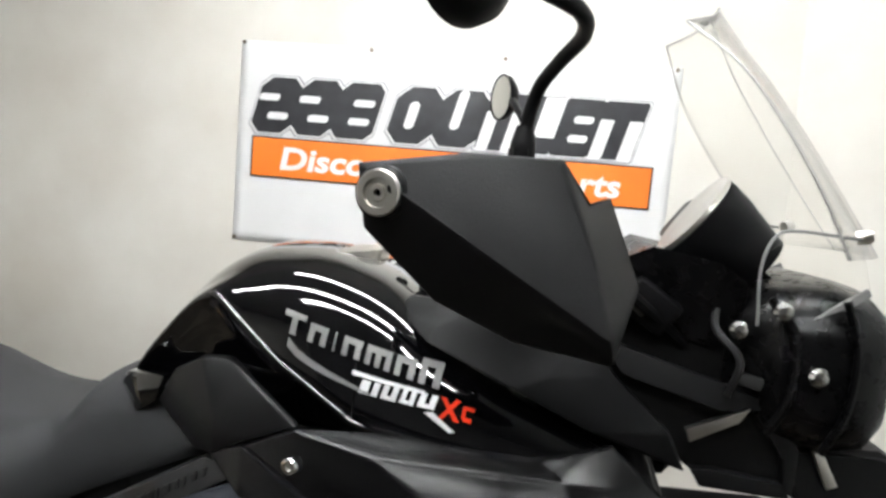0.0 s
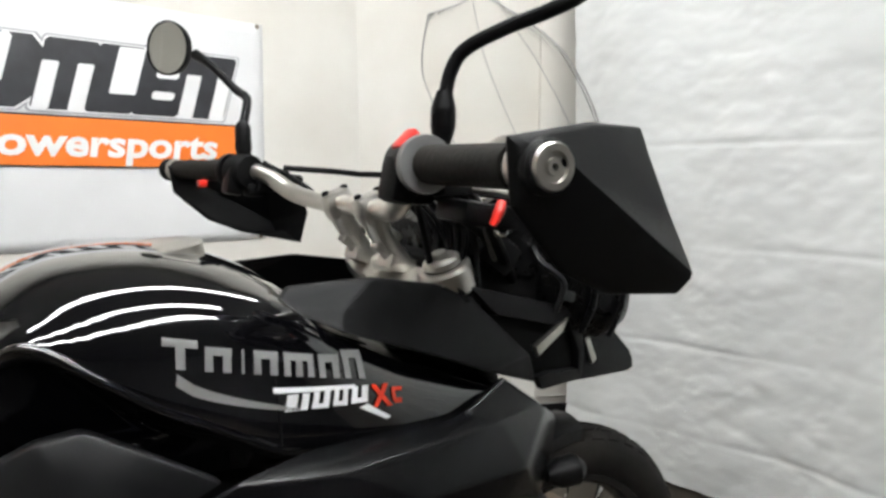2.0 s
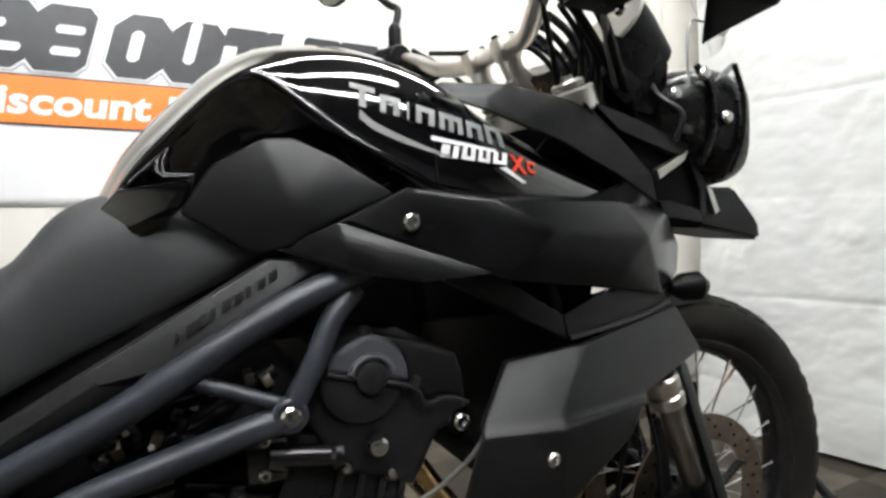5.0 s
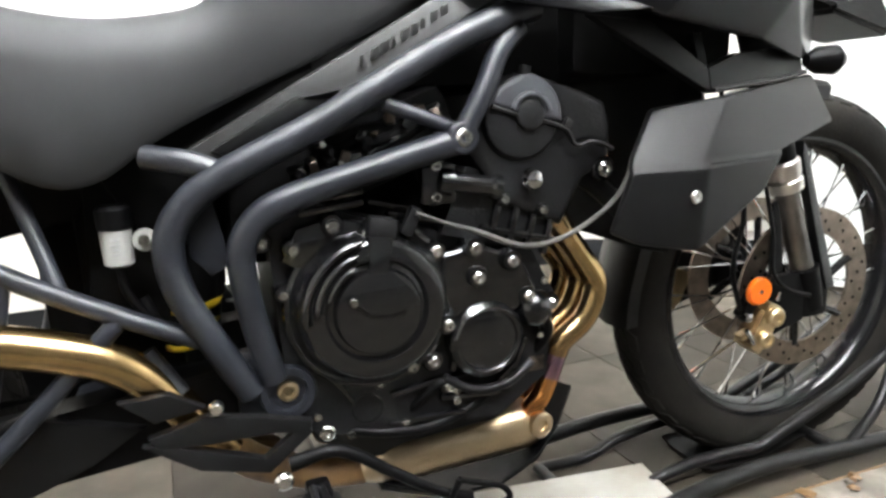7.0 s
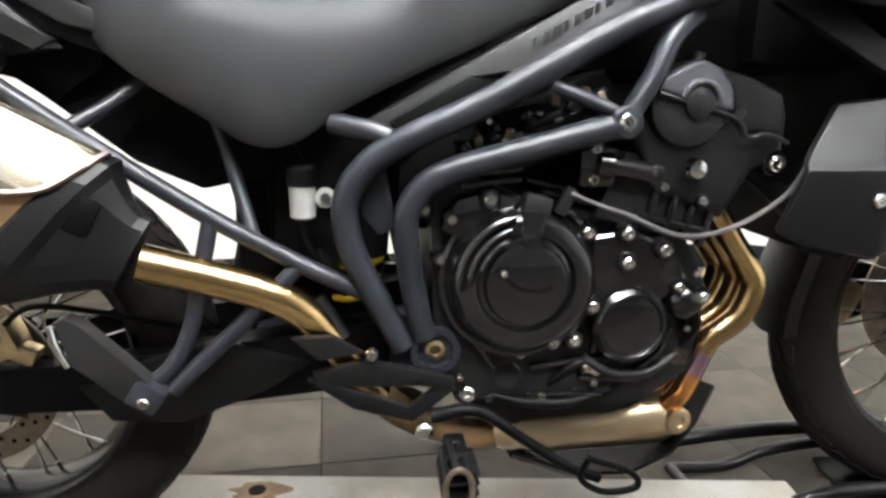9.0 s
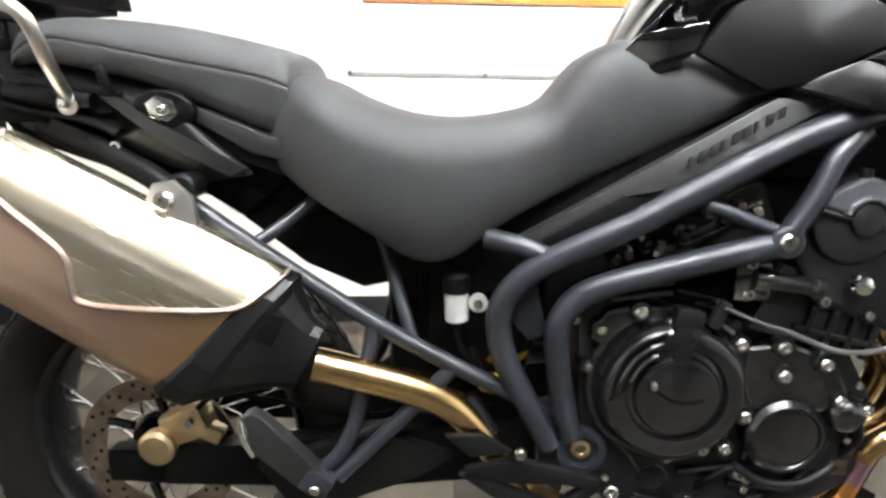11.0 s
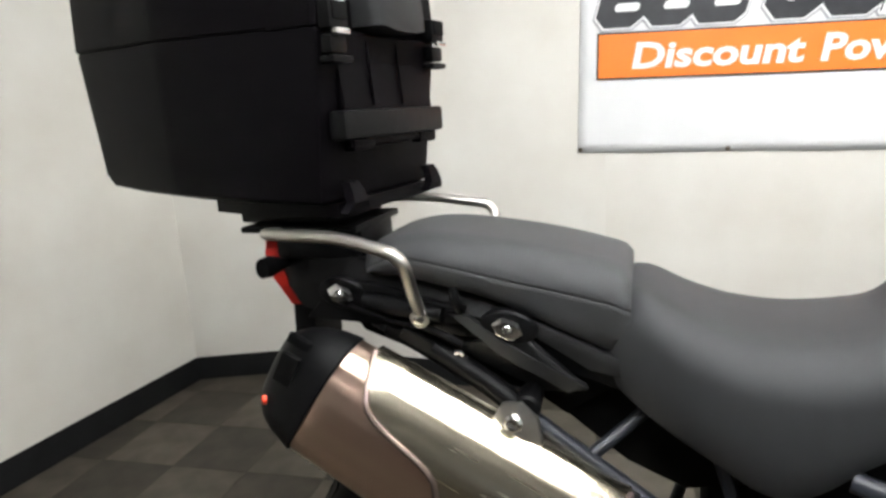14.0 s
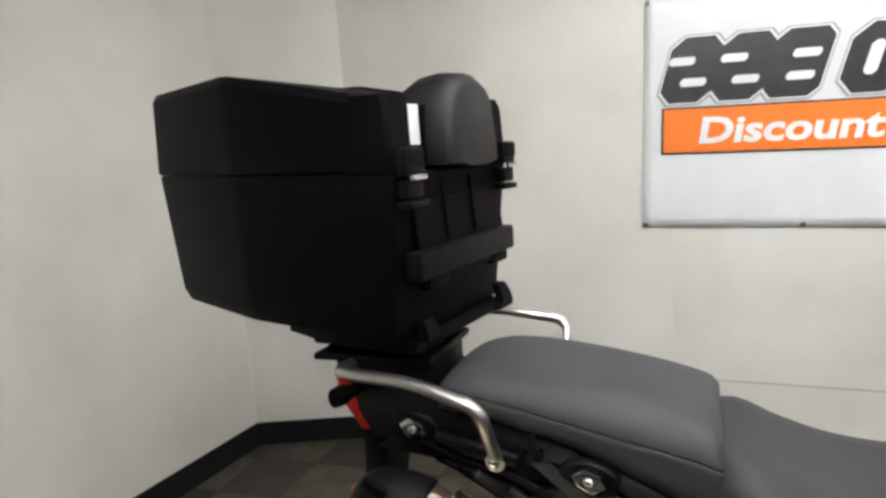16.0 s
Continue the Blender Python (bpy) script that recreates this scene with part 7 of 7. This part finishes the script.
part("tail_liner", plate([(-0.22, -0.078, 0.890), (-0.19, -0.079, 0.845), (-0.06, -0.080, 0.800), (0.030, -0.082, 0.772), (0.102, -0.084, 0.754), (0.150, -0.084, 0.722), (0.215, -0.084, 0.770), (0.240, -0.084, 0.850), (0.05, -0.080, 0.880)], 0.16, 0.004), M_DARK, bike, "black inner tail liner")
part("lower_liner", plate([(0.44, -0.07, 0.66), (0.53, -0.07, 0.70), (0.62, -0.07, 0.69), (0.60, -0.07, 0.50), (0.52, -0.07, 0.43), (0.43, -0.07, 0.50)], 0.12, 0.006), M_DARK, bike)
for s in (-1, 1):
    for x, y, z, turn in ((-0.207, 0.116, 0.920, 8), (0.074, 0.146, 0.884, 8)):
        lug = lathe([(0, 0.034), (0.010, 0.033), (0.013, 0.029), (0.013, 0)], (0, 0, 0), (0, s, 0), 28)
        lug.transform(Matrix.Translation((x, s * (y - 0.012), z)) @ Matrix.Rotation(radians(turn), 4, "Y") @ Matrix.Diagonal((1.3, 1, 0.8, 1)))
        mount = part("pannier_mount", lug, M_BLACK, bike, "black pannier mount with a bright hexagon")
        hexa = lathe([(0, 0.019), (0.005, 0.019), (0.006, 0.017), (0.006, 0.008), (0.003, 0.007), (0.003, 0)], (0, 0, 0), (0, s, 0), 6)
        hexa.transform(Matrix.Translation((x, s * (y + 0.001), z)) @ Matrix.Rotation(radians(turn + 10), 4, "Y") @ Matrix.Diagonal((1.25, 1, 0.9, 1)))
        part("hexagon_plate", hexa, M_CHROME, mount)
        part("socket_bolt", lathe([(0, 0.007), (0.006, 0.007), (0.008, 0.005), (0.004, 0.003), (0.004, 0)], (x, s * (y + 0.004), z), (0, s, 0), 12), M_BOLT, mount)
    part("sub_bolt", lathe([(0, 0.010), (0.004, 0.010), (0.007, 0.008), (0.007, 0.004), (0.003, 0.004), (0.003, 0)], (-0.007, s * 0.132, 0.832), (0, s, 0), 16), M_BOLT, bike)
    part("mount_stub", tube([(-0.165, s * 0.118, 0.912), (-0.110, s * 0.128, 0.905), (-0.03, s * 0.134, 0.896)], [0.012, 0.016, 0.013], 12), M_BLACK, bike)
    part("strap_hook", tube([(0.000, s * 0.140, 0.905), (-0.003, s * 0.152, 0.925), (-0.006, s * 0.150, 0.945)], 0.007, 10), M_BLACK, bike)
    on = 0.036 if s > 0 else 0.0
    rail = part("grab_rail", tube([(-0.310, s * 0.120, 1.022), (-0.300, s * 0.165, 1.030), (-0.270, s * 0.192, 1.034), (-0.165, s * 0.207, 1.032), (-0.088 + on, s * 0.217, 1.017), (-0.066 + on, s * 0.218, 1.008), (-0.056 + on, s * 0.210, 0.988), (-0.060 + on, s * 0.176, 0.940), (-0.064 + on, s * 0.138, 0.898)], 0.0112, 16, 7, flat=0.85), M_ALU, bike, "satin silver grab rail")
    part("rail_foot", lathe([(-0.008, 0.015), (0.008, 0.016), (0.010, 0.014), (0.010, 0)], (-0.064 + on, s * 0.136, 0.893), (0, s, 0), 20), M_ALU, rail)
    part("rail_bolt", lathe([(0, 0.009), (0.005, 0.009), (0.007, 0.006), (0.007, 0)], (-0.064 + on, s * 0.146, 0.893), (0, s, 0), 14), M_BOLT, rail)
    part("rear_indicator", loft([[Vector((x, s * y, z)) + Vector((0.012 * math.cos(a) * f, 0, 0.017 * math.sin(a) * f)) for a in (2 * math.pi * k / 16 for k in range(16))] for x, y, z, f in ((-0.325, 0.055, 0.962, 0.5), (-0.332, 0.085, 0.962, 0.6), (-0.342, 0.110, 0.962, 1.1), (-0.346, 0.126, 0.962, 1.0))]), M_BLACK, bike, "small black rear indicator")
part("tail_lamp", loft([[(x - 0.004, -w, z), (x - 0.018, -w * 0.6, z), (x - 0.022, 0, z), (x - 0.018, w * 0.6, z), (x - 0.004, w, z), (x + 0.03, w * 0.9, z), (x + 0.03, -w * 0.9, z)] for x, z, w in ((-0.378, 1.000, 0.045), (-0.375, 0.975, 0.062), (-0.358, 0.930, 0.070), (-0.332, 0.880, 0.060))]), M_RED, bike, "red tail lamp")
part("plate_hanger", plate([(-0.30, -0.05, 0.90), (-0.30, -0.05, 0.80), (-0.33, -0.05, 0.66), (-0.36, -0.05, 0.62), (-0.37, -0.05, 0.64), (-0.345, -0.05, 0.80), (-0.34, -0.05, 0.90)], 0.10, 0.004), M_BLACK, bike, "black number plate hanger")
part("side_reflector", lathe([(0, 0.014), (0.005, 0.013), (0.006, 0)], (-0.362, -0.055, 0.755), (-0.3, -1, 0), 18), M_AMBER, bike)
part("rack_plate", block((0.22, 0.19, 0.012), (-0.290, 0.0, 1.022), 0.004), M_BLACK, bike, "black rear rack plate")
part("rack_base", block((0.15, 0.17, 0.050), (-0.265, 0, 0.994), 0.008), M_BLACK, bike)
for x in (-0.33, -0.20):
    part("rack_leg", block((0.03, 0.14, 0.06), (x, 0, 0.992), 0.006), M_BLACK, bike)

# spars and cables beside the tail
for s in (-1, 1):
    part("tail_spar", plate([(-0.020, s * 0.140, 0.902), (0.012, s * 0.146, 0.900), (0.070, s * 0.152, 0.862), (0.186, s * 0.148, 0.800), (0.160, s * 0.146, 0.787), (0.060, s * 0.150, 0.842)], 0.012, 0.003, out=s), M_GRAIN, bike, "grey angular spar under the pillion seat")
    part("tail_cable", tube([(-0.20, s * 0.112, 0.90), (-0.12, s * 0.126, 0.882), (-0.05, s * 0.134, 0.872), (0.0, s * 0.136, 0.850)], 0.006, 8), M_BLACK, bike)
    part("lower_latch", block((0.055, 0.014, 0.024), (-0.075, s * 0.132, 0.852), 0.004, (0, 28, 0)), M_BLACK, bike)

# ---- the top case on the rack; its own frame: x forwards, y to the left, front face at x = 0 ----
case = thing("top_case", "large textured black plastic top case with backrest pad", "top case")
CF = Matrix.Translation(Vector((0, 0.047, 0))) @ Matrix.Rotation(radians(-1.5), 4, "Z") @ Matrix.Translation((-0.143, 0.007, 0)) @ Matrix.Rotation(radians(-9.5), 4, "Z")
case.matrix_basis = CF


def case_ring(z, w, x0, x1, wr, xr, slope=0.0, r=0.012):
    """A six-cornered outline with softened corners: front width, flank to x1, rear width at xr."""
    pts = [(x0, -w), (x1, -w), (xr, -wr), (xr, wr), (x1, w * 0.94), (x0, w * 0.92)]
    out = []
    n = len(pts)
    for k in range(n):
        p, a, b = Vector(pts[k]), Vector(pts[k - 1]), Vector(pts[(k + 1) % n])
        for q in (p + (a - p).normalized() * r, p + ((a - p).normalized() + (b - p).normalized()) * r * 0.25, p + (b - p).normalized() * r):
            out.append((q.x, q.y, z + slope * -q.x))
    return out


lid_low = [list(q) for q in case_ring(1.424, 0.187, -0.072, -0.335, 0.126, -0.612, 0.105)]
lid_top = [list(q) for q in case_ring(1.438, 0.181, -0.076, -0.332, 0.120, -0.606, 0.105)]
for q in lid_low + lid_top:
    q[2] += 0.030 * math.exp(-((q[0] + 0.33) / 0.16) ** 2)
lower = loft([case_ring(1.064, 0.140, -0.045, -0.31, 0.095, -0.53, 0.035), case_ring(1.074, 0.174, -0.030, -0.335, 0.118, -0.586, 0.042), case_ring(1.098, 0.179, -0.026, -0.340, 0.122, -0.598, 0.036), case_ring(1.324, 0.187, 0.0, -0.330, 0.131, -0.612, 0.03), case_ring(1.329, 0.186, -0.002, -0.330, 0.130, -0.610, 0.03)])
body = part("case_body", lower, M_CASE, case, "textured black case body", 20)
upper = loft([case_ring(1.3305, 0.186, -0.070, -0.330, 0.130, -0.610, 0.03), case_ring(1.334, 0.188, -0.070, -0.332, 0.133, -0.614, 0.03), lid_low, lid_top])
part("seal", loft([case_ring(z, 0.172, -0.085, -0.325, 0.116, -0.572, 0.03) for z in (1.30, 1.345)]), M_DARK, case)
lid = part("lid", upper, M_CASE, case, "textured black hinged lid", 20)
for s in (-1, 1):
    side = 1.0 if s < 0 else 0.92
    hornb = loft([[(-0.090, s * side * 0.142, z), (-0.002 - b, s * side * (0.140 - t), z), (-0.002 - b, s * side * (0.184 - t), z), (-0.012 - b, s * side * (0.188 - t), z), (-0.090, s * side * (0.188 - t), z)] for z, b, t in ((1.331, 0.0, 0.0), (1.338, -0.002, 0.0), (1.426, 0.002, 0.003), (1.442, 0.008, 0.007))])
    part("lid_horn", hornb, M_CASE, lid, sharp=20)
    lt = new("latch")
    lt.parent = case
    lt["label"] = "black latch with a bright bar"
    part("catch", block((0.022, 0.046, 0.040), (0.010, s * side * 0.160, 1.345), 0.006), M_BLACK, lt)
    part("recess", block((0.006, 0.034, 0.024), (0.0215, s * side * 0.160, 1.350), 0.002), M_DARK, lt)
    part("bright_bar", block((0.006, 0.036, 0.008), (0.024, s * side * 0.160, 1.322), 0.002), M_CHROME, lt)
    part("keeper", block((0.020, 0.040, 0.026), (0.008, s * side * 0.160, 1.305), 0.005), M_BLACK, lt)
    part("hinge_lip", block((0.026, 0.050, 0.010), (0.010, s * side * 0.158, 1.284), 0.004), M_BLACK, lt)
    part("foot_clamp", loft([[(x, s * (0.128 + v * wv), z) for v in (-1, 1)] + [(x - 0.016, s * (0.128 + v * wv), z) for v in (1, -1)] for x, z, wv in ((0.004, 1.058, 0.030), (0.010, 1.072, 0.020), (0.006, 1.090, 0.016), (-0.002, 1.104, 0.013))]), M_CASE, case, sharp=20)
for y in (-0.060, 0.030):
    part("front_rib", block((0.005, 0.003, 0.10), (0.001, y, 1.268), 0.0015, (0, -4, 0)), M_CASE, body)
part("front_panel", block((0.012, 0.28, 0.17), (-0.006, 0, 1.24), 0.004, (0, -6, 0)), M_CASE, body)
grip = block((0.032, 0.318, 0.044), (0.003, -0.006, 1.190), 0.008)
part("carry_handle", grip, M_BLACK, case, "moulded black carry handle")
part("handle_step", block((0.022, 0.060, 0.022), (0.0, -0.105, 1.160), 0.005), M_CASE, case)
part("handle_step", block((0.022, 0.060, 0.022), (0.0, 0.105, 1.160), 0.005), M_CASE, case)
pad_rings = []
for x, f, zt in ((-0.075, 0.90, 1.462), (-0.05, 0.98, 1.474), (-0.012, 1.0, 1.478), (0.016, 0.97, 1.474), (0.030, 0.88, 1.462), (0.034, 0.78, 1.452)):
    pad_rings.append([(x + 0.012 * max(0, (1.40 - z) / 0.07) * 0.4, 0.080 * f * y, z) for y, z in ((-1.0, 1.336), (-1.03, 1.36), (-1.0, 1.40), (-0.90, 1.432), (-0.70, 1.434 + (zt - 1.434) * 0.6), (-0.35, zt), (0.0, zt + 0.002), (0.35, zt), (0.70, 1.434 + (zt - 1.434) * 0.6), (0.90, 1.432), (1.0, 1.40), (1.03, 1.36), (1.0, 1.336), (0.5, 1.331), (0, 1.330), (-0.5, 1.331))])
part("backrest_pad", loft(pad_rings), M_PAD, case, "padded black backrest", 50)
part("lid_front", block((0.066, 0.276, 0.098), (-0.045, 0, 1.381), 0.008), M_CASE, lid)
part("lid_label", block((0.002, 0.026, 0.060), (-0.0105, -0.112, 1.398), 0.0006), M_WHITEINK, case, "white paper label")
part("case_foot_plate", loft([[(x, y * w, z) for y in (-1, 1) for _ in (0,)] + [(x, w, z - 0.022), (x, -w, z - 0.022)] for x, w, z in ((-0.02, 0.150, 1.072), (-0.20, 0.140, 1.070), (-0.34, 0.09, 1.066))]), M_CASE, case, "black mounting plate under the case")
part("case_adapter", block((0.20, 0.17, 0.030), (-0.19, 0, 1.038), 0.006), M_BLACK, case)

# ---- wheel chock in front, steel beam and litter on the floor ----
chock = thing("wheel_chock", "black tubular steel front wheel chock", "wheel stand", (0, 0.047, GROUND), -1.5)
for s in (-1, 1):
    part("base_tube", tube([(1.19, s * 0.17, 0.016), (1.27, s * 0.165, 0.030), (1.40, s * 0.155, 0.046), (1.57, s * 0.145, 0.050), (1.78, s * 0.14, 0.035), (2.02, s * 0.14, 0.020)], 0.016, 14), M_STAND, chock)
    part("cradle_tube", tube([(1.62, s * 0.085, 0.050), (1.74, s * 0.085, 0.095), (1.88, s * 0.085, 0.150), (2.02, s * 0.085, 0.225), (2.10, s * 0.085, 0.290)], 0.013, 14), M_STAND, chock)
    part("brace_tube", tube([(1.80, s * 0.14, 0.030), (1.92, s * 0.115, 0.095), (2.00, s * 0.09, 0.205)], 0.011, 12), M_STAND, chock)
    part("rocker_tube", tube([(1.18, s * 0.07, 0.020), (1.30, s * 0.075, 0.016), (1.38, s * 0.078, 0.040), (1.48, s * 0.08, 0.052), (1.62, s * 0.085, 0.050)], 0.012, 12), M_STAND, chock)
    part("end_foot", block((0.05, 0.03, 0.018), (2.03, s * 0.14, 0.010), 0.004), M_STAND, chock)
part("cross_tube", tube([(1.18, -0.075, 0.020), (1.18, 0.075, 0.020)], 0.012, 12), M_STAND, chock)
part("cross_tube", tube([(2.10, -0.085, 0.290), (2.13, 0, 0.31), (2.10, 0.085, 0.290)], 0.013, 12), M_STAND, chock)
part("cross_tube", tube([(1.78, -0.14, 0.033), (1.78, 0.14, 0.033)], 0.013, 12), M_STAND, chock)
part("wheel_pan", loft([[(x, -0.075, z + 0.012), (x, -0.05, z), (x, 0.05, z), (x, 0.075, z + 0.012), (x, 0.075, z + 0.006), (x, 0.05, z - 0.005), (x, -0.05, z - 0.005), (x, -0.075, z + 0.006)] for x, z in ((1.50, 0.010), (1.64, 0.006), (1.76, 0.030))]), M_STAND, chock, "shallow steel wheel pan")

beam = thing("floor_beam", "long pale painted steel beam lying under the motorcycle", "beam", (0.75, 0.0, GROUND), -8.5)
part("top_face", block((1.42, 0.118, 0.040), (-0.10, 0.02, 0.020), 0.003), M_PLANK, beam, "chalky white top with rust stains")
part("side_lip", block((1.42, 0.006, 0.038), (-0.10, -0.043, 0.0195), 0.0015), M_PLANKSIDE, beam, "pale blue painted edge")
part("lower_flange", block((1.42, 0.05, 0.006), (-0.10, -0.072, 0.003), 0.0015), M_PLANKSIDE, beam)
part("bolt_hole", lathe([(0, 0.016), (0.002, 0.016), (0.002, 0)], (-0.40, 0.03, 0.040), (0, 0, 1), 18), M_DARK, beam)
stain = bmesh.new()
ring = [(-0.395 + 0.052 * (1 + 0.5 * noise.noise(Vector((2 * math.cos(a), 2 * math.sin(a), 0.7)))) * math.cos(a), 0.028 + 0.030 * (1 + 0.5 * noise.noise(Vector((3 * math.cos(a), 3 * math.sin(a), 4.1)))) * math.sin(a), 0.0406) for a in (2 * math.pi * k / 48 for k in range(48))]
stain.faces.new([stain.verts.new(p) for p in ring])
part("rust_stain", stain, M_RUST, beam, "brown rust stain")

board = thing("floor_plate", "chalky white rust-stained steel plate beside the wheel chock", "steel plate", (1.60, -0.315, GROUND), -2.0)
part("plate_top", block((0.74, 0.24, 0.018), (0, 0, 0.009), 0.002), M_PLATE, board)
part("plate_edge", block((0.74, 0.006, 0.017), (0, 0.1235, 0.0088), 0.0012), M_RUST, board, "rusty brown edge")
random.seed(33)
for k in range(5):
    x, y, r = random.uniform(-0.3, 0.3), random.uniform(-0.09, 0.09), random.uniform(0.015, 0.04)
    blot = bmesh.new()
    blot.faces.new([blot.verts.new((x + r * (1 + 0.35 * math.sin(3 * a + k)) * math.cos(a), y + 0.6 * r * (1 + 0.3 * math.sin(2 * a + k)) * math.sin(a), 0.0186)) for a in (2 * math.pi * q / 22 for q in range(22))])
    part("rust_stain", blot, M_RUST, board, "brown rust stain")
random.seed(21)
for k in range(30):
    x, y = random.uniform(1.42, 1.85), random.uniform(-0.38, -0.205)
    b = bmesh.new()
    bmesh.ops.create_icosphere(b, subdivisions=2, radius=1)
    for v in b.verts:
        v.co *= 1 + 0.55 * noise.noise(v.co * 2.6 + Vector((k * 3, 0, 0)))
    sx = random.uniform(0.007, 0.019)
    b.transform(pose(x, y, GROUND + 0.0225, 0, 0, random.uniform(0, 180)) @ Matrix.Diagonal((sx, sx * 0.6, 0.0055, 1)))
    ob = part("debris_scrap", b, random.choice([M_PLATE, M_RUST, M_RUST, M_TILE]))
    tagged(ob, "crumbled scrap of debris on the steel plate", "debris", "floor debris")

# ---- floor tiles ----
def tile_material(name, colour, dark):
    m = surface(name, colour, 0.55, vary=0.2, scale=9, bump=0.08, bump_scale=200, second=dark, spec=0.18)
    nt = m.node_tree
    info = nt.nodes.new("ShaderNodeObjectInfo")
    hsv = nt.nodes.new("ShaderNodeHueSaturation")
    mr = nt.nodes.new("ShaderNodeMapRange")
    mr.inputs["To Min"].default_value, mr.inputs["To Max"].default_value = 0.82, 1.12
    b = nt.nodes["Principled BSDF"]
    src = b.inputs["Base Color"].links[0].from_socket
    nt.links.new(info.outputs["Random"], mr.inputs["Value"])
    nt.links.new(mr.outputs["Result"], hsv.inputs["Value"])
    nt.links.new(src, hsv.inputs["Color"])
    nt.links.new(hsv.outputs["Color"], b.inputs["Base Color"])
    return m


M_TILE_A = tile_material("grey_vinyl_tile", (0.076, 0.066, 0.052), (0.045, 0.038, 0.029))
M_TILE_B = tile_material("brown_vinyl_tile", (0.042, 0.036, 0.028), (0.026, 0.022, 0.017))
floor_ob = bpy.data.objects["floor"]
TS = 0.3048
tiles = []
for mat in (M_TILE_A, M_TILE_B):
    b = block((TS - 0.0016, TS - 0.0016, 0.006), (0, 0, -0.003), 0.0008, seg=1)
    finish(b)
    me = bpy.data.meshes.new("tile")
    b.to_mesh(me)
    b.free()
    me.materials.append(mat)
    tiles.append(me)
random.seed(5)
rest = {0: bmesh.new(), 1: bmesh.new()}
for i in range(-8, 15):
    for j in range(-12, 9):
        p = Vector((i * TS + 0.02, j * TS + 0.06, GROUND))
        p.rotate(Euler((0, 0, radians(1.9))))
        if not (-2.3 < p.x < 4.4 and -3.3 < p.y < 2.4):
            continue
        kind = (i + j) % 2 if random.random() > 0.12 else random.randint(0, 1)
        if -2.0 < p.x < 2.6 and -0.7 < p.y < 1.7:
            t = new("tile", tiles[kind])
            t.parent = floor_ob
            t.matrix_basis = pose(p.x, p.y, GROUND + random.uniform(-0.0006, 0.0), 0, 0, 1.9)
        else:
            merge(rest[kind], block((TS - 0.0016, TS - 0.0016, 0.006), (p.x, p.y, GROUND - 0.003), 0.0, (0, 0, 1.9)))
for k, b in rest.items():
    ob = part("tile_rest", b, (M_TILE_A, M_TILE_B)[k], floor_ob)
    ob["kind"] = "stuff"
